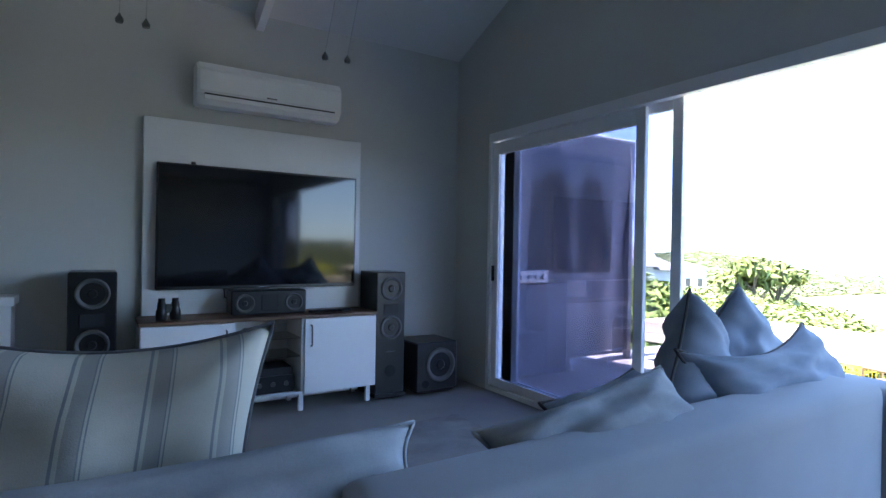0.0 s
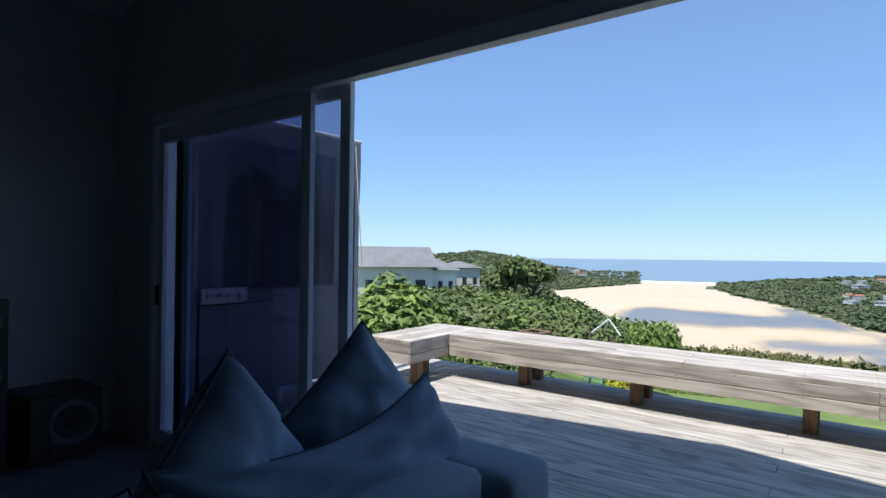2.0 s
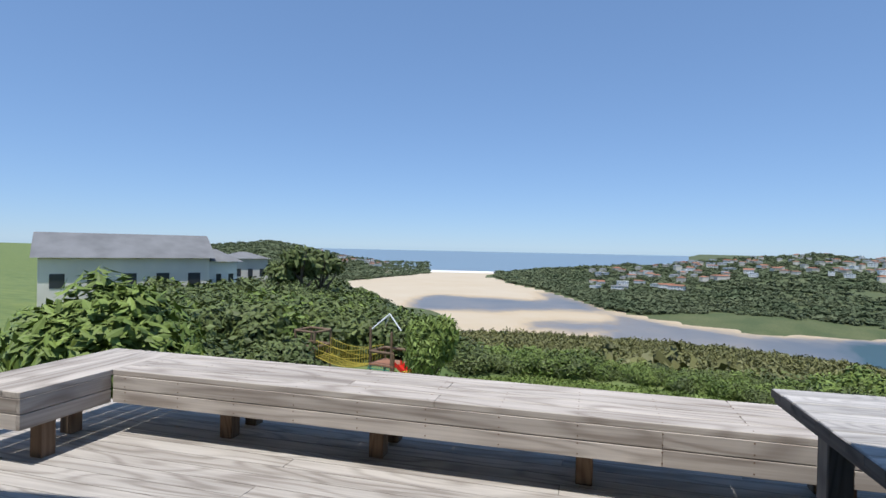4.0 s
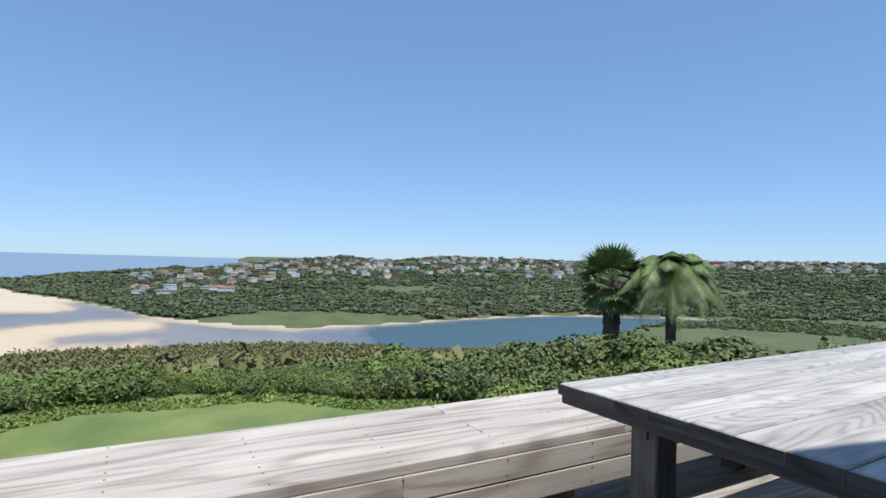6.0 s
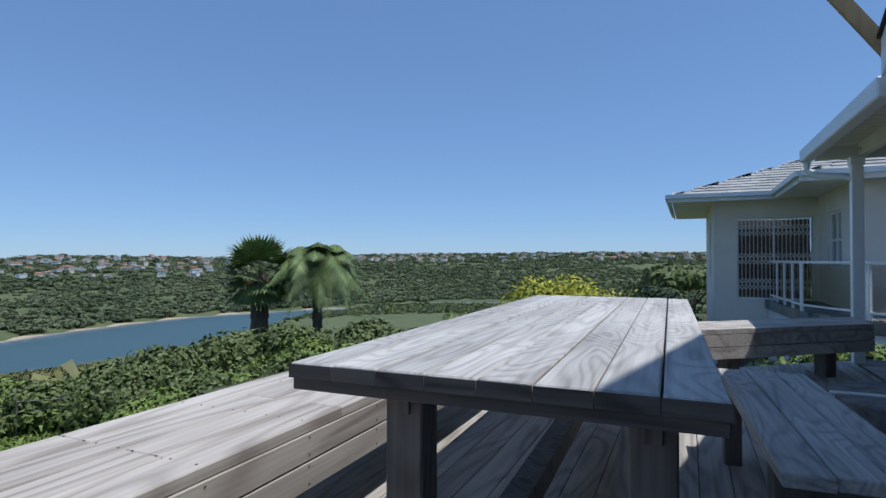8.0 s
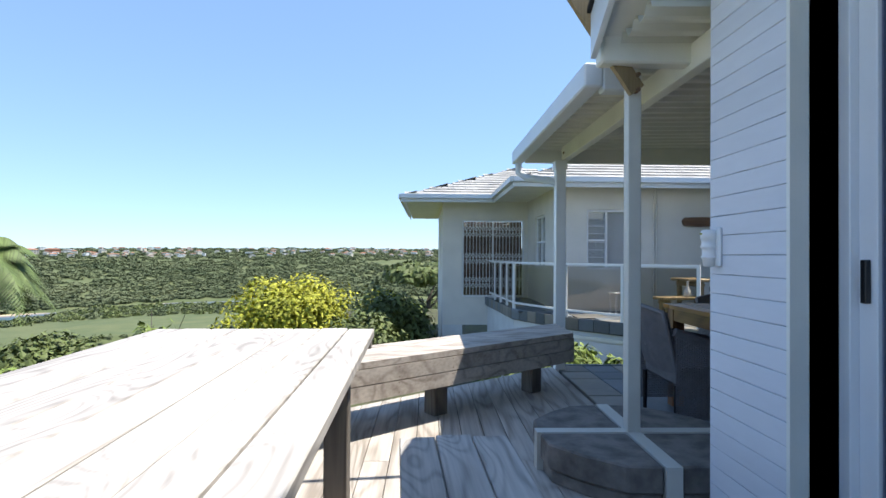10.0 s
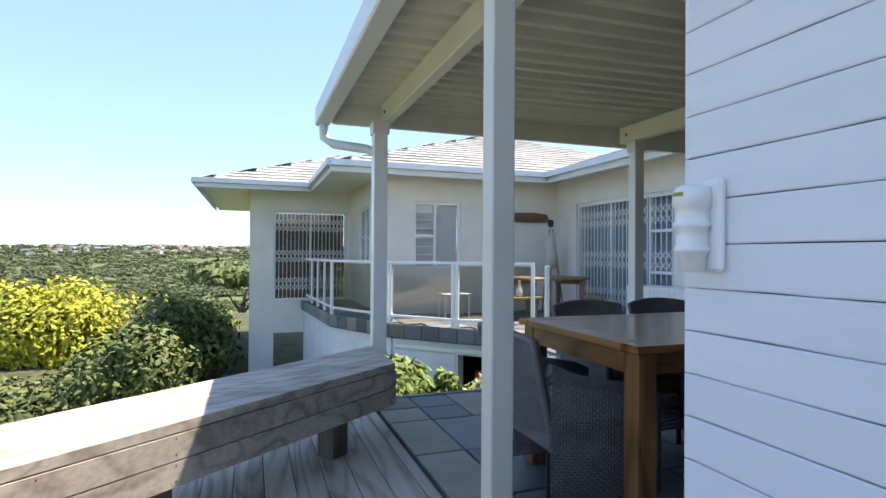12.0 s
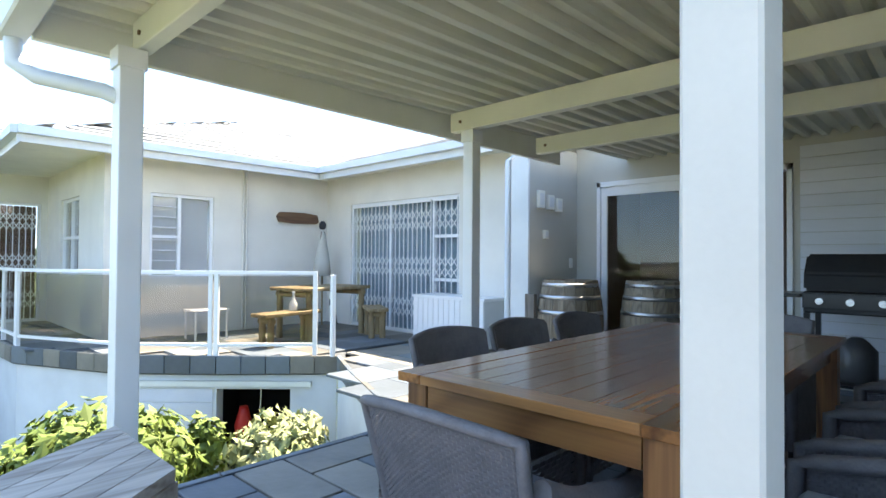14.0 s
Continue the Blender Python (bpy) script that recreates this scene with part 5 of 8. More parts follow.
# cantilever umbrella: post, arm, slab weights on a cross foot
um = thing("cantilever_umbrella", (3.505, -3.90, 0), 0, "cream steel umbrella post with a slanting arm, standing on stone weights", "umbrella")
bm = bmesh.new()
box(bm, (-0.035, -0.035, 0.02), (0.035, 0.035, 2.12), 0.004)
part("post", bm, M["post_cream"], um)
bm = bmesh.new()
beam(bm, (0, 0.055, 2.0), (1.75, 0.35, 4.4), 0.03, 0.09)
part("arm", bm, M["pole"], um)
bm = bmesh.new()
for ax in ((0.515, 0), (0, 0.513)):
    beam(bm, (-ax[0], -ax[1], 0.1), (ax[0], ax[1], 0.1), 0.074, 0.194 + 0.004 * (ax[0] > 0))
part("cross_foot", bm, M["post_cream"], um)
for q in range(4):
    bm = bmesh.new()
    a0 = q * math.pi / 2
    pts_ = [(0.042, 0.042), (0.50, 0.042), (0.49, 0.20), (0.36, 0.36), (0.20, 0.49), (0.042, 0.50)]
    prism(bm, pts_, 0.07, 0.195)
    prism(bm, [(x * 0.97, y * 0.97) for x, y in pts_], 0.0, 0.065)
    bmesh.ops.bevel(bm, geom=bm.edges[:], offset=0.008, segments=1, affect="EDGES")
    o = part("weight", bm, M["stone"], um, "rough grey-brown stone weight")
    o.matrix_basis = pose(0, 0, 0, 0, 0, 90 * q)
for z in (2.0, 2.08):
    bm = bmesh.new()
    rod(bm, (0.0, 0.04, z), (0, 0.085, z), 0.012, n=8)
    part("bolt", bm, M["rust"], um)

# sensor on the pier
al = thing("alarm_sensor", (XO + 0.004, -3.265, 1.165), 0, "white outdoor motion sensor on the boarded pier", "sensor")
boxpart("back_plate", (0, 0.0, -0.08), (0.018, 0.045, 0.085), M["white"], al, 0.006)
bm = bmesh.new()
lathe(bm, [(0.012, -0.080), (0.022, -0.077), (0.025, -0.047), (0.030, -0.044), (0.030, -0.036), (0.026, -0.033), (0.027, -0.004), (0.032, -0.001), (0.032, 0.007), (0.028, 0.010),
           (0.0285, 0.034), (0.032, 0.036), (0.033, 0.060), (0.029, 0.071), (0.016, 0.075)], 28, (0.036, 0, 0))
part("housing", bm, M["white"], al)
boxpart("label", (0.0685, -0.010, 0.054), (0.0695, 0.012, 0.061), M["leaf_yellow"], al, 0, "small yellow label")

# ---- living room furniture ----
def cushion(name, at, turn, w, h, d, m, label, seed_, stripes=False, pinch=0.16, sag=0.0, pm=None):
    """A soft pillow: a pinched pad with pulled corners, creases and a piped edge."""
    n = 30
    rnd = random.Random(seed_)
    ph = [rnd.uniform(0, 6) for _ in range(6)]
    bm = bmesh.new()
    grid = {}
    for side in (1, -1):
        for i in range(n + 1):
            for j in range(n + 1):
                u, v = i / n * 2 - 1, j / n * 2 - 1
                if side < 0 and (abs(u) == 1 or abs(v) == 1):
                    grid[side, i, j] = grid[1, i, j]
                    continue
                pu = 1 - pinch * (1 - v * v) * abs(u) ** 3
                pv = 1 - pinch * (1 - u * u) * abs(v) ** 3
                x = u * w / 2 * pv * (1 - 0.0)
                x = u * w / 2 * (1 - pinch * (1 - v * v) * abs(u) ** 2 * 0.6)
                z = v * h / 2 * (1 - pinch * (1 - u * u) * abs(v) ** 2 * 0.9)
                t = max(0.0, (1 - u ** 4) * (1 - v ** 4)) ** 0.55
                cr = 0.05 * math.sin(7 * u + 3 * v + ph[0]) + 0.05 * math.sin(9 * v - 4 * u + ph[1]) + 0.09 * noise.ridged_multi_fractal(Vector((u * 1.6 + v, v * 1.6, ph[4] + side)), 1.0, 2.0, 3, 1.0, 2.0) - 0.09 + 0.12 * noise.noise(Vector((u * 2.5, v * 2.5, ph[2] + side)))
                fold = 0.10 * max(0, abs(u * v) - 0.2) * math.sin(12 * (abs(u) - abs(v)) + ph[3])
                y = side * d / 2 * t * (1 + cr * 1.6 + fold * 2)
                z += -sag * (1 - u * u) * (0.5 + 0.5 * v)
                grid[side, i, j] = bm.verts.new((x, y, z))
    for side in (1, -1):
        for i in range(n):
            for j in range(n):
                q = [grid[side, i, j], grid[side, i + 1, j], grid[side, i + 1, j + 1], grid[side, i, j + 1]]
                f = bm.faces.new(q if side < 0 else q[::-1])
                f.smooth = True
    edge = [grid[1, i, 0].co.copy() for i in range(n + 1)] + [grid[1, n, j].co.copy() for j in range(1, n + 1)] + [grid[1, i, n].co.copy() for i in range(n - 1, -1, -1)] + [grid[1, 0, j].co.copy() for j in range(n - 1, -1, -1)]
    o = thing(name, at, 0, label, "pillow", "sofa pillows")
    o.matrix_basis = pose(*at, *turn)
    part("cover", bm, m, o)
    bm = bmesh.new()
    tube(bm, edge, 0.006, 6)
    part("piping", bm, pm or M["piping"], o, "darker piped edge")
    return o


stripe = mat("stripe", (0.42, 0.42, 0.38), 0.95, var=0.05, scale=6, bump=0.001, bscale=400, fine=0.08)
nt = stripe.node_tree
pb = nt.nodes["Principled BSDF"]
src = pb.inputs["Base Color"].links[0].from_socket
tc = nt.nodes.new("ShaderNodeTexCoord")
sep = nt.nodes.new("ShaderNodeSeparateXYZ")
nt.links.new(tc.outputs["Object"], sep.inputs[0])
cr = nt.nodes.new("ShaderNodeValToRGB")
cr.color_ramp.interpolation = "CONSTANT"
e = cr.color_ramp.elements
e[0].position, e[0].color = 0, (1, 1, 1, 1)
e[1].position, e[1].color = 0.86, (1, 1, 1, 1)
for p_, c_ in ((0.30, (0.50, 0.55, 0.66, 1)), (0.34, (1, 1, 1, 1)), (0.40, (0.66, 0.68, 0.72, 1)), (0.60, (0.46, 0.52, 0.64, 1)), (0.62, (1, 1, 1, 1)), (0.65, (0.46, 0.52, 0.64, 1)), (0.67, (1, 1, 1, 1))):
    e.new(p_).color = c_
ml = nt.nodes.new("ShaderNodeMath")
ml.operation = "MULTIPLY"
ml.inputs[1].default_value = 8.0
fr = nt.nodes.new("ShaderNodeMath")
fr.operation = "FRACT"
nt.links.new(sep.outputs[0], ml.inputs[0]), nt.links.new(ml.outputs[0], fr.inputs[0]), nt.links.new(fr.outputs[0], cr.inputs[0])
mx = nt.nodes.new("ShaderNodeMix")
mx.data_type, mx.blend_type = "RGBA", "MULTIPLY"
mx.inputs[0].default_value = 1.0
nt.links.new(src, mx.inputs[6]), nt.links.new(cr.outputs[0], mx.inputs[7]), nt.links.new(mx.outputs[2], pb.inputs["Base Color"])


def soft_box(name, a, b, m, parent, r=0.05, label=""):
    bm = bmesh.new()
    box(bm, a, b)
    bmesh.ops.bevel(bm, geom=bm.edges[:], offset=r, segments=4, affect="EDGES", profile=0.6)
    for f in bm.faces:
        f.smooth = True
    return part(name, bm, m, parent, label)


sofa = thing("sofa", (0, 0, 0), 0, "grey-blue linen sofa with a boxy back, beside the open doors", "sofa")
soft_box("backrest", (0.42, 0.60, 0.08), (2.36, 0.82, 0.83), M["fabric"], sofa, 0.05)
soft_box("arm", (2.37, 0.53, 0.06), (2.62, 1.52, 0.80), M["fabric"], sofa, 0.06)
soft_box("base", (0.42, 0.85, 0.08), (2.36, 1.50, 0.30), M["fabric"], sofa, 0.03)
for x0, x1 in ((0.43, 1.39), (1.40, 2.36)):
    soft_box("seat_cushion", (x0, 0.86, 0.31), (x1, 1.52, 0.46), M["fabric"], sofa, 0.05)
for x in (0.5, 2.5):
    for y in (0.7, 1.4):
        boxpart("foot", (x - 0.03, y - 0.03, 0), (x + 0.03, y + 0.03, 0.08), M["blackmatt"], sofa, 0.004)
sofa2 = thing("sofa", (0, 0, 0), 0, "grey-blue linen sofa unit beside the long sofa", "sofa")
soft_box("backrest", (-1.9, 0.64, 0.08), (0.40, 0.86, 0.81), M["fabric"], sofa2, 0.07)
soft_box("base", (-1.9, 0.89, 0.08), (0.40, 1.52, 0.30), M["fabric"], sofa2, 0.03)
for x0, x1 in ((-1.89, -0.76), (-0.75, 0.39)):
    soft_box("seat_cushion", (x0, 0.90, 0.31), (x1, 1.54, 0.46), M["fabric"], sofa2, 0.05)
for x in (-1.8, 0.3):
    for y in (0.75, 1.4):
        boxpart("foot", (x - 0.03, y - 0.03, 0), (x + 0.03, y + 0.03, 0.08), M["blackmatt"], sofa2, 0.004)

cushion("pillow", (-0.07, 1.05, 0.84), (-14, 7, -6), 0.80, 0.64, 0.24, stripe, "pale striped linen pillow with dark piping, standing on the sofa", 1, sag=0.045)
cushion("pillow", (-0.62, 1.16, 0.84), (-14, 14, 8), 0.66, 0.60, 0.22, stripe, "striped linen pillow leaning behind another pillow", 2)
cushion("pillow", (0.04, 0.84, 0.805), (-45, 1, 0), 1.22, 0.22, 0.12, M["fabric_c"], "long grey linen pillow lying along the sofa back", 3, pm=M["fabric_c"])
cushion("pillow", (1.17, 0.81, 0.79), (-45, -7, 0), 0.72, 0.24, 0.15, M["fabric_c"], "flat grey linen pillow behind the sofa back", 4, pm=M["fabric_c"])
cushion("pillow", (1.50, 1.02, 0.70), (-50, -6, 4), 0.50, 0.34, 0.15, M["fabric_b"], "grey-blue pillow lying against the sofa back", 5)
cushion("pillow", (1.88, 0.99, 0.77), (-14, 52, 8), 0.54, 0.52, 0.22, M["fabric_b"], "blue-grey velvet pillow standing on one corner", 6, pinch=0.10)
cushion("pillow", (2.50, 1.18, 0.78), (-14, 50, -18), 0.52, 0.50, 0.19, M["fabric_b"], "blue-grey velvet pillow propped on its corner at the arm", 7, pinch=0.10)
cushion("pillow", (2.12, 0.86, 0.815), (-32, -2, 2), 0.92, 0.36, 0.20, M["fabric_b"], "slumped blue-grey pillow in the sofa corner", 8, pinch=0.11, sag=0.07)

rg = thing("rug", (0, 0, 0), 0, "worn grey shaggy rug on the living room floor", "rug")
bm = bmesh.new()
n = 60
g = [[bm.verts.new((0.1 + 2.3 * i / n, 1.75 + 1.6 * j / n, -0.012 + 0.012 * noise.noise(Vector((i * 0.5, j * 0.5, 0))) + (0 if 0 < i < n and 0 < j < n else -0.008))) for j in range(n + 1)] for i in range(n + 1)]
for i in range(n):
    for j in range(n):
        bm.faces.new((g[i][j], g[i + 1][j], g[i + 1][j + 1], g[i][j + 1])).smooth = True
part("rug_weave", bm, M["rug"], rg)

tvp = thing("wall_panel", (0, 0, 0), 0, "plain white board mounted behind the television", "wall panel")
boxpart("board", (0.29, 4.34, 0.0), (1.99, 4.398, 2.20), M["white"], tvp, 0.004)
tv = thing("television", (0, 0, 0), 0, "large black flat television, switched off, on a white panel", "television")
boxpart("back", (0.45, 4.30, 1.0), (1.84, 4.34, 1.8), M["blackmatt"], tv)
boxpart("bezel", (0.37, 4.265, 0.93), (1.92, 4.30, 1.865), M["black"], tv, 0.006)
boxpart("screen", (0.385, 4.262, 0.955), (1.905, 4.266, 1.85), M["screen"], tv)
boxpart("camera", (0.60, 4.27, 1.867), (0.63, 4.29, 1.885), M["black"], tv)
bm = bmesh.new()
tube(bm, [(0.85, 4.32, 0.95), (0.86, 4.33, 0.86), (0.95, 4.33, 0.80), (1.0, 4.3, 0.76)], 0.005, 6)
part("cable", bm, M["black"], tv)
bm = bmesh.new()
box(bm, (1.10, 4.260, 0.938), (1.18, 4.264, 0.944))
part("badge", bm, M["chrome"], tv)

ac = thing("air_conditioner", (0, 0, 0), 0, "white wall-mounted air conditioner above the television", "air conditioner")
bm = bmesh.new()
gable(bm, 0.62, 1.74, [(4.398, 2.32), (4.398, 2.63), (4.22, 2.63), (4.18, 2.57), (4.18, 2.40), (4.24, 2.32)])
bmesh.ops.bevel(bm, geom=bm.edges[:], offset=0.012, segments=2, affect="EDGES")
part("case", bm, M["white"], ac)
bm = bmesh.new()
box(bm, (0.67, 4.178, 2.385), (1.68, 4.20, 2.392))
part("flap_gap", bm, M["dark"], ac)
boxpart("flap", (0.67, 4.177, 2.346), (1.68, 4.20, 2.382), M["white"], ac, 0.003)
boxpart("display", (1.12, 4.176, 2.415), (1.20, 4.181, 2.423), M["cone"], ac)

cab = thing("tv_cabinet", (0, 0, 0), 0, "low white cabinet with wooden top under the television", "cabinet")
CX0, CX1, CY0, CY1 = 0.26, 1.97, 3.93, 4.33
boxpart("top", (CX0 - 0.01, CY0 - 0.01, 0.715), (CX1 + 0.01, CY1, 0.74), M["cabtop"], cab, 0.003)
bm = bmesh.new()
xs = (CX0, 0.86, 1.36, CX1)
for x in (CX0, 0.85, 1.35, CX1 - 0.018):
    box(bm, (x, CY0 + 0.004, 0.15), (x + 0.018, CY1, 0.714))
box(bm, (CX0, CY0 + 0.004, 0.132), (CX1, CY1, 0.15))
box(bm, (CX0, CY1 - 0.01, 0.15), (CX1, CY1, 0.714))
part("carcass", bm, M["white"], cab)
for x0, x1, hx in ((CX0 + 0.004, 0.855, 0.80), (1.37, CX1 - 0.004, 1.42)):
    d_ = boxpart("door", (x0, CY0 - 0.016, 0.135), (x1, CY0 + 0.002, 0.71), M["white"], cab, 0.002)
    bm = bmesh.new()
    tube(bm, [(hx, CY0 - 0.016, 0.50), (hx, CY0 - 0.04, 0.505), (hx, CY0 - 0.04, 0.655), (hx, CY0 - 0.016, 0.66)], 0.006, 8)
    part("handle", bm, M["cone"], d_, "dark metal bar handle")
for z in (0.42, 0.56):
    g_ = boxpart("glass_shelf", (0.87, CY0 + 0.02, z), (1.348, CY1 - 0.02, z + 0.006), M["glass_rail"], cab)
for x in (CX0 + 0.05, 0.86, 1.36, CX1 - 0.05):
    for y in (CY0 + 0.04, CY1 - 0.05):
        boxpart("leg", (x - 0.018, y - 0.018, 0), (x + 0.018, y + 0.018, 0.132), M["white"], cab, 0.002)
av = thing("amplifier", (1.1, 4.12, 0.15), 0, "black amplifier with dials in the cabinet", "amplifier")
boxpart("case", (-0.21, -0.14, 0), (0.21, 0.14, 0.13), M["black"], av, 0.004)
for k in range(4):
    bm = bmesh.new()
    rod(bm, (-0.15 + 0.1 * k, -0.155, 0.07), (-0.15 + 0.1 * k, -0.14, 0.07), 0.018, n=14)
    part("dial", bm, M["cone"], av)
pl = thing("disc_player", (1.1, 4.12, 0.2801), 0, "flat black player on the amplifier", "player")
boxpart("case", (-0.2, -0.13, 0), (0.2, 0.13, 0.06), M["blackmatt"], pl, 0.003)
for k, z in enumerate((0.427, 0.567)):
    for j in range(2 if k == 0 else 1):
        o = thing("candle_jar", (0.98 + 0.1 * j, 4.1, z), 0, "small dark round jar on the glass shelf", "jar", "small jars")
        bm = bmesh.new()
        lathe(bm, [(0.03, 0), (0.038, 0.02), (0.038, 0.06), (0.02, 0.075)], 16)
        part("body", bm, M["black"], o)


def driver(parent, x, y, z, r, name="driver"):
    bm = bmesh.new()
    prof = [(r, 0.0), (r, 0.012), (r * 0.86, 0.014), (r * 0.80, 0.004), (r * 0.45, -0.012), (r * 0.3, 0.0), (r * 0.12, 0.008)]
    rings = []
    for rr, dd in prof:
        rings.append([bm.verts.new((x + rr * math.cos(2 * math.pi * i / 24), y - dd, z + rr * math.sin(2 * math.pi * i / 24))) for i in range(24)])
    for A, B in zip(rings, rings[1:]):
        for i in range(24):
            bm.faces.new((A[i], A[(i + 1) % 24], B[(i + 1) % 24], B[i])).smooth = True
    bm.faces.new(rings[-1])
    o = part(name, bm, M["cone"], parent, "grey ringed speaker cone")
    bm = bmesh.new()
    rod(bm, (x, y - 0.004, z), (x, y - 0.016, z), r * 0.3, r * 0.22, 16)
    part("dust_cap", bm, M["black"], o)
    return o


def tower(x0, x1, y0, y1, h, n_low, lab):
    o = thing("tower_speaker", (0, 0, 0), 0, lab, "loudspeaker", "loudspeakers")
    boxpart("case", (x0, y0, 0.03), (x1, y1, h), M["black"], o, 0.008)
    boxpart("plinth", (x0 - 0.01, y0 - 0.01, 0.0), (x1 + 0.01, y1, 0.03), M["blackmatt"], o, 0.003)
    xm = (x0 + x1) / 2
    driver(o, xm, y0, h - 0.14, 0.10)
    boxpart("tweeter_plate", (xm - 0.07, y0 - 0.006, h - 0.36), (xm + 0.07, y0, h - 0.27), M["blackmatt"], o, 0.002)
    driver(o, xm, y0, h - 0.47, 0.10)
    bm = bmesh.new()
    rod(bm, (xm, y0 - 0.004, 0.22), (xm, y0 + 0.001, 0.22), 0.05, n=20)
    part("port", bm, M["dark"], o)
    boxpart("badge", (xm - 0.04, y0 - 0.002, 0.38), (xm + 0.04, y0, 0.388), M["cone"], o)
    return o


tower(2.0, 2.27, 3.98, 4.33, 1.06, 2, "black tower speaker with two cones beside the cabinet")
tower(-0.14, 0.13, 3.98, 4.33, 1.08, 2, "black tower speaker with two cones at the cabinet's far end")
sw = thing("subwoofer", (0, 0, 0), 0, "black cube subwoofer with one large cone on the floor", "loudspeaker")
boxpart("case", (2.36, 3.92, 0.02), (2.78, 4.32, 0.44), M["black"], sw, 0.01)
boxpart("feet", (2.39, 3.95, 0.0), (2.75, 4.29, 0.02), M["blackmatt"], sw)
driver(sw, 2.60, 3.92, 0.24, 0.15)
bm = bmesh.new()
rod(bm, (2.45, 3.916, 0.08), (2.45, 3.921, 0.08), 0.035, n=16)
part("port", bm, M["dark"], sw)
cs = thing("centre_speaker", (0, 0, 0), 0, "black centre speaker with two round cones on the cabinet", "loudspeaker")
boxpart("case", (0.86, 4.08, 0.741), (1.43, 4.26, 0.925), M["black"], cs, 0.01)
driver(cs, 0.96, 4.08, 0.83, 0.07), driver(cs, 1.33, 4.08, 0.83, 0.07)
boxpart("horn", (1.08, 4.072, 0.77), (1.21, 4.08, 0.90), M["blackmatt"], cs, 0.004)
bino = thing("binoculars", (0.44, 4.05, 0.741), 12, "black binoculars standing on the cabinet", "binoculars")
for x in (-0.045, 0.045):
    bm = bmesh.new()
    lathe(bm, [(0.036, 0), (0.036, 0.06), (0.028, 0.08), (0.026, 0.12), (0.022, 0.125), (0.022, 0.15)], 16, (x, 0, 0))
    part("barrel", bm, M["black"], bino)
boxpart("bridge", (-0.02, -0.015, 0.05), (0.02, 0.015, 0.11), M["black"], bino, 0.003)
for x, tw_, mm in ((1.50, 20, "a black remote control"), (1.62, -15, "dark sunglasses"), (1.74, 30, "a black phone")):
    o = thing({"a": "remote_control", "d": "sunglasses"}.get(mm[0], "gadget") if "phone" not in mm else "phone", (x, 4.05, 0.741), tw_, mm[0:] + " lying on the cabinet top", "gadget")
    boxpart("body", (-0.06, -0.025, 0), (0.06, 0.025, 0.022), M["black"], o, 0.006)
    boxpart("detail", (-0.03, -0.018, 0.022), (0.03, 0.018, 0.024), M["cone"], o)
# cable lights near the screen wall
for k, (x, y, z) in enumerate(((0.11, 3.6, 2.60), (0.25, 3.6, 2.60), (1.38, 3.6, 2.63), (1.55, 3.6, 2.64))):
    o = thing("cable_spot", (x, y, z), 0, "small metal spotlight hanging from a ceiling cable", "spotlight", "ceiling spotlights")
    bm = bmesh.new()
    rod(bm, (0, 0, 0.03), (0.02 if k < 2 else 0.14, 0, roof_z(y) - 0.13 - z), 0.002, n=6)
    part("wire", bm, M["chrome"], o)
    bm = bmesh.new()
    lathe(bm, [(0.02, -0.02), (0.024, 0.0), (0.012, 0.02), (0.005, 0.035)], 14)
    part("head", bm, M["cone"], o)
sh = thing("wall_shelf", (0, 0, 0), 0, "low white ledge at the foot of the screen wall", "shelf")
boxpart("ledge", (-1.6, 4.15, 0.86), (-0.42, 4.398, 0.92), M["white"], sh, 0.005)
boxpart("box", (-1.6, 4.2, 0.0), (-0.44, 4.398, 0.86), M["white"], sh, 0.004)

# ---- screened grill corner outside the doors ----
bl = thing("clear_blind", (0, 0, 0), 0, "grey drop blind with a clear dark window, hung beside the deck", "blind")
bm = bmesh.new()
n, mrow = 40, 24
g = []
for i in range(n + 1):
    row = []
    for j in range(mrow + 1):
        u, v = i / n, j / mrow
        x = 3.42 + 1.98 * u + 0.08 * (1 - v) * u
        y = 4.26 - 0.14 * v + 0.03 * math.sin(u * 21 + 2 * v) * (0.3 + 0.7 * (1 - v)) + 0.03 * noise.noise(Vector((u * 5, v * 3, 1)))
        row.append(bm.verts.new((x, y, 0.10 + 2.45 * v + 0.02 * math.sin(u * 60) * (v > 0.99))))
    g.append(row)
for i in range(n):
    for j in range(mrow):
        f = bm.faces.new((g[i][j], g[i + 1][j], g[i + 1][j + 1], g[i][j + 1]))
        f.smooth = True
        u, v = (i + 0.5) / n, (j + 0.5) / mrow
        f.material_index = 1 if 0.2 < u < 0.82 and 0.36 < v < 0.90 else 0
o = tagged(new("sheet", mesh_of("sheet", bm, [M["blind"], mat("clear_vinyl", (0.11, 0.11, 0.13), 0.15, var=0.1, scale=3, spec=0.6)])))
o.parent = bl
bm = bmesh.new()
rod(bm, (3.42, 4.12, 2.56), (5.40, 4.12, 2.56), 0.02, n=10)
part("top_rod", bm, M["alu"], bl)
bm = bmesh.new()
rod(bm, (3.42, 4.26, 0.10), (5.48, 4.27, 0.07), 0.03, n=10)
part("bottom_roll", bm, M["blind"], bl)
bm = bmesh.new()
tube(bm, [(5.30, 4.09, 2.5), (5.33, 4.07, 1.9), (5.40, 4.07, 1.2)], 0.006, 6)
part("cord", bm, M["white"], bl)
boxpart("support", (3.39, 4.05, 0.002), (3.515, 4.10, 2.42), M["white"], bl, 0.003, "white painted support")
boxpart("support", (5.34, 4.13, 0.0), (5.40, 4.19, 2.55), M["blind"], bl)
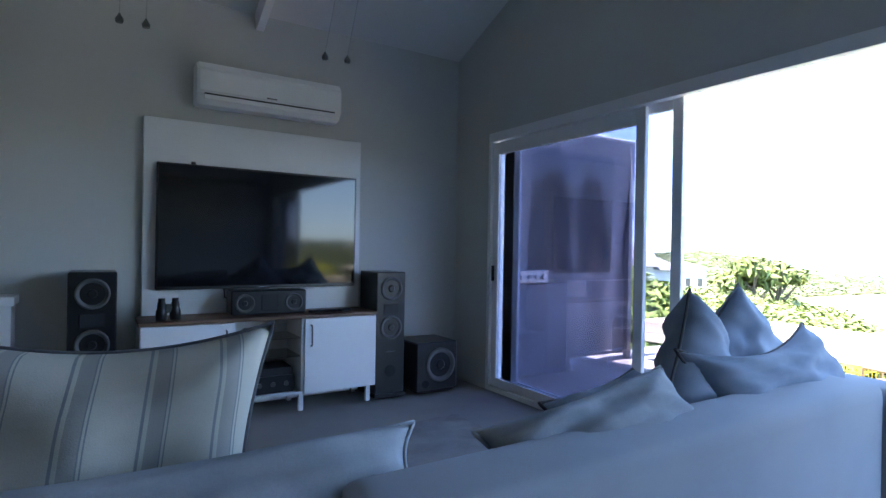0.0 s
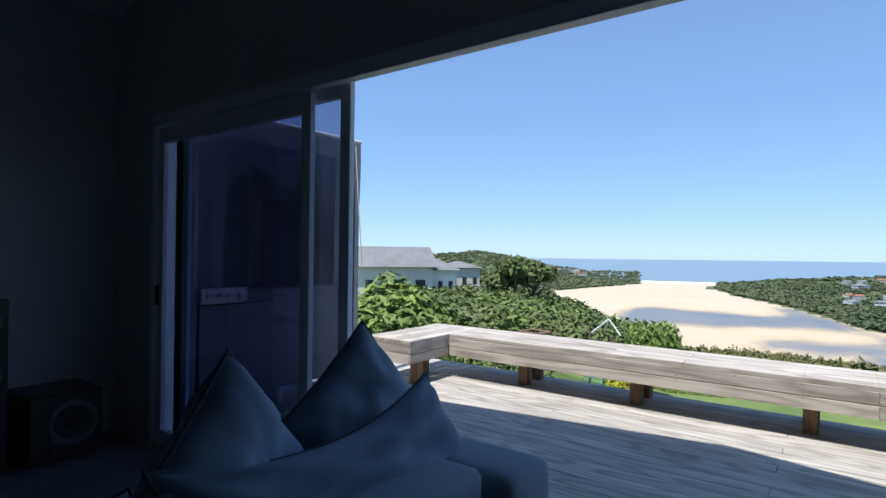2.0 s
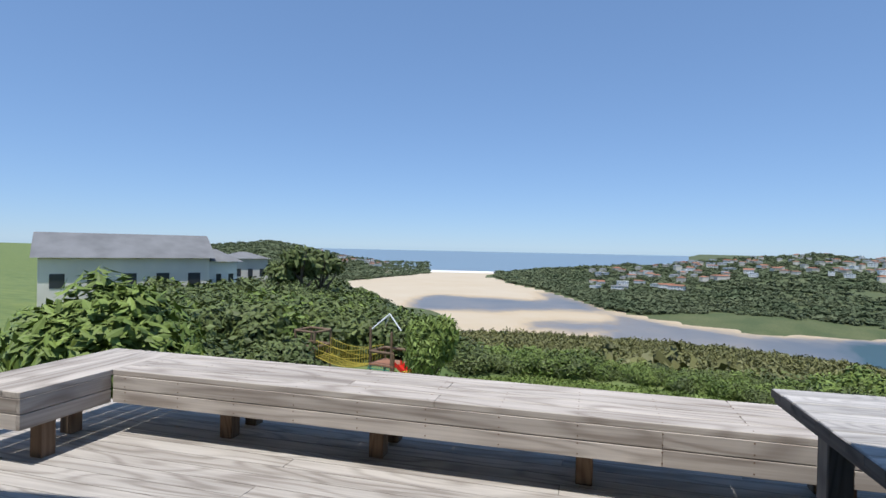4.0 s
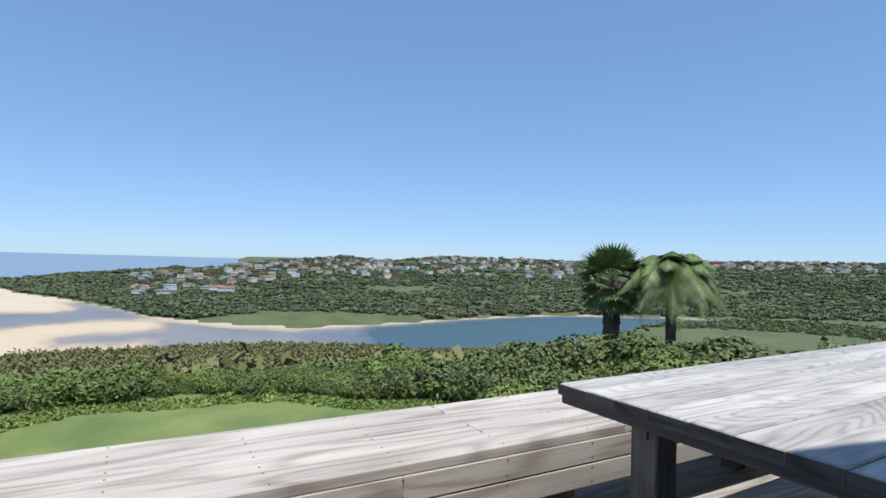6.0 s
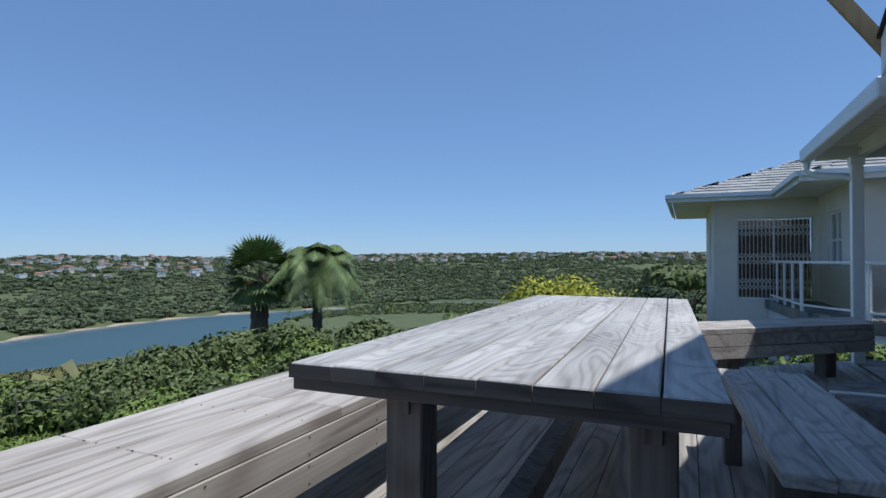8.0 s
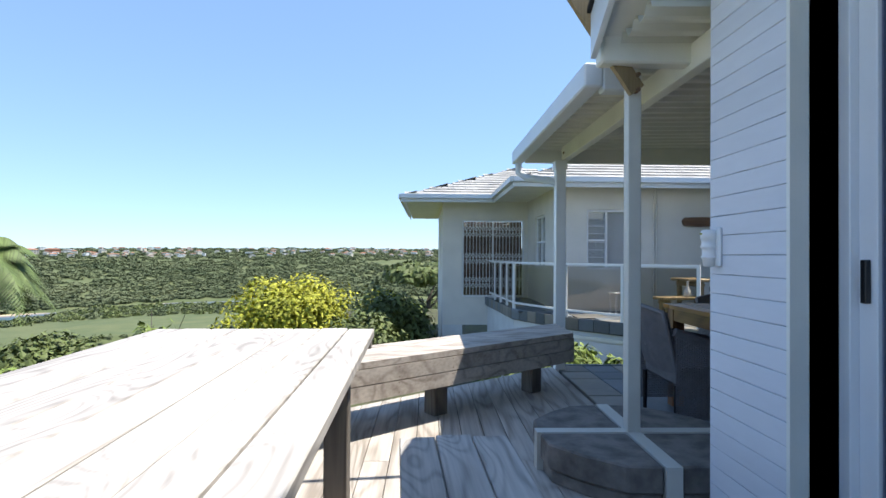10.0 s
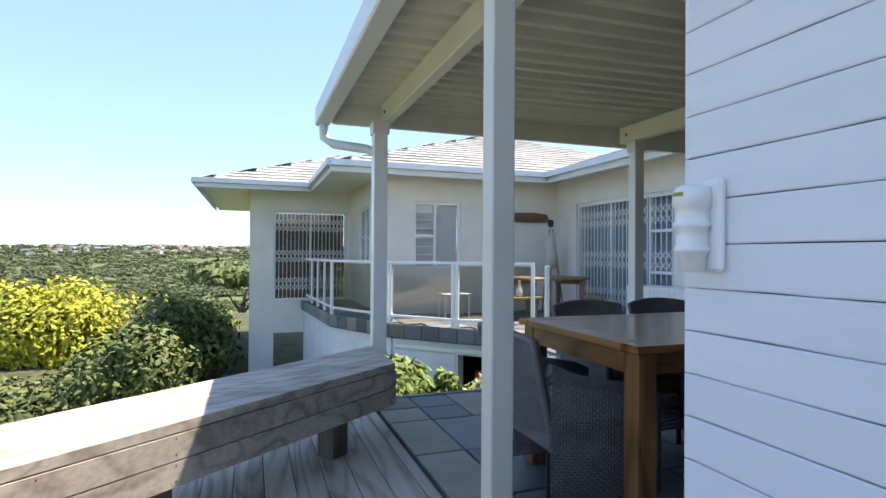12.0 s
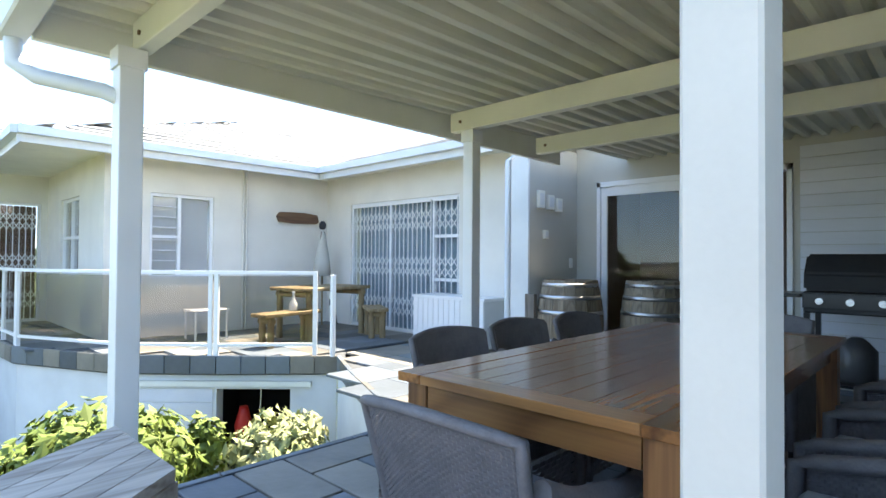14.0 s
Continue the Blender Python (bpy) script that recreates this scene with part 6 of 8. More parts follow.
gr = thing("grill_panel", (3.52, 4.02, 0), 0, "steel grill front with four white knobs on a dark stand", "grill")
boxpart("stand", (0, 0.0, 0), (0.78, 0.08, 0.92), M["blind"], gr, 0.004)
boxpart("panel", (0.0, -0.02, 0.93), (0.42, 0.06, 1.06), M["steel"], gr, 0.004)
for k in range(4):
    bm = bmesh.new()
    rod(bm, (0.07 + 0.095 * k, -0.045, 0.995), (0.07 + 0.095 * k, -0.02, 0.995), 0.024, n=14)
    part("knob", bm, M["white"], gr)

# ---- verandah furniture ----
tb = thing("dining_table", (0, 0, 0), 0, "glossy brown slatted teak dining table on the verandah", "dining table")
TAX0, TAX1, TAY0, TAY1, TAZ = 0.55, 2.78, -5.18, -4.20, 0.765
k = 8
for i in range(k):
    y0 = TAY0 + 0.11 + (TAY1 - TAY0 - 0.22) * i / k
    boxpart("slat", (TAX0 + 0.10, y0 + 0.0006, TAZ - 0.03), (TAX1 - 0.10, y0 + (TAY1 - TAY0 - 0.22) / k - 0.0006, TAZ), M["teak"], tb, 0.001)
for y0, y1 in ((TAY0, TAY0 + 0.108), (TAY1 - 0.108, TAY1)):
    for x0, x1 in ((TAX0, 1.2), (1.202, 2.0), (2.002, TAX1)):
        boxpart("edge_board", (x0, y0, TAZ - 0.03), (x1, y1, TAZ + 0.001), M["teak"], tb, 0.002)
for x0, x1 in ((TAX0, TAX0 + 0.098), (TAX1 - 0.098, TAX1)):
    boxpart("edge_board", (x0, TAY0 + 0.11, TAZ - 0.03), (x1, TAY1 - 0.11, TAZ + 0.001), M["teak_y"], tb, 0.002)
boxpart("apron", (TAX0 + 0.12, TAY0 + 0.05, TAZ - 0.12), (TAX1 - 0.12, TAY0 + 0.07, TAZ - 0.031), M["teak"], tb)
boxpart("apron", (TAX0 + 0.12, TAY1 - 0.07, TAZ - 0.12), (TAX1 - 0.12, TAY1 - 0.05, TAZ - 0.031), M["teak"], tb)
boxpart("apron", (TAX0 + 0.05, TAY0 + 0.12, TAZ - 0.12), (TAX0 + 0.07, TAY1 - 0.12, TAZ - 0.031), M["teak_y"], tb)
boxpart("apron", (TAX1 - 0.05, TAY0 + 0.12, TAZ - 0.12), (TAX1 - 0.03, TAY1 - 0.12, TAZ - 0.031), M["teak_y"], tb)
for x in (TAX0 + 0.07, TAX1 - 0.07):
    for y in (TAY0 + 0.07, TAY1 - 0.07):
        boxpart("leg", (x - 0.045, y - 0.045, 0), (x + 0.045, y + 0.045, TAZ - 0.031), M["teak_z"], tb, 0.003)


def weave(bm, f, nu, nv, bump=0.006):
    """A woven sheet: strands of small raised strips over the surface f(u, v) -> (point, normal)."""
    for j in range(nv):
        for i in range(nu):
            u0, u1 = i / nu, (i + 1) / nu
            v0, v1 = j / nv, (j + 0.86) / nv
            up = bump if (i + j) % 2 else 0.001
            p = [f(u0, v0), f(u1, v0), f(u1, v1), f(u0, v1)]
            mid0, mid1 = f((u0 + u1) / 2, v0), f((u0 + u1) / 2, v1)
            a = [bm.verts.new(q[0]) for q in p]
            m0, m1 = bm.verts.new(mid0[0] + mid0[1] * up), bm.verts.new(mid1[0] + mid1[1] * up)
            bm.faces.new((a[0], m0, m1, a[3])), bm.faces.new((m0, a[1], a[2], m1))


def wicker_chair():
    """Armchair of woven resin: faces +y, origin on the floor."""
    o = thing("wicker_chair", (0, 0, 0), 0, "grey-brown woven wicker armchair at the dining table", "chair", "chairs round the dining table")
    W, D = 0.27, 0.26

    def back(u, v):
        x = (u * 2 - 1) * (W - 0.03 + 0.02 * v)
        z = 0.38 + v * (0.39 + 0.025 * math.sin(u * math.pi))
        y = -D - 0.02 - 0.10 * v + 0.05 * ((u * 2 - 1) ** 2)
        return Vector((x, y, z)), Vector((0, -1, 0.15)).normalized()

    bm = bmesh.new()
    weave(bm, back, 44, 52, 0.005)
    b_ = part("backrest", bm, M["wicker"], o)
    bm = bmesh.new()
    pts_ = [back(i / 12, 1)[0] for i in range(13)]
    tube(bm, [back(0, 0)[0]] + [back(0, v / 6)[0] for v in range(1, 6)] + pts_ + [back(1, v / 6)[0] for v in range(5, -1, -1)], 0.016, 8)
    part("back_frame", bm, M["wicker_band"], o)
    bm = bmesh.new()
    n_ = 10
    lo = [back(i / n_, 0) for i in range(n_ + 1)]
    for i in range(n_):
        for j in range(8):
            q = []
            for a, b in ((i, j), (i + 1, j), (i + 1, j + 1), (i, j + 1)):
                p_ = back(a / n_, b / 8)[0] + Vector((0, 0.03, 0))
                q.append(bm.verts.new(p_))
            bm.faces.new(q)
    part("back_lining", bm, M["wicker_band"], o)
    for s in (-1, 1):
        def side(u, v, s=s):
            top = 0.62 - 0.10 * u + 0.12 * max(0, 0.25 - u)
            return Vector((s * (W + 0.015), -D + u * 2 * D, 0.10 + v * (top - 0.10))), Vector((s, 0, 0))
        bm = bmesh.new()
        weave(bm, side, 34, 40, 0.005)
        part("side_panel", bm, M["wicker"], o)
        bm = bmesh.new()
        tube(bm, [side(i / 10, 1)[0] + Vector((-s * 0.02, 0, 0)) for i in range(11)] + [Vector((s * (W - 0.01), D + 0.01, 0.10))], 0.028, 8)
        part("armrest", bm, M["wicker_band"], o)
    bm = bmesh.new()
    box(bm, (-W + 0.01, -D + 0.02, 0.30), (W - 0.01, D, 0.41), 0.02)
    part("seat", bm, M["wicker_band"], o)
    boxpart("cushion", (-W + 0.04, -D + 0.05, 0.411), (W - 0.04, D - 0.02, 0.46), M["fabric_c"], o, 0.02)
    bm = bmesh.new()
    weave(bm, lambda u, v: (Vector(((u * 2 - 1) * W, D + 0.005, 0.10 + 0.2 * v)), Vector((0, 1, 0))), 18, 9)
    part("front_panel", bm, M["wicker"], o)
    for x in (-W + 0.02, W - 0.02):
        for y in (-D + 0.02, D - 0.02):
            bm = bmesh.new()
            rod(bm, (x, y, 0), (x, y, 0.31), 0.014, 0.018, 8)
            part("leg", bm, M["black"], o)
    return o


wc0 = wicker_chair()
spots = [(2.78, -4.68, 90), (2.02, -5.32, 0), (1.40, -5.34, 0), (0.80, -5.30, 0), (2.28, -3.88, 180), (1.55, -3.90, 180), (0.85, -3.88, 180), (0.22, -4.72, -90)]
wc0.matrix_basis = pose(spots[0][0], spots[0][1], 0, 0, 0, spots[0][2])
for x, y, a in spots[1:]:
    copy_thing(wc0, pose(x, y, 0, 0, 0, a))

# covered grill
bq = thing("barbecue", (-1.5, -4.30, 0), -90, "black gas barbecue with closed hood and chrome knobs by the wall", "barbecue")
bm = bmesh.new()
gable(bm, -0.42, 0.42, [(-0.27, 0.92), (-0.24, 1.10), (-0.10, 1.22), (0.12, 1.22), (0.26, 1.06), (0.27, 0.92)])
bmesh.ops.bevel(bm, geom=bm.edges[:], offset=0.02, segments=2, affect="EDGES")
part("hood", bm, M["blackmatt"], bq)
boxpart("firebox", (-0.42, -0.27, 0.74), (0.42, 0.27, 0.915), M["black"], bq, 0.01)
boxpart("control_panel", (-0.42, 0.272, 0.78), (0.42, 0.30, 0.90), M["black"], bq, 0.004)
for k in range(4):
    bm = bmesh.new()
    rod(bm, (-0.3 + 0.2 * k, 0.30, 0.84), (-0.3 + 0.2 * k, 0.34, 0.84), 0.028, n=16)
    part("knob", bm, M["chrome"], bq)
for s in (-1, 1):
    boxpart("side_shelf", (s * 0.44, -0.22, 0.86), (s * 0.72, 0.26, 0.89), M["black"], bq, 0.006)
    for y in (-0.24, 0.24):
        boxpart("leg", (s * 0.40 - 0.02, y - 0.02, 0.0), (s * 0.40 + 0.02, y + 0.02, 0.74), M["black"], bq)
boxpart("lower_shelf", (-0.42, -0.25, 0.16), (0.42, 0.25, 0.18), M["black"], bq)
bm = bmesh.new()
lathe(bm, [(0.12, 0.0), (0.14, 0.03), (0.14, 0.26), (0.08, 0.33), (0.04, 0.36)], 16, (0.1, 0, 0.18))
part("gas_bottle", bm, M["cone"], bq)


def wine_barrel(x, y, lab):
    o = thing("wine_barrel", (x, y, 0), 0, lab, "barrel", "wine barrels")
    R = lambda z: 0.29 + 0.065 * math.sin(math.pi * z / 0.94)
    for k in range(18):
        a0, a1 = 2 * math.pi * k / 18 + 0.006, 2 * math.pi * (k + 1) / 18 - 0.006
        bm = bmesh.new()
        prev = None
        for i in range(9):
            z = 0.94 * i / 8
            row = [bm.verts.new((r_ * math.cos(a), r_ * math.sin(a), z)) for r_, a in ((R(z), a0), (R(z), a1), (R(z) - 0.025, a1), (R(z) - 0.025, a0))]
            if prev:
                for q in range(4):
                    bm.faces.new((prev[q], prev[(q + 1) % 4], row[(q + 1) % 4], row[q]))
            prev = row
        part("stave", bm, M["barrel"], o)
    for z in (0.03, 0.14, 0.30, 0.60, 0.76, 0.89):
        bm = bmesh.new()
        lathe(bm, [(R(z) + 0.003, z - 0.02), (R(z + 0.02) + 0.003, z + 0.02)], 32)
        part("hoop", bm, M["steel"], o)
    bm = bmesh.new()
    rod(bm, (0, 0, 0.88), (0, 0, 0.90), 0.275, n=24)
    part("lid", bm, M["barrel"], o)
    return o


wine_barrel(-1.22, -6.88, "old oak wine barrel with steel hoops beside the dark side wall")
wine_barrel(-1.72, -6.15, "old oak wine barrel with steel hoops beside the dining door")

for x, y, z, w_, h_ in ((-1.22, -7.279, 1.85, 0.13, 0.20), (-1.42, -7.279, 1.83, 0.13, 0.17), (-1.60, -7.279, 1.81, 0.12, 0.16), (-1.32, -7.279, 1.45, 0.08, 0.1)):
    o = thing("meter_box", (x, y, z), 0, "small pale switch box on the side wall", "switch box", "switch boxes")
    boxpart("case", (-w_ / 2, 0, -h_ / 2), (w_ / 2, 0.035, h_ / 2), M["paint"], o, 0.004)
    boxpart("cover", (-w_ / 3, 0.035, -h_ / 3), (w_ / 3, 0.039, h_ / 3), M["wall_white"], o)
o = thing("light_switch", (-1.9, -7.279, 1.12), 0, "white light switch on the side wall", "switch")
boxpart("plate", (-0.035, 0, -0.06), (0.035, 0.01, 0.06), M["white"], o, 0.002)

# ---- things on the wing's terrace ----
bat = thing("carved_plank", (-1.12, WWY + 0.012, 1.86), 0, "dark brown weathered plank hung on the wing wall", "wall decoration")
bm = bmesh.new()
P_ = [(-0.42, -0.05), (-0.36, -0.09), (0.1, -0.10), (0.38, -0.08), (0.42, 0.02), (0.36, 0.09), (-0.1, 0.10), (-0.38, 0.07)]
a = [bm.verts.new((x, 0.0, z)) for x, z in P_]
b = [bm.verts.new((x, 0.04, z)) for x, z in P_]
bm.faces.new(a), bm.faces.new(b[::-1])
for i in range(len(P_)):
    bm.faces.new((a[i], a[(i + 1) % len(P_)], b[(i + 1) % len(P_)], b[i]))
part("board", bm, M["cabtop"], bat)
fu = thing("folded_umbrella", (-1.35, -11.85, 0), 0, "folded cream garden umbrella on a tripod stand in the corner", "umbrella")
bm = bmesh.new()
lathe(bm, [(0.16, 0.85), (0.13, 1.1), (0.09, 1.35), (0.05, 1.55), (0.02, 1.65)], 12)
part("canopy", bm, M["wall_out"], fu)
bm = bmesh.new()
rod(bm, (0, 0, 0.0), (0, 0, 1.78), 0.018, n=8)
part("pole", bm, M["pole"], fu)
for a_ in (0.4, 2.5, 4.6):
    bm = bmesh.new()
    rod(bm, (0.03 * math.cos(a_), 0.03 * math.sin(a_), 1.62), (0.26 * math.cos(a_), 0.26 * math.sin(a_), 0.01), 0.014, n=8)
    part("leg", bm, M["oldpost"], fu)
bm = bmesh.new()
lathe(bm, [(0.04, 1.66), (0.06, 1.70), (0.06, 1.76), (0.03, 1.8)], 10)
part("top_block", bm, M["blackmatt"], fu)


def log_table(name, at, turn, L_, W_, H_, lab, cat):
    o = thing(name, at, turn, lab, cat, "log furniture")
    for k in range(3):
        boxpart("plank", (-L_ / 2, -W_ / 2 + k * W_ / 3 + 0.003, H_ - 0.05), (L_ / 2, -W_ / 2 + (k + 1) * W_ / 3 - 0.003, H_), M["pole"], o, 0.01)
    for x in (-L_ / 2 + 0.14, L_ / 2 - 0.14):
        for y in (-W_ / 2 + 0.07, W_ / 2 - 0.07):
            bm = bmesh.new()
            rod(bm, (x, y, 0), (x, y, H_ - 0.05), 0.045, n=12)
            part("leg", bm, M["pole"], o)
        bm = bmesh.new()
        rod(bm, (x, -W_ / 2 + 0.02, H_ - 0.10), (x, W_ / 2 - 0.02, H_ - 0.10), 0.04, n=10)
        part("bearer", bm, M["pole"], o)
    return o


log_table("log_table", (-0.62, -10.75, 0), 10, 1.35, 0.75, 0.74, "rustic brown log table on the terrace", "table")
log_table("log_bench", (0.18, -10.35, 0), 12, 1.0, 0.3, 0.44, "rustic log bench beside the log table", "bench")
log_table("log_bench", (-1.15, -10.15, 0), 60, 0.7, 0.3, 0.44, "short rustic log bench by the gated door", "bench")
o = thing("glass_bottle", (0.10, -10.35, 0.441), 0, "white glass bottle standing on the log bench", "bottle")
bm = bmesh.new()
lathe(bm, [(0.05, 0), (0.06, 0.02), (0.055, 0.1), (0.02, 0.15), (0.018, 0.24), (0.025, 0.26)], 14)
part("body", bm, M["white"], o)
o = thing("side_table", (0.75, -11.6, 0), 0, "small white wire table on the terrace", "table")
boxpart("top", (-0.25, -0.2, 0.40), (0.25, 0.2, 0.42), M["white"], o, 0.003)
for x in (-0.22, 0.22):
    for y in (-0.17, 0.17):
        boxpart("leg", (x - 0.012, y - 0.012, 0), (x + 0.012, y + 0.012, 0.40), M["white"], o)
bx = thing("storage_bench", (-1.48, -8.75, 0), 0, "white slatted storage box along the wing wall", "storage box")
boxpart("lid", (-0.26, -0.66, 0.62), (0.26, 0.66, 0.66), M["white"], bx, 0.004)
for k in range(13):
    boxpart("slat", (0.235, -0.64 + k * 0.0985, 0.03), (0.25, -0.64 + k * 0.0985 + 0.09, 0.62), M["white"], bx)
boxpart("body", (-0.25, -0.64, 0.02), (0.235, 0.64, 0.62), M["wall_white"], bx)
o = thing("leaning_board", (-0.93, -7.2, 0), 0, "grey board standing by the end of the side wall", "board")
boxpart("panel", (-0.04, -0.06, 0), (0.02, 0.06, 0.78), M["oldpost"], o, 0.003)

# dining room seen through the open door
ch = thing("chandelier", (-4.0, -6.1, 1.95), 0, "brass chandelier with small lit bulbs in the dark dining room", "chandelier")
bulb = bpy.data.materials.new("bulb")
bulb.use_nodes = True
bulb.node_tree.nodes["Principled BSDF"].inputs["Emission Color"].default_value = (1, 0.8, 0.55, 1)
bulb.node_tree.nodes["Principled BSDF"].inputs["Emission Strength"].default_value = 6
bm = bmesh.new()
rod(bm, (0, 0, -0.1), (0, 0, 0.75), 0.012, n=8)
part("stem", bm, M["pole"], ch)
for k in range(7):
    a_ = 2 * math.pi * k / 7
    c_, s_ = math.cos(a_), math.sin(a_)
    bm = bmesh.new()
    tube(bm, [(0, 0, -0.05), (0.18 * c_, 0.18 * s_, -0.12), (0.34 * c_, 0.34 * s_, -0.05), (0.36 * c_, 0.36 * s_, 0.03)], 0.010, 6)
    arm_ = part("arm", bm, M["pole"], ch)
    bm = bmesh.new()
    lathe(bm, [(0.008, 0.03), (0.018, 0.055), (0.014, 0.08), (0.004, 0.10)], 8, (0.36 * c_, 0.36 * s_, 0))
    part("bulb", bm, bulb, arm_, "lit candle bulb")
o = thing("side_cabinet", (-3.6, -5.0, 0), 0, "pale wooden cabinet in the dining room", "cabinet")
boxpart("body", (-0.2, -0.25, 0.05), (0.2, 0.25, 0.75), M["pole"], o, 0.004)
boxpart("top", (-0.22, -0.27, 0.75), (0.22, 0.27, 0.78), M["pole"], o, 0.004)

# ---- planting ----
def leaf_mesh(name, rng, n, rx, ry, rz, size, m, lobes=7, droop=0.0, long_=1.6, tri=False):
    """An uneven crown of n small leaves: clumps of leaves round several lobes, with gaps between."""
    cen = rng.normal(0, 1, (lobes, 3))
    cen /= np.linalg.norm(cen, axis=1)[:, None]
    cen[:, 2] = np.abs(cen[:, 2]) * 0.9 - 0.25
    cen *= rng.uniform(0.35, 0.72, (lobes, 1))
    lr = rng.uniform(0.30, 0.55, lobes)
    k = rng.integers(0, lobes, n)
    d = rng.normal(0, 1, (n, 3))
    d /= np.linalg.norm(d, axis=1)[:, None]
    rad = lr[k] * rng.uniform(0.72, 1.06, n)
    p = cen[k] + d * rad[:, None]
    nrm = d + rng.normal(0, 0.45, (n, 3)) + np.array([0, 0, 0.35])
    nrm /= np.linalg.norm(nrm, axis=1)[:, None]
    t = np.cross(nrm, rng.normal(0, 1, (n, 3)))
    t /= np.linalg.norm(t, axis=1)[:, None]
    t[:, 2] -= droop
    b = np.cross(nrm, t)
    s = size * rng.uniform(0.6, 1.3, n)[:, None]
    p = p * np.array([rx, ry, rz])
    v = np.stack([p - t * s * long_ / 2, p + b * s * 0.5 - nrm * s * 0.12, p + t * s * long_ / 2, p - b * s * 0.5 - nrm * s * 0.12], 1).reshape(-1, 3)
    f = np.arange(n * 4).reshape(-1, 4)
    if tri:
        v = np.stack([p - t * s * long_ / 2 - b * s * 0.35, p - t * s * long_ / 2 + b * s * 0.35, p + t * s * long_ / 2], 1).reshape(-1, 3)
        f = np.arange(n * 3).reshape(-1, 3)
    me = bpy.data.meshes.new(name)
    me.from_pydata(v.tolist(), [], f.tolist())
    me.materials.append(m)
    return me


RNG = np.random.default_rng(3)


def trunk_mesh(name, h, r, rng, limbs=5, spread=0.6, m="bark"):
    bm = bmesh.new()
    pts = [Vector((0, 0, 0))]
    for i in range(1, 5):
        pts.append(Vector((rng.uniform(-1, 1) * 0.05 * h, rng.uniform(-1, 1) * 0.05 * h, h * 0.6 * i / 4)))
    for i in range(4):
        rod(bm, pts[i], pts[i + 1], r * (1 - 0.15 * i), r * (1 - 0.15 * (i + 1)), 8)
    for k in range(limbs):
        a = 2 * math.pi * k / limbs + rng.uniform(0, 1)
        s = pts[2 + k % 3]
        e = s + Vector((math.cos(a) * spread * h * 0.5, math.sin(a) * spread * h * 0.5, h * rng.uniform(0.25, 0.5)))
        mid = s.lerp(e, 0.5) + Vector((0, 0, -0.03 * h))
        rod(bm, s, mid, r * 0.5, r * 0.35, 6), rod(bm, mid, e, r * 0.35, r * 0.12, 6)
    return mesh_of(name, bm, M[m])


def tree(name, at, h, crown, cz, lab, cat, limbs=6, tr=0.1, turn=0.0, group=""):
    o = thing(name, at, turn, lab, cat, group)
    if h > 0:
        ob = new("trunk", trunk_mesh("trunk", h, tr, RNG, limbs))
        ob.parent = o
    instance("crown", crown, o, (0, 0, cz))
    return o


# near and named plants
tree("broadleaf_tree", (10.5, 7.9, -3.5), 2.8, leaf_mesh("crown", RNG, 9000, 1.55, 1.55, 1.7, 0.12, M["leaf_light"], 16, long_=2.4), 3.0, "round light-green broadleaf tree close beyond the deck", "tree")
tree("feathery_tree", (19.6, 5.0, -3.6), 1.9, leaf_mesh("crown", RNG, 7500, 1.15, 1.15, 1.35, 0.065, M["leaf_light"], 12, droop=0.6, long_=3.0), 1.75, "small feathery yellow-green tree beside the red slide", "tree", 8, 0.14)
o = tree("round_shrub", (18.8, -16.7, -5.2), 1.8, leaf_mesh("crown", RNG, 6000, 2.2, 2.2, 1.9, 0.14, M["leaf"], 14), 2.3, "round bushy green tree under the palms", "tree", 6, 0.12)
o = tree("golden_conifer", (9.2, -19.8, -3.0), 1.4, leaf_mesh("crown", RNG, 15000, 2.2, 2.0, 2.25, 0.085, M["leaf_yellow"], 20, long_=2.0), 1.75, "bright golden-yellow feathery conifer", "tree", 6, 0.1)
tree("leafy_tree", (5.75, -16.2, -3.3), 2.4, leaf_mesh("crown", RNG, 5200, 1.3, 1.3, 1.5, 0.085, M["leaf"], 16, long_=1.8), 2.5, "dark green leafy tree beside the wing wall", "tree", 8, 0.07)
tree("leafy_tree", (6.7, -15.4, -3.3), 1.6, leaf_mesh("crown", RNG, 4500, 1.2, 1.2, 1.2, 0.08, M["leaf_light"], 14, long_=1.8), 1.7, "low mid-green leafy tree near the golden conifer", "tree", 7, 0.06)
tree("leafy_tree", (8.9, -14.0, -3.2), 1.0, leaf_mesh("crown", RNG, 4500, 1.5, 1.3, 0.9, 0.08, M["leaf"], 14, long_=1.8), 1.2, "spreading dark green shrubby tree below the deck", "tree", 6, 0.05)
tree("golden_conifer", (6.0, -20.5, -2.7), 1.4, leaf_mesh("crown", RNG, 3500, 1.1, 1.1, 1.5, 0.10, M["leaf_yellow"], 10, long_=2.0), 1.3, "small golden-yellow conifer by the wing wall", "tree", 5, 0.08)
tree("dark_tree", (4.6, -34.0, -3.6), 3.2, leaf_mesh("crown", RNG, 4200, 3.2, 3.2, 1.1, 0.26, M["leaf"], 12), 3.6, "flat-topped dark green tree behind the wing", "tree", 8, 0.16)
tree("slim_tree", (9.9, -11.7, -3.3), 3.0, leaf_mesh("crown", RNG, 1300, 0.55, 0.55, 1.25, 0.08, M["leaf_light"], 12, droop=0.3, long_=2.4), 2.2, "slender pale green sapling", "tree", 7, 0.04)
tree("round_bush", (7.4, -14.5, -3.2), 0.9, leaf_mesh("crown", RNG, 7000, 1.7, 1.4, 1.1, 0.10, M["leaf"], 14), 1.25, "dense dark green rounded bush in the garden", "bush", 5, 0.06)
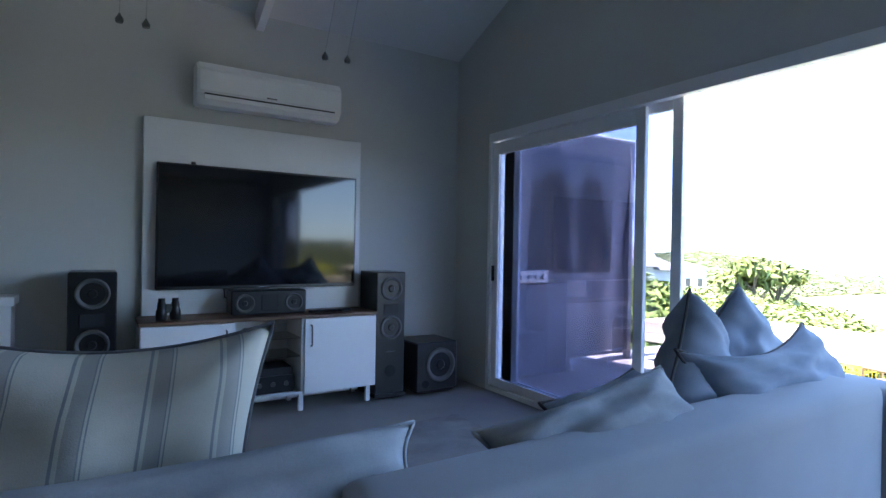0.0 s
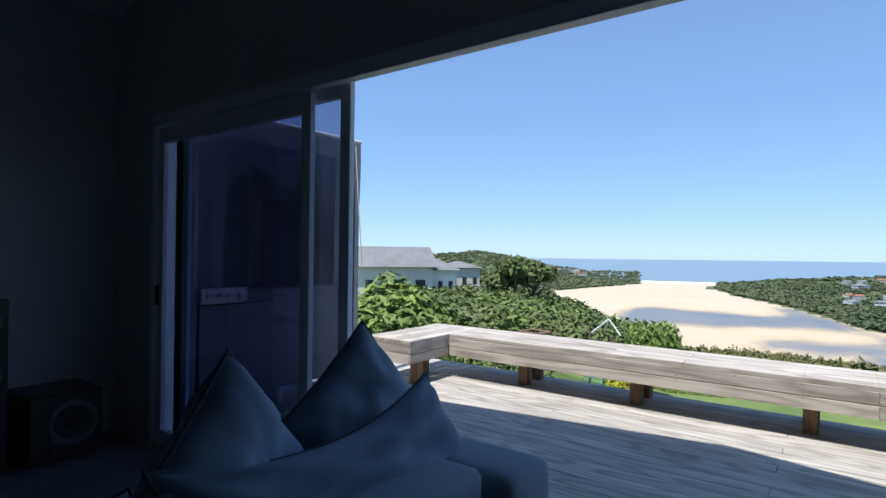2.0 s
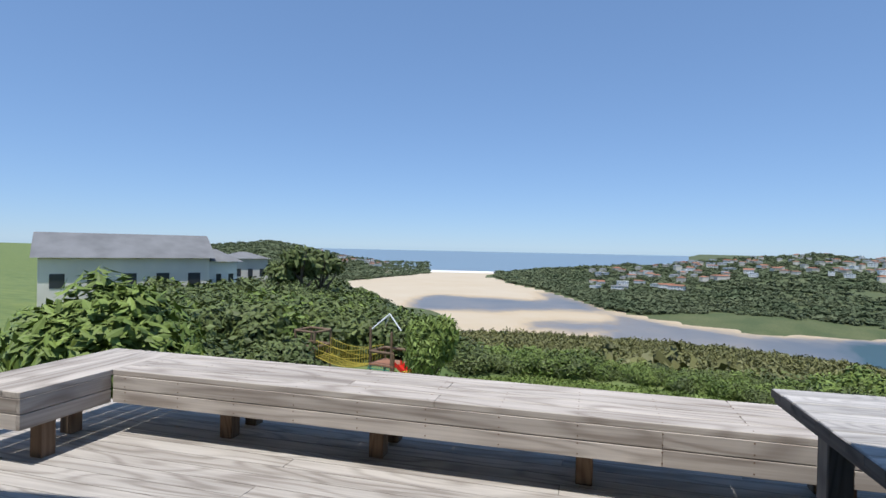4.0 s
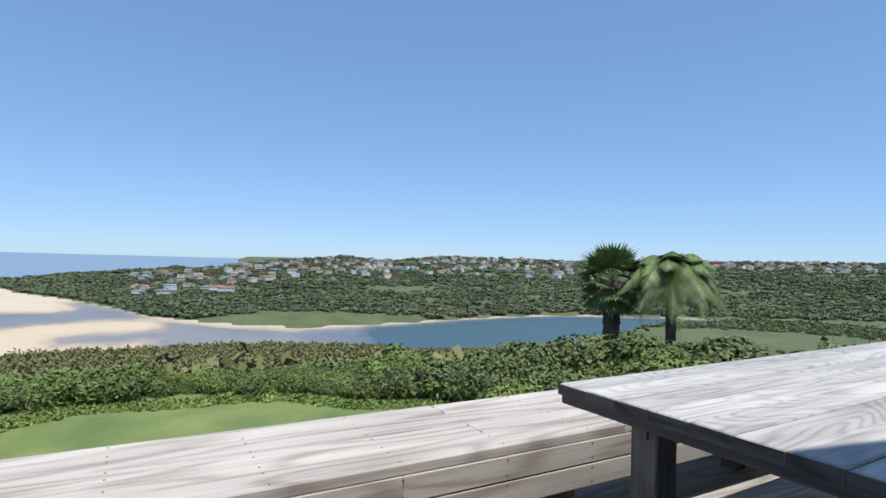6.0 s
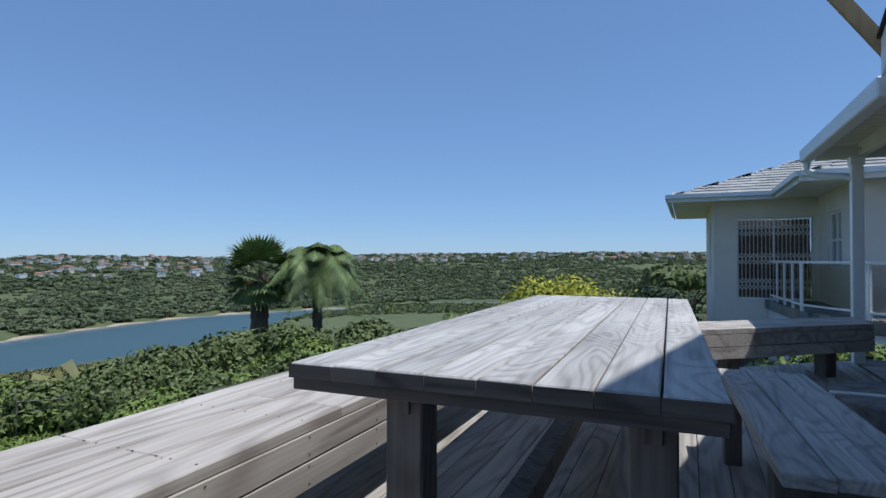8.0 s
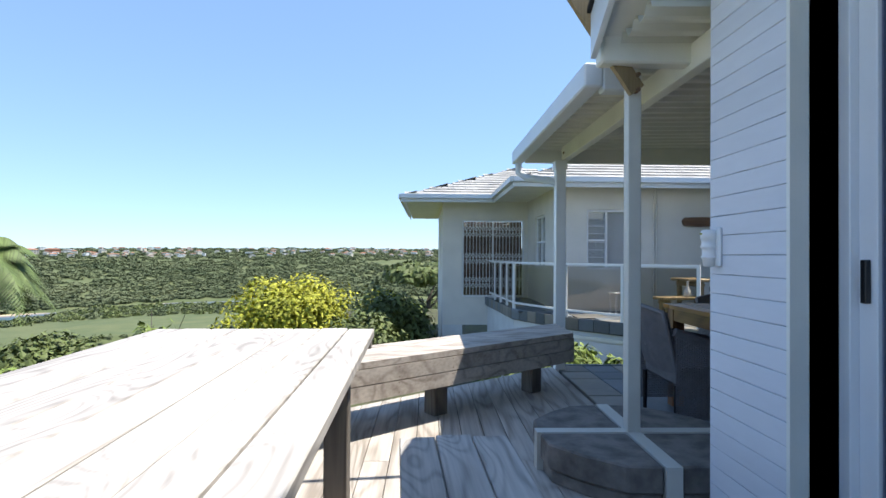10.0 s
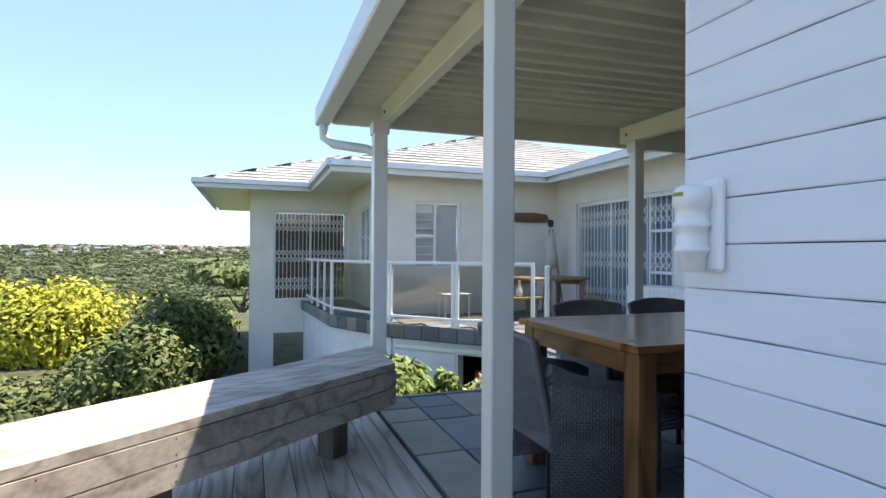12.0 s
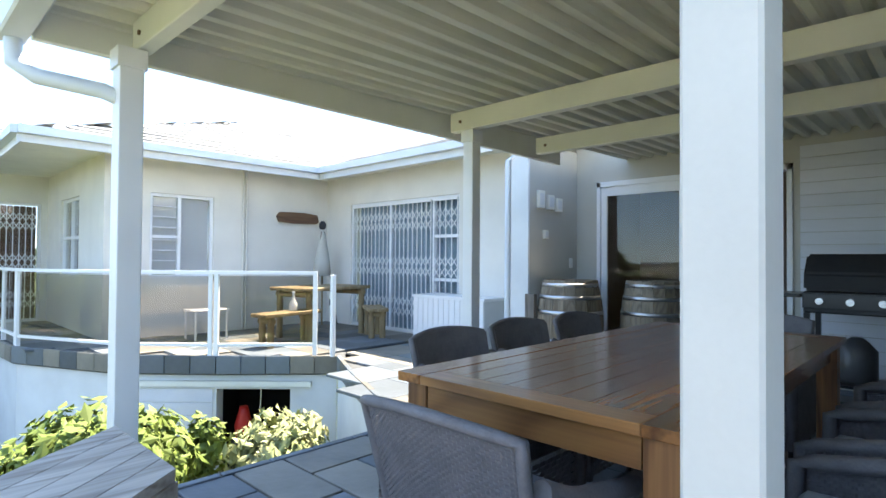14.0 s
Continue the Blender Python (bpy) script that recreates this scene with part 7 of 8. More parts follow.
tree("garden_tree", (6.1, -13.4, -3.0), 2.2, leaf_mesh("crown", RNG, 2600, 1.1, 1.1, 1.2, 0.08, M["leaf"], 14, long_=2.0), 2.0, "open-branched grey-green small tree", "tree", 9, 0.05)
tree("terrace_shrub", (2.75, -8.95, -1.72), 0.6, leaf_mesh("crown", RNG, 6500, 0.98, 0.85, 0.85, 0.062, M["leaf_light"], 16, droop=0.2, long_=2.0), 1.05, "bright yellow-green shrub below the terrace", "bush", 6, 0.03)
tree("terrace_shrub", (1.88, -8.95, -1.72), 0.5, leaf_mesh("crown", RNG, 1100, 0.22, 0.24, 0.55, 0.055, M["leaf_light"], 8, droop=0.2, long_=2.0), 1.0, "narrow yellow-green shrub in front of the boarded wall", "bush", 5, 0.03)
tree("variegated_shrub", (1.28, -8.55, -1.72), 0.5, leaf_mesh("crown", RNG, 4200, 0.52, 0.50, 0.62, 0.045, M["leaf_pale"], 14, droop=0.5, long_=2.2), 0.92, "cream and green variegated shrub by the retaining wall", "bush", 6, 0.03)
tree("pale_shrub", (3.3, -14.3, -1.9), 0.2, leaf_mesh("crown", RNG, 1500, 0.45, 0.45, 0.35, 0.12, M["leaf_pale"], 8, long_=3.0), 0.35, "pale spiky plant in the undercroft", "plant", 3, 0.02)

bush_kinds = [leaf_mesh("crown", RNG, 3200, 1, 1, 0.85, 0.085, M[mm], 12) for mm in ("leaf", "leaf", "leaf_light", "leaf")]
bush_far = [leaf_mesh("crown", RNG, 1000, 1, 1, 0.85, 0.095, M[mm], 12, tri=True) for mm in ("leaf", "leaf", "leaf_light", "leaf")]
bush_mid = [leaf_mesh("crown", RNG, 420, 1, 1, 0.85, 0.15, M[mm], 10, tri=True) for mm in ("leaf", "leaf", "leaf_light", "leaf")]
rb = random.Random(9)
for a, r, s, k in ((152, 13.5, 1.2, 0), (158, 15.5, 1.3, 2), (162, 12, 0.8, 3), (166, 15, 1.1, 0), (170, 13, 1.0, 2), (172, 17, 1.5, 3), (175, 12.0, 0.9, 0), (147, 16, 1.5, 3), (142, 15, 1.3, 0), (178, 14.5, 1.0, 1),
                   (137, 13.5, 1.2, 0), (132, 15, 1.3, 2), (127, 16, 1.4, 0), (168, 21, 1.8, 1), (176, 22, 1.7, 0), (160, 20, 1.7, 3), (154, 19, 1.8, 0), (145, 21, 1.8, 1), (138, 20, 1.6, 2), (130, 21, 1.6, 0), (124, 19.5, 1.4, 3),
                   (52, 15, 1.3, 0), (53, 18, 1.6, 1), (58, 25, 1.8, 3), (50, 22, 2.2, 0), (64, 24, 1.7, 0), (46, 17, 1.7, 1), (54.5, 13.5, 0.8, 2), (55.5, 16.5, 0.9, 0), (70, 24.5, 1.5, 2), (77, 23.5, 1.6, 2), (81, 22.5, 1.3, 2), (85, 23, 1.4, 2), (88, 24, 1.2, 0),
                   (116, 18, 1.2, 0), (119, 16.5, 1.1, 3), (122, 15, 1.1, 2), (121, 18.5, 1.4, 0), (126, 13.5, 1.1, 0), (129, 12.5, 1.0, 2), (133, 12, 1.0, 0), (136, 16.5, 1.3, 3), (140, 12.5, 1.0, 0), (143, 18.5, 1.4, 2), (149, 12, 0.9, 0),
                   (150, 17, 1.4, 3), (155, 11.5, 0.8, 2), (156, 23, 1.8, 0), (164, 18, 1.3, 0), (172, 20, 1.6, 2), (163, 24, 1.8, 3), (150, 24, 2.0, 0), (174, 10.5, 0.7, 0), (168, 10.8, 0.7, 2), (160, 10.0, 0.6, 0), (180, 17.5, 1.2, 0), (165, 13.5, 0.9, 0), (170, 16.0, 1.0, 1), (112, 20, 1.2, 2)):
    x, y = plan(a, r)
    o = thing("garden_bush", (x, y, min(ground_z(a, r), -2.9) - 0.1), rb.uniform(0, 360), rb.choice(("leafy green garden bush", "dense dark green garden bush", "loose mid-green garden bush")) + (" by the garden slope" if r > 18 else " below the deck"), "bush", "garden bushes")
    instance("crown", bush_kinds[k], o, (0, 0, s * 0.62), (0, 0, 0), s)
for x, y, s in ((5.3, -16.6, 1.2), (4.95, -19.3, 1.3), (6.7, -17.8, 1.2), (5.5, -23.0, 1.7), (7.4, -22.6, 1.6), (9.5, -24.0, 1.8), (12.0, -22.0, 1.7), (11.5, -17.5, 1.3), (13.5, -19.0, 1.5), (6.2, -26.0, 2.0)):
    o = thing("garden_bush", (x, y, -3.5), rb.uniform(0, 360), "leafy green bush beside the golden conifers", "bush", "garden bushes")
    instance("crown", bush_kinds[int(x * 3) % 4], o, (0, 0, s * 0.62), (0, 0, 0), s)
# golden and spiky accents
for a, r, s in ((171, 11.5, 0.4), (66, 16.5, 0.6), (68, 17.0, 0.5)):
    x, y = plan(a, r)
    o = thing("golden_shrub", (x, y, -3.4), 0, "small golden-yellow shrub in the garden", "bush", "golden shrubs")
    instance("crown", leaf_mesh("crown", RNG, 1500, s, s, s * 0.8, 0.06, M["leaf_yellow"], 8), o, (0, 0, s * 0.7))


def frond(bm, base, az, length, rise, sag, width, n=14, leaf_w=0.09, hang=0.5):
    """An arching palm frond with paired leaflets along a thin rib."""
    prev = Vector(base)
    for i in range(1, n + 1):
        s = i / n
        p = Vector(base) + Vector((math.cos(az) * length * s, math.sin(az) * length * s, rise * s - sag * s * s))
        rod(bm, prev, p, 0.018 * (1.1 - s), 0.018 * (1.1 - s - 1 / n * 0.5), 4, False)
        if i > 2:
            d = (p - prev).normalized()
            side = d.cross(Vector((0, 0, 1))).normalized()
            wl = width * math.sin(math.pi * min(1, s * 0.9 + 0.1)) + 0.05
            for q in (0.0, 0.5):
                c = prev.lerp(p, q)
                for sg in (-1, 1):
                    tip = c + side * sg * wl + d * wl * 0.5 + Vector((0, 0, -hang * wl))
                    w2 = d * leaf_w
                    bm.faces.new([bm.verts.new(c - w2), bm.verts.new(c + w2), bm.verts.new(tip)])
        prev = p


def palm(at, trunk_h, trunk_r, n_, length, rise, sag, width, lab, fan=False, skirt=0, seed_=0):
    o = thing("palm_tree", at, 0, lab, "palm tree")
    rnd = random.Random(seed_)
    bm = bmesh.new()
    for i in range(12):
        z0, z1 = trunk_h * i / 12, trunk_h * (i + 1) / 12
        rod(bm, (0, 0, z0), (0, 0, z1), trunk_r * 1.08, trunk_r * 0.94, 12)
    part("trunk", bm, M["bark"], o)
    bm = bmesh.new()
    for k in range(n_):
        az = k * 2.399 + rnd.uniform(-0.2, 0.2)
        f_ = k / n_
        if fan:
            el = 1.3 - 2.2 * f_
            st = Vector((math.cos(az) * math.cos(el), math.sin(az) * math.cos(el), math.sin(el))) * length * 0.5
            c = Vector((0, 0, trunk_h)) + st
            rod(bm, (0, 0, trunk_h), c, 0.02, 0.012, 4, False)
            d = st.normalized()
            s_ = d.cross(Vector((0, 0, 1))).normalized()
            u_ = s_.cross(d)
            for q in range(15):
                th = (q - 7) * 0.17
                tip = c + (d * math.cos(th) + s_ * math.sin(th)) * length * 0.55 * rnd.uniform(0.85, 1.05) + Vector((0, 0, -0.12 * length * abs(th) - 0.05 * length))
                w2 = (s_ * math.cos(th) - d * math.sin(th)) * 0.09
                m1 = c.lerp(tip, 0.45)
                bm.faces.new([bm.verts.new(c), bm.verts.new(m1 + w2), bm.verts.new(tip), bm.verts.new(m1 - w2)])
        else:
            frond(bm, (0, 0, trunk_h), az, length * rnd.uniform(0.8, 1.05) * (0.5 + 0.5 * min(1, f_ * 1.6)), rise * (1.15 - 0.9 * f_) * rnd.uniform(0.9, 1.1), sag * (0.62 + 0.45 * f_), width, n=20, leaf_w=0.05, hang=0.6)
    part("crown", bm, M["leaf_palm"], o)
    if skirt:
        bm = bmesh.new()
        for k in range(skirt):
            az = k * 2.399
            frond(bm, (0, 0, trunk_h - 0.1), az, length * 0.55, 0.1, length * rnd.uniform(0.7, 1.0), width * 0.5, 8, 0.03, 1.2)
        part("dead_fronds", bm, M["leaf_dry"], o, "hanging dry brown fronds")
    return o


px, py = 4.85 + 28 * 0.677, 0.3 - 28 * 0.736
palm((px, py, -6.2), 6.5, 0.42, 46, 2.15, 0, 0, 0, "tall fan palm with a shaggy skirt of old leaves", True, 22, 1)
palm((4.85 + 27.4 * 0.602, 0.3 - 27.4 * 0.799, -6.0), 6.9, 0.24, 58, 3.0, 2.3, 3.3, 0.74, "feather palm with long drooping fronds beside the fan palm", False, 7, 2)
palm((5.4, -18.0, -3.4), 1.7, 0.25, 44, 1.5, 1.3, 1.5, 0.22, "short spiky date palm in the garden", False, 0, 3)
palm((22.5, 17.5, -4.0), 2.2, 0.2, 24, 1.8, 1.1, 1.8, 0.28, "short feather palm near the neighbour's lawn", False, 0, 4)
for k, (x, y) in enumerate(((40.9, 21.8), (42.6, 20.9), (41.2, 23.6))):
    a, r = math.degrees(math.atan2(x - CX, y - CY)), math.hypot(x - CX, y - CY)
    o = tree("dragon_tree", (x, y, -4.6), 5.2 - 0.5 * k, leaf_mesh("crown", RNG, 1100, 2.1, 1.7, 1.35, 0.30, M["leaf"], 22, long_=3.2), 4.6 - 0.5 * k, "dark spiky tree with many heads on the slope", "tree", 9, 0.2, group="dragon trees")

E_TOP = [(44, -2.0), (56, -2.4), (62, -3.0), (66, -3.7), (70, -5.0), (73, -6.8), (76, -8.8), (82, -8.3), (108, -8.5), (116, -9.5), (125, -9.2), (134, -8.2), (145, -7.2), (200, -6.5)]

# slope scrub, joined because nobody could count it
def scrub(name, spots, kinds, m_names, lab, squash=(0.7, 1.0)):
    V, F, MI, base = [], [], [], 0
    rr = np.random.default_rng(21)
    data = []
    for me in kinds:
        co = np.empty(len(me.vertices) * 3)
        me.vertices.foreach_get("co", co)
        data.append(co.reshape(-1, 3))
    for x, y, z, s, k in spots:
        dx, dy = x - CX, y - CY
        rr_ = math.hypot(dx, dy)
        if rr_ < 450 and name != "hedge":
            aa = math.degrees(math.atan2(dx, dy)) % 360
            room = (1.35 + rr_ * math.tan(radians(lerp_table(E_TOP, aa) - (0.3 if rr_ < 40 and aa > 116 else 0))) - z) / 1.05
            if room < 0.35:
                continue
            s = min(s, room)
        co = data[k]
        a = rr.uniform(0, 6.28)
        c, s_ = math.cos(a), math.sin(a)
        q = np.stack([co[:, 0] * c - co[:, 1] * s_, co[:, 0] * s_ + co[:, 1] * c, co[:, 2] * rr.uniform(*squash)], 1) * s + np.array([x, y, z])
        V.append(q)
        n = len(co) // 3
        F.append(np.arange(len(co)).reshape(-1, 3) + base)
        MI.append(np.full(n, k))
        base += len(co)
    V, F, MI = np.concatenate(V), np.concatenate(F), np.concatenate(MI)
    me = bpy.data.meshes.new(name)
    me.vertices.add(len(V))
    me.vertices.foreach_set("co", V.ravel())
    me.loops.add(len(F) * 3)
    me.loops.foreach_set("vertex_index", F.ravel().astype(np.int32))
    me.polygons.add(len(F))
    me.polygons.foreach_set("loop_start", (np.arange(len(F)) * 3).astype(np.int32))
    me.polygons.foreach_set("material_index", MI.astype(np.int32))
    for mm in m_names:
        me.materials.append(M[mm])
    me.update(calc_edges=True)
    tagged(new(name, me), lab, "vegetation", kind="stuff")


rr = np.random.default_rng(5)
spots = []
for _ in range(1500):
    a, r = rr.uniform(44, 196), 23 + 70 * rr.uniform(0, 1) ** 1.3
    if 86 < a < 110 and r > 25:
        continue
    if r > 60 and rr.uniform() < 0.3:
        continue
    x, y = plan(a, r)
    s = rr.uniform(1.1, 2.3) * (1.0 + 0.12 * (a < 76)) * (1 + r / 150)
    if a > 76 and r < 34:
        s *= 0.75
    spots.append((x, y, ground_z(a, r) + s * 0.35, s, int(rr.integers(0, 4))))
def hedge_r(a):
    return 19.1 - max(0, a - 92) * 0.11


for _ in range(420):
    a = rr.uniform(50, 76)
    r = 24 + 40 * rr.uniform(0, 1)
    x, y = plan(a, r)
    s = rr.uniform(1.2, 2.4)
    spots.append((x, y, ground_z(a, r) + s * 0.4, s, int(rr.integers(0, 4))))
for _ in range(500):
    a = rr.uniform(150, 196)
    r = 26 + 80 * rr.uniform(0, 1)
    x, y = plan(a, r)
    s = rr.uniform(1.3, 2.6)
    spots.append((x, y, ground_z(a, r) + s * 0.4, s, int(rr.integers(0, 4))))
for _ in range(650):
    a = rr.uniform(74, 136)
    r = hedge_r(a) + 1.2 + (12 if a < 88 or a > 112 else 5) * rr.uniform(0, 1) ** 1.3
    s = rr.uniform(0.7, 1.3)
    if 88 < a < 109:
        r, s = hedge_r(a) + 0.9 + rr.uniform(0, 3.0), rr.uniform(0.4, 0.75)
    x, y = plan(a, r)
    spots.append((x, y, ground_z(a, r) + s * 0.3, s, int(rr.choice((0, 2, 2, 3)))))
near_ = [q for q in spots if math.hypot(q[0] - CX, q[1] - CY) < 40]
scrub("slope_scrub", near_, bush_far, ("leaf", "leaf", "leaf_light", "leaf"), "mixed green coastal scrub on the slope below the garden")
scrub("lower_scrub", [q for q in spots if math.hypot(q[0] - CX, q[1] - CY) >= 40], bush_mid, ("leaf", "leaf", "leaf_light", "leaf"), "mixed green coastal scrub further down the slope")
mid = [leaf_mesh("c", RNG, n_, 1, 1, 0.8, sz, M["leaf"], lb, tri=True) for n_, sz, lb in ((130, 0.33, 7), (120, 0.34, 7), (120, 0.34, 6), (130, 0.32, 7))]
spots = []
for _ in range(5500):
    a = rr.uniform(44, 200)
    rmax = lerp_table(NEAR, a) if a > 76 else (300 if a > 66 else 420)
    r = 70 + (rmax - 75) * rr.uniform(0, 1) ** 0.75
    z = ground_z(a, r)
    if 78 < a < 116 and rr.uniform() < 0.95:
        continue
    if z < SEA + 0.2:
        continue
    x, y = plan(a, r)
    s = rr.uniform(1.6, 3.6)
    spots.append((x, y, z + s * 0.3, s, int(rr.integers(0, 4))))
for _ in range(2200):
    a = rr.uniform(128, 200)
    r = 110 + (lerp_table(NEAR, a) - 115) * rr.uniform(0, 1) ** 0.8
    z = ground_z(a, r)
    if z > SEA + 0.2:
        s = rr.uniform(3.0, 5.5)
        spots.append((*plan(a, r), z + s * 0.2, s, int(rr.integers(0, 4))))
scrub("valley_scrub", spots, mid, ("leaf", "leaf_hazed", "leaf", "leaf_hazed"), "green bush covering the valley side")
reed = [leaf_mesh("c", RNG, 80, 0.8, 0.8, 1.3, 0.26, M["reeds"], 6, long_=2.6, tri=True) for _ in range(3)]
spots = []
for _ in range(5000):
    a, r = rr.uniform(76, 124), 23 + 292 * rr.uniform(0, 1) ** 0.95
    if a < 84 and r < 60:
        continue
    if r > lerp_table(NEAR, a) - 3:
        continue
    x, y = plan(a, r)
    s = rr.uniform(0.9, 1.7) * (1 + r / 260)
    spots.append((x, y, ground_z(a, r) + s * 0.3, s, int(rr.integers(0, 3))))
scrub("reed_bed", spots, reed, ("reeds", "reeds", "reeds"), "olive-brown reed and mangrove belt above the lagoon", (0.9, 1.3))
far = [leaf_mesh("c", RNG, n_, 1, 1, 0.7, 0.42, M["leaf_hazed"], 6, tri=True) for n_ in (52, 46, 58)]
spots = []
for _ in range(14000):
    a = rr.uniform(80.5, 200)
    s0, s1 = lerp_table(SHORE, a), lerp_table(RIDGE_R, a)
    r = s0 + 4 + (s1 - s0 + 60) * rr.uniform(0, 1) ** 1.5
    x, y = plan(a, r)
    s = rr.uniform(3.5, 8.0) * (0.7 + 0.4 * r / 900)
    if noise.noise(Vector((x * 0.006, y * 0.006, 3))) > 0.42 and r > s0 + 60:
        continue
    spots.append((x, y, ground_z(a, r) + s * 0.15, s, int(rr.integers(0, 3))))
for _ in range(3000):
    a = rr.uniform(42, 73.4)
    s0 = lerp_table(LSHORE, a)
    r = s0 + 4 + (1650 - s0) * rr.uniform(0, 1) ** 1.3 if s0 < 1600 else 1000
    x, y = plan(a, r)
    s = rr.uniform(4, 9)
    spots.append((x, y, ground_z(a, r) + s * 0.15, s, int(rr.integers(0, 3))))
scrub("far_woods", spots, far, ("leaf_hazed", "leaf_hazed", "leaf_hazed"), "green woods on the far hills, haze paled into their colour", (0.5, 0.8))
hedge = [leaf_mesh("c", RNG, 300, 1, 1, 0.7, 0.2, M["leaf_light"], 8, tri=True)]
spots = []
for i in range(150):
    a = 66 + i * 0.34
    r = hedge_r(a) + 0.3 * math.sin(a * 0.4)
    x, y = plan(a, r)
    spots.append((x, y, ground_z(a, r) - 0.05, rr.uniform(0.42, 0.6), 0))
scrub("hedge", spots, hedge, ("leaf_light",), "low bright green hedge along the lawn edge")
# fence posts on the lawn edge
fn = thing("garden_fence", (0, 0, 0), 0, "thin wire fence on wooden posts below the lawn", "fence")
prev = None
for i in range(9):
    a = 113 + i * 2.8
    x, y = plan(a, 17.5 - i * 0.3)
    bm = bmesh.new()
    rod(bm, (x, y, -3.6), (x, y, -2.5), 0.022, n=6)
    part("post", bm, M["oldpost"], fn)
    if prev:
        for z in (-2.55, -2.8, -3.1):
            bm = bmesh.new()
            rod(bm, (prev[0], prev[1], z), (x, y, z), 0.004, n=4)
            part("wire", bm, M["steel"], fn)
    prev = (x, y)

# ---- playground ----
pg = thing("climbing_frame", (20.3, 7.0, -3.55), -104, "wooden climbing frame with rope bridge, green net and red slide", "climbing frame")

pg.scale = (0.85, 0.85, 0.95)


def log(a, b, r=0.05, name="pole", m="post", par=None):
    bm = bmesh.new()
    rod(bm, a, b, r, n=8)
    return part(name, bm, M[m], par or pg)


for x in (0.0, 1.1):
    for y in (-0.5, 0.5):
        log((x, y, 0), (x, y, 1.45))
log((0.0, -0.5, 0), (0.0, -0.5, 2.3)), log((1.0, -0.5, 0), (1.0, -0.5, 2.2))
log((0.0, 0.5, 2.2), (0.55, 0, 2.75), 0.03, "roof_pole", "alu"), log((0, -0.5, 2.2), (0.55, 0, 2.75), 0.03, "roof_pole", "alu"), log((1.1, 0, 2.2), (0.55, 0, 2.75), 0.03, "roof_pole", "alu")
for z in (1.0, 1.45):
    log((0, -0.5, z), (1.1, -0.5, z)), log((0, 0.5, z), (1.1, 0.5, z)), log((0, -0.5, z), (0, 0.5, z))
boxpart("platform", (-0.05, -0.55, 0.98), (1.15, 0.55, 1.04), M["tilered"], pg)
for x in (-2.9, -4.0):
    for y in (-0.5, 0.5):
        log((x, y, 0), (x, y, 1.9))
for z in (1.3, 1.85):
    log((-2.9, -0.5, z), (-4.0, -0.5, z)), log((-2.9, 0.5, z), (-4.0, 0.5, z)), log((-2.9, -0.5, z), (-2.9, 0.5, z)), log((-4.0, -0.5, z), (-4.0, 0.5, z))
log((-4.3, -0.6, 0.1), (-3.1, -0.5, 1.3)), log((-3.9, 0.6, 0.1), (-2.9, 0.5, 1.2))
bm = bmesh.new()
for k in range(22):
    x = -2.85 + 2.8 * k / 21
    s_ = 0.22 * math.sin(math.pi * k / 21)
    for y in (-0.45, 0.45):
        rod(bm, (x, y, 0.95 - s_), (x, y, 1.55 - s_), 0.012, n=4)
    rod(bm, (x, -0.45, 0.95 - s_), (x, 0.45, 0.95 - s_), 0.02, n=4)
for y in (-0.45, 0.45):
    for z in (0.95, 1.25, 1.55):
        tube(bm, [(-2.85 + 2.8 * k / 10, y, z - 0.22 * math.sin(math.pi * k / 10)) for k in range(11)], 0.015, 5)
part("rope_bridge", bm, M["rope"], pg, "yellow rope bridge")
bm = bmesh.new()
for k in range(9):
    rod(bm, (0.0 + 0.12 * k, -0.52, 1.0), (-0.2 + 0.14 * k, -1.15, 0.02), 0.014, n=4)
for k in range(8):
    t_ = k / 8
    rod(bm, (0.0 - 0.2 * t_, -0.52 - 0.63 * t_, 1.0 - t_), (0.96 + 0.0 * t_, -0.52 - 0.63 * t_, 1.0 - t_), 0.014, n=4)
part("climbing_net", bm, M["net"], pg, "green climbing net")
bm = bmesh.new()
P_ = [Vector((1.1 + 0.22 * k, -0.25, 1.05 - 0.13 * k + 0.02 * max(0, k - 5) ** 1.5)) for k in range(9)]
for a, b in zip(P_, P_[1:]):
    w2 = Vector((0, 0.22, 0))
    for off, hgt in ((Vector((0, 0, 0)), 0.0),):
        bm.faces.new([bm.verts.new(p) for p in (a - w2, b - w2, b + w2, a + w2)])
    for sg in (-1, 1):
        u = w2 * sg
        bm.faces.new([bm.verts.new(p) for p in (a + u, b + u, b + u + Vector((0, 0, 0.16)), a + u + Vector((0, 0, 0.16)))])
part("slide", bm, M["red"], pg, "bright red plastic slide")

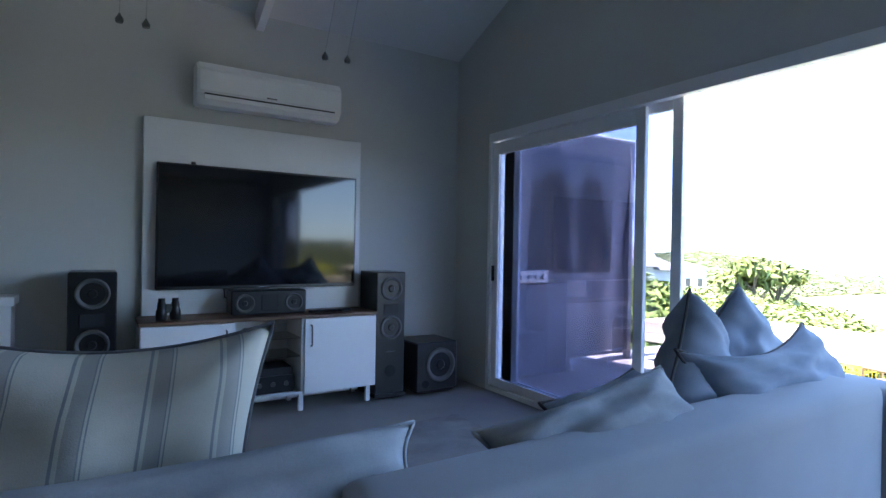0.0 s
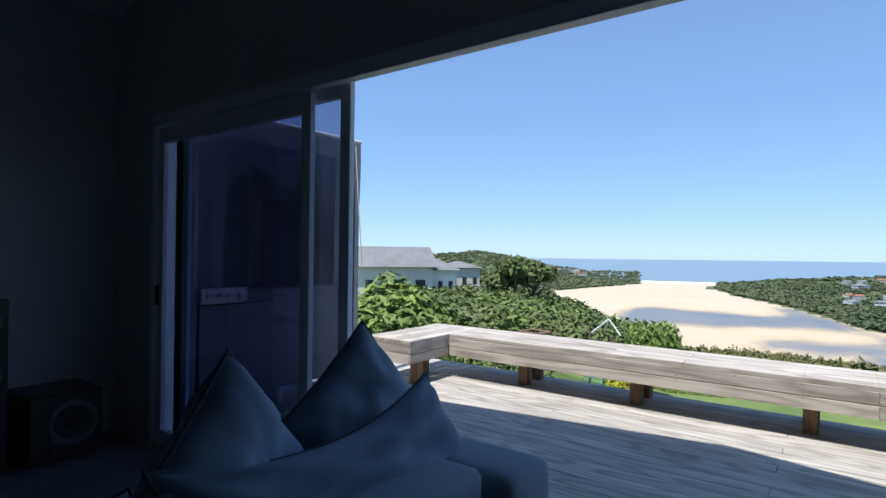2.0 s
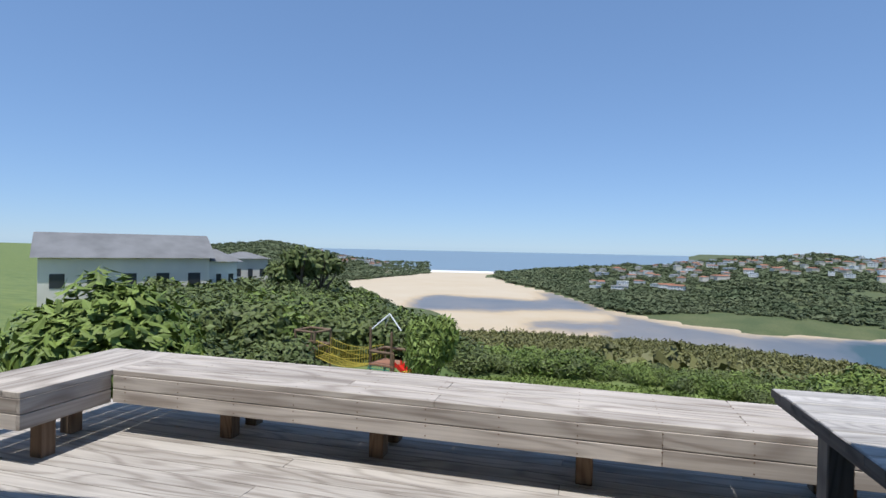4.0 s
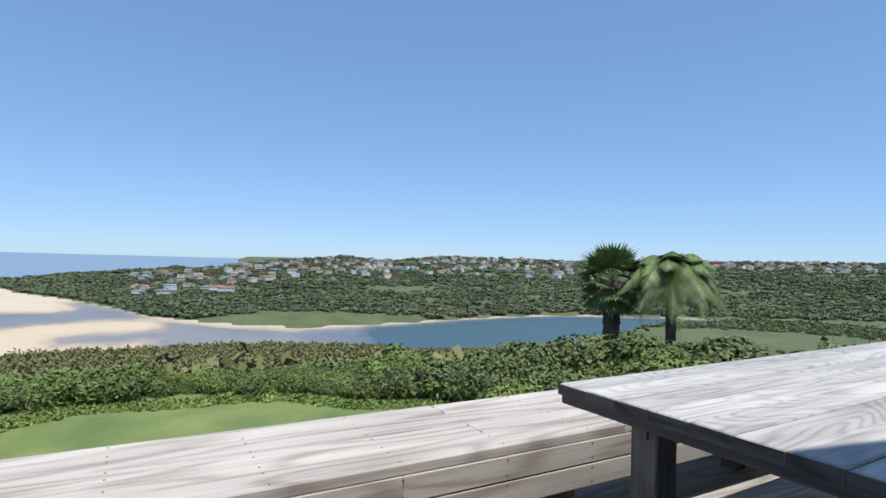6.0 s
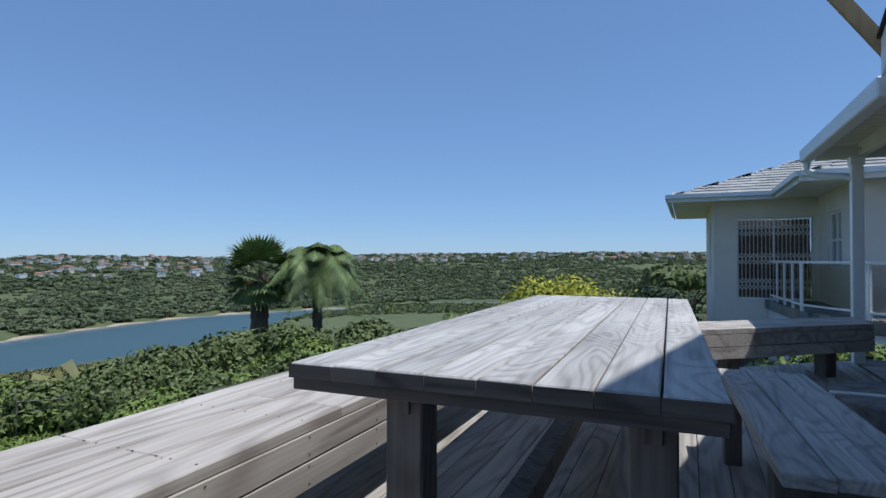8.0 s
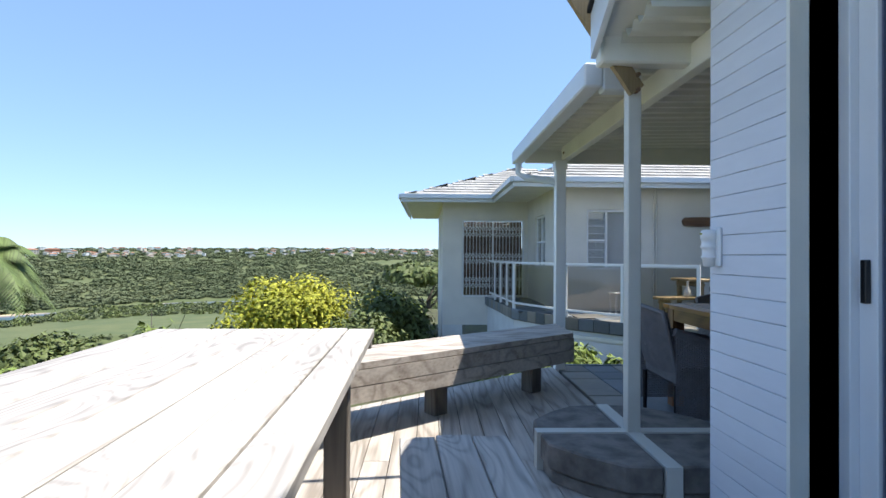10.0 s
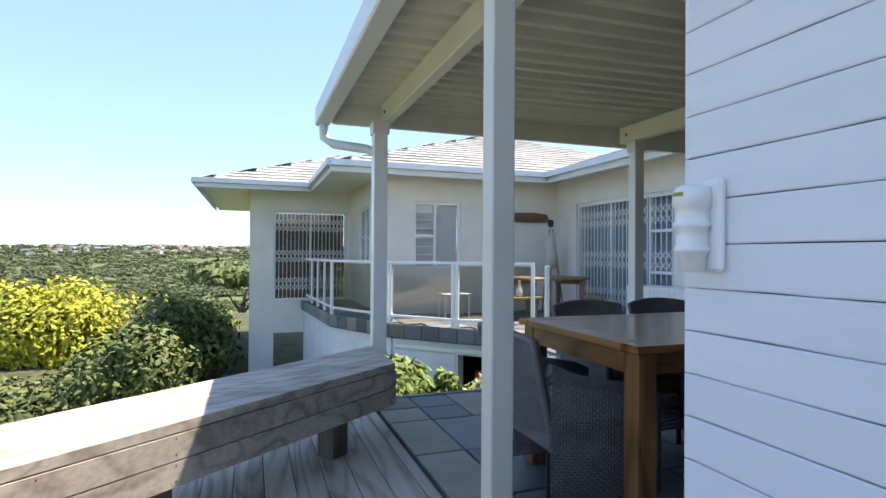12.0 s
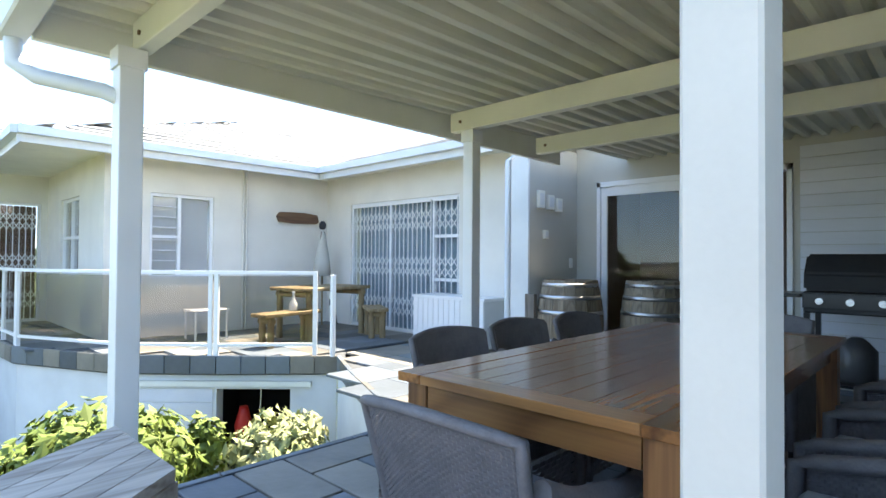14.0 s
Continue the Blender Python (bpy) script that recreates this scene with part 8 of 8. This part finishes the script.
# ---- houses ----
def simple_house(at, turn, w, d, h, roof_h, wallm, roofm, lab, storeys=1, wins=4, gable_=False):
    o = thing("house", at, turn, lab, "house", "houses on the hill")
    boxpart("wall", (-w / 2, -d / 2, -1.5), (w / 2, d / 2, h), M[wallm], o)
    bm = bmesh.new()
    e = 0.5
    c = [bm.verts.new(p) for p in ((-w / 2 - e, -d / 2 - e, h), (w / 2 + e, -d / 2 - e, h), (w / 2 + e, d / 2 + e, h), (-w / 2 - e, d / 2 + e, h))]
    k = 0 if gable_ else min(w, d) / 2
    R = [bm.verts.new((-w / 2 + k - (e if gable_ else 0), 0, h + roof_h)), bm.verts.new((w / 2 - k + (e if gable_ else 0), 0, h + roof_h))] if w >= d else None
    if R is None:
        R = [bm.verts.new((-0.3, 0, h + roof_h)), bm.verts.new((0.3, 0, h + roof_h))]
    for f in ((c[0], c[1], R[1], R[0]), (c[2], c[3], R[0], R[1]), (c[1], c[2], R[1]), (c[3], c[0], R[0]), (c[3], c[2], c[1], c[0])):
        bm.faces.new(f)
    part("roof", bm, M[roofm], o)
    for s in range(storeys):
        for i in range(wins):
            x = -w / 2 + w * (i + 0.5) / wins
            z = 0.9 + s * 2.9
            for sd_ in (-1, 1):
                boxpart("window", (x - w / wins * 0.2, sd_ * (d / 2 - 0.05), z), (x + w / wins * 0.2, sd_ * (d / 2 + 0.04), z + 1.2), M["housedark"], o)
    return o


kinds = []
labels = (("housewall", "tilered", "cream house with a red tiled roof on the far hill"), ("white", "tilegrey", "white house with a grey roof on the far hill"),
          ("housewall", "tilegrey", "beige house with a grey roof on the far hill"), ("white", "white", "white flat-roofed modern house on the far hill"), ("white", "tilered", "white house with an orange tiled roof on the far hill"))
for wm, rm, lab in labels:
    flat = rm == "white"
    kinds.append(simple_house((0, 0, -200), 0, 15, 8, 5.4 if flat else 3.6, 0.35 if flat else 1.8, wm, rm, lab, 2 if flat else 1, 5, len(kinds) != 1))
rr = np.random.default_rng(17)
first = set()
rest_v, rest_f, rest_m = [], [], []
placed = []
tries = 0
while len(placed) < 410 and tries < 6000:
    tries += 1
    a = rr.uniform(90, 158) if rr.uniform() < 0.85 else rr.uniform(158, 185)
    s0, s1 = lerp_table(SHORE, a), lerp_table(RIDGE_R, a)
    f_ = rr.uniform(0.34, 0.97) if a < 135 else rr.uniform(0.60, 0.97)
    if a < 98:
        f_ = rr.uniform(0.2, 0.8)
    r = s0 + (s1 - s0) * f_
    x, y = plan(a, r)
    if any((x - u) ** 2 + (y - v) ** 2 < 11 ** 2 for u, v in placed):
        continue
    placed.append((x, y))
    k = int(rr.integers(0, 5))
    m_ = pose(x, y, ground_z(a, r) + 3.2, 0, 0, rr.uniform(-50, 50) - a + 0) @ Matrix.Diagonal((rr.uniform(0.5, 1.1), rr.uniform(0.7, 1.2), rr.uniform(0.6, 1.1), 1))
    if len(placed) > 225:
        for w_, d_, z0, z1, mi in ((5.5, 4.0, -4.0, 3.2, 0), (6.0, 4.5, 3.2, 3.9, 1 + k % 2)):
            n0 = len(rest_v)
            rest_v += [tuple(m_ @ Vector((sx * w_ * q, sy * d_ * q, z))) for q, z in ((1.0, z0), (0.35 if mi else 1.0, z1 + (0.8 if mi else 0))) for sx, sy in ((-1, -1), (1, -1), (1, 1), (-1, 1))]
            rest_f += [tuple(n0 + u for u in q) for q in ((0, 3, 2, 1), (4, 5, 6, 7), (0, 1, 5, 4), (1, 2, 6, 5), (2, 3, 7, 6), (3, 0, 4, 7))]
            rest_m += [mi] * 6
        continue
    if k not in first:
        first.add(k)
        kinds[k].matrix_basis = m_
    else:
        copy_thing(kinds[k], m_)
me = bpy.data.meshes.new("distant_houses")
me.from_pydata(rest_v, [], rest_f)
for mm in ("housewall", "tilered", "tilegrey"):
    me.materials.append(M[mm])
me.polygons.foreach_set("material_index", rest_m)
tagged(new("distant_houses", me), "crowd of small pale houses between the trees of the far hill", "houses", kind="stuff")
for i in range(26):
    a = rr.uniform(60, 69)
    r = rr.uniform(1150, 1500)
    x, y = plan(a, r)
    copy_thing(kinds[int(rr.integers(0, 5))], pose(x, y, ground_z(a, r) + 3, 0, 0, rr.uniform(0, 180)))
# terracotta apartment block on the ridge
for i, a in enumerate((139.5, 140.6, 141.8, 143.0, 144.5, 146)):
    x, y = plan(a, 1180 + 30 * (i % 3))
    z = ground_z(a, 1180)
    simple_house((x, y, z + 4), -a + 0, 24, 12, 9, 2.2, "tilered" if i % 2 else "housewall", "tilered", "terracotta apartment block on the ridge", 3, 6)
# neighbouring houses
simple_house((44.4, 41.9, -3.7), -41, 13, 8, 3.45, 2.1, "housewall", "tilegrey", "white neighbouring house with a grey gabled roof", 1, 5, True)
simple_house((49.4, 36.1, -3.9), -41, 3.4, 3.4, 3.3, 1.2, "white", "tilegrey", "white pavilion with a pyramid roof and tall windows", 1, 3)
simple_house((49.2, 38.9, -3.9), -41, 2.2, 1.2, 4.6, 0.15, "housewall", "housewall", "tall white chimney block between the neighbouring houses", 1, 1)
simple_house((79.5, 54.2, -5.0), -50, 7, 6, 3.7, 1.0, "housewall", "tilegrey", "low neighbouring house with a solar roof", 1, 4)
bm = bmesh.new()
prism(bm, [(38.1, 27.8), (40.2, 24.8), (54.2, 32.8), (50.4, 38.2)], -5.3, -2.95)
setting("lawn_patch", bm, M["lawn"], "neighbour's sunny patch of lawn", "lawn")
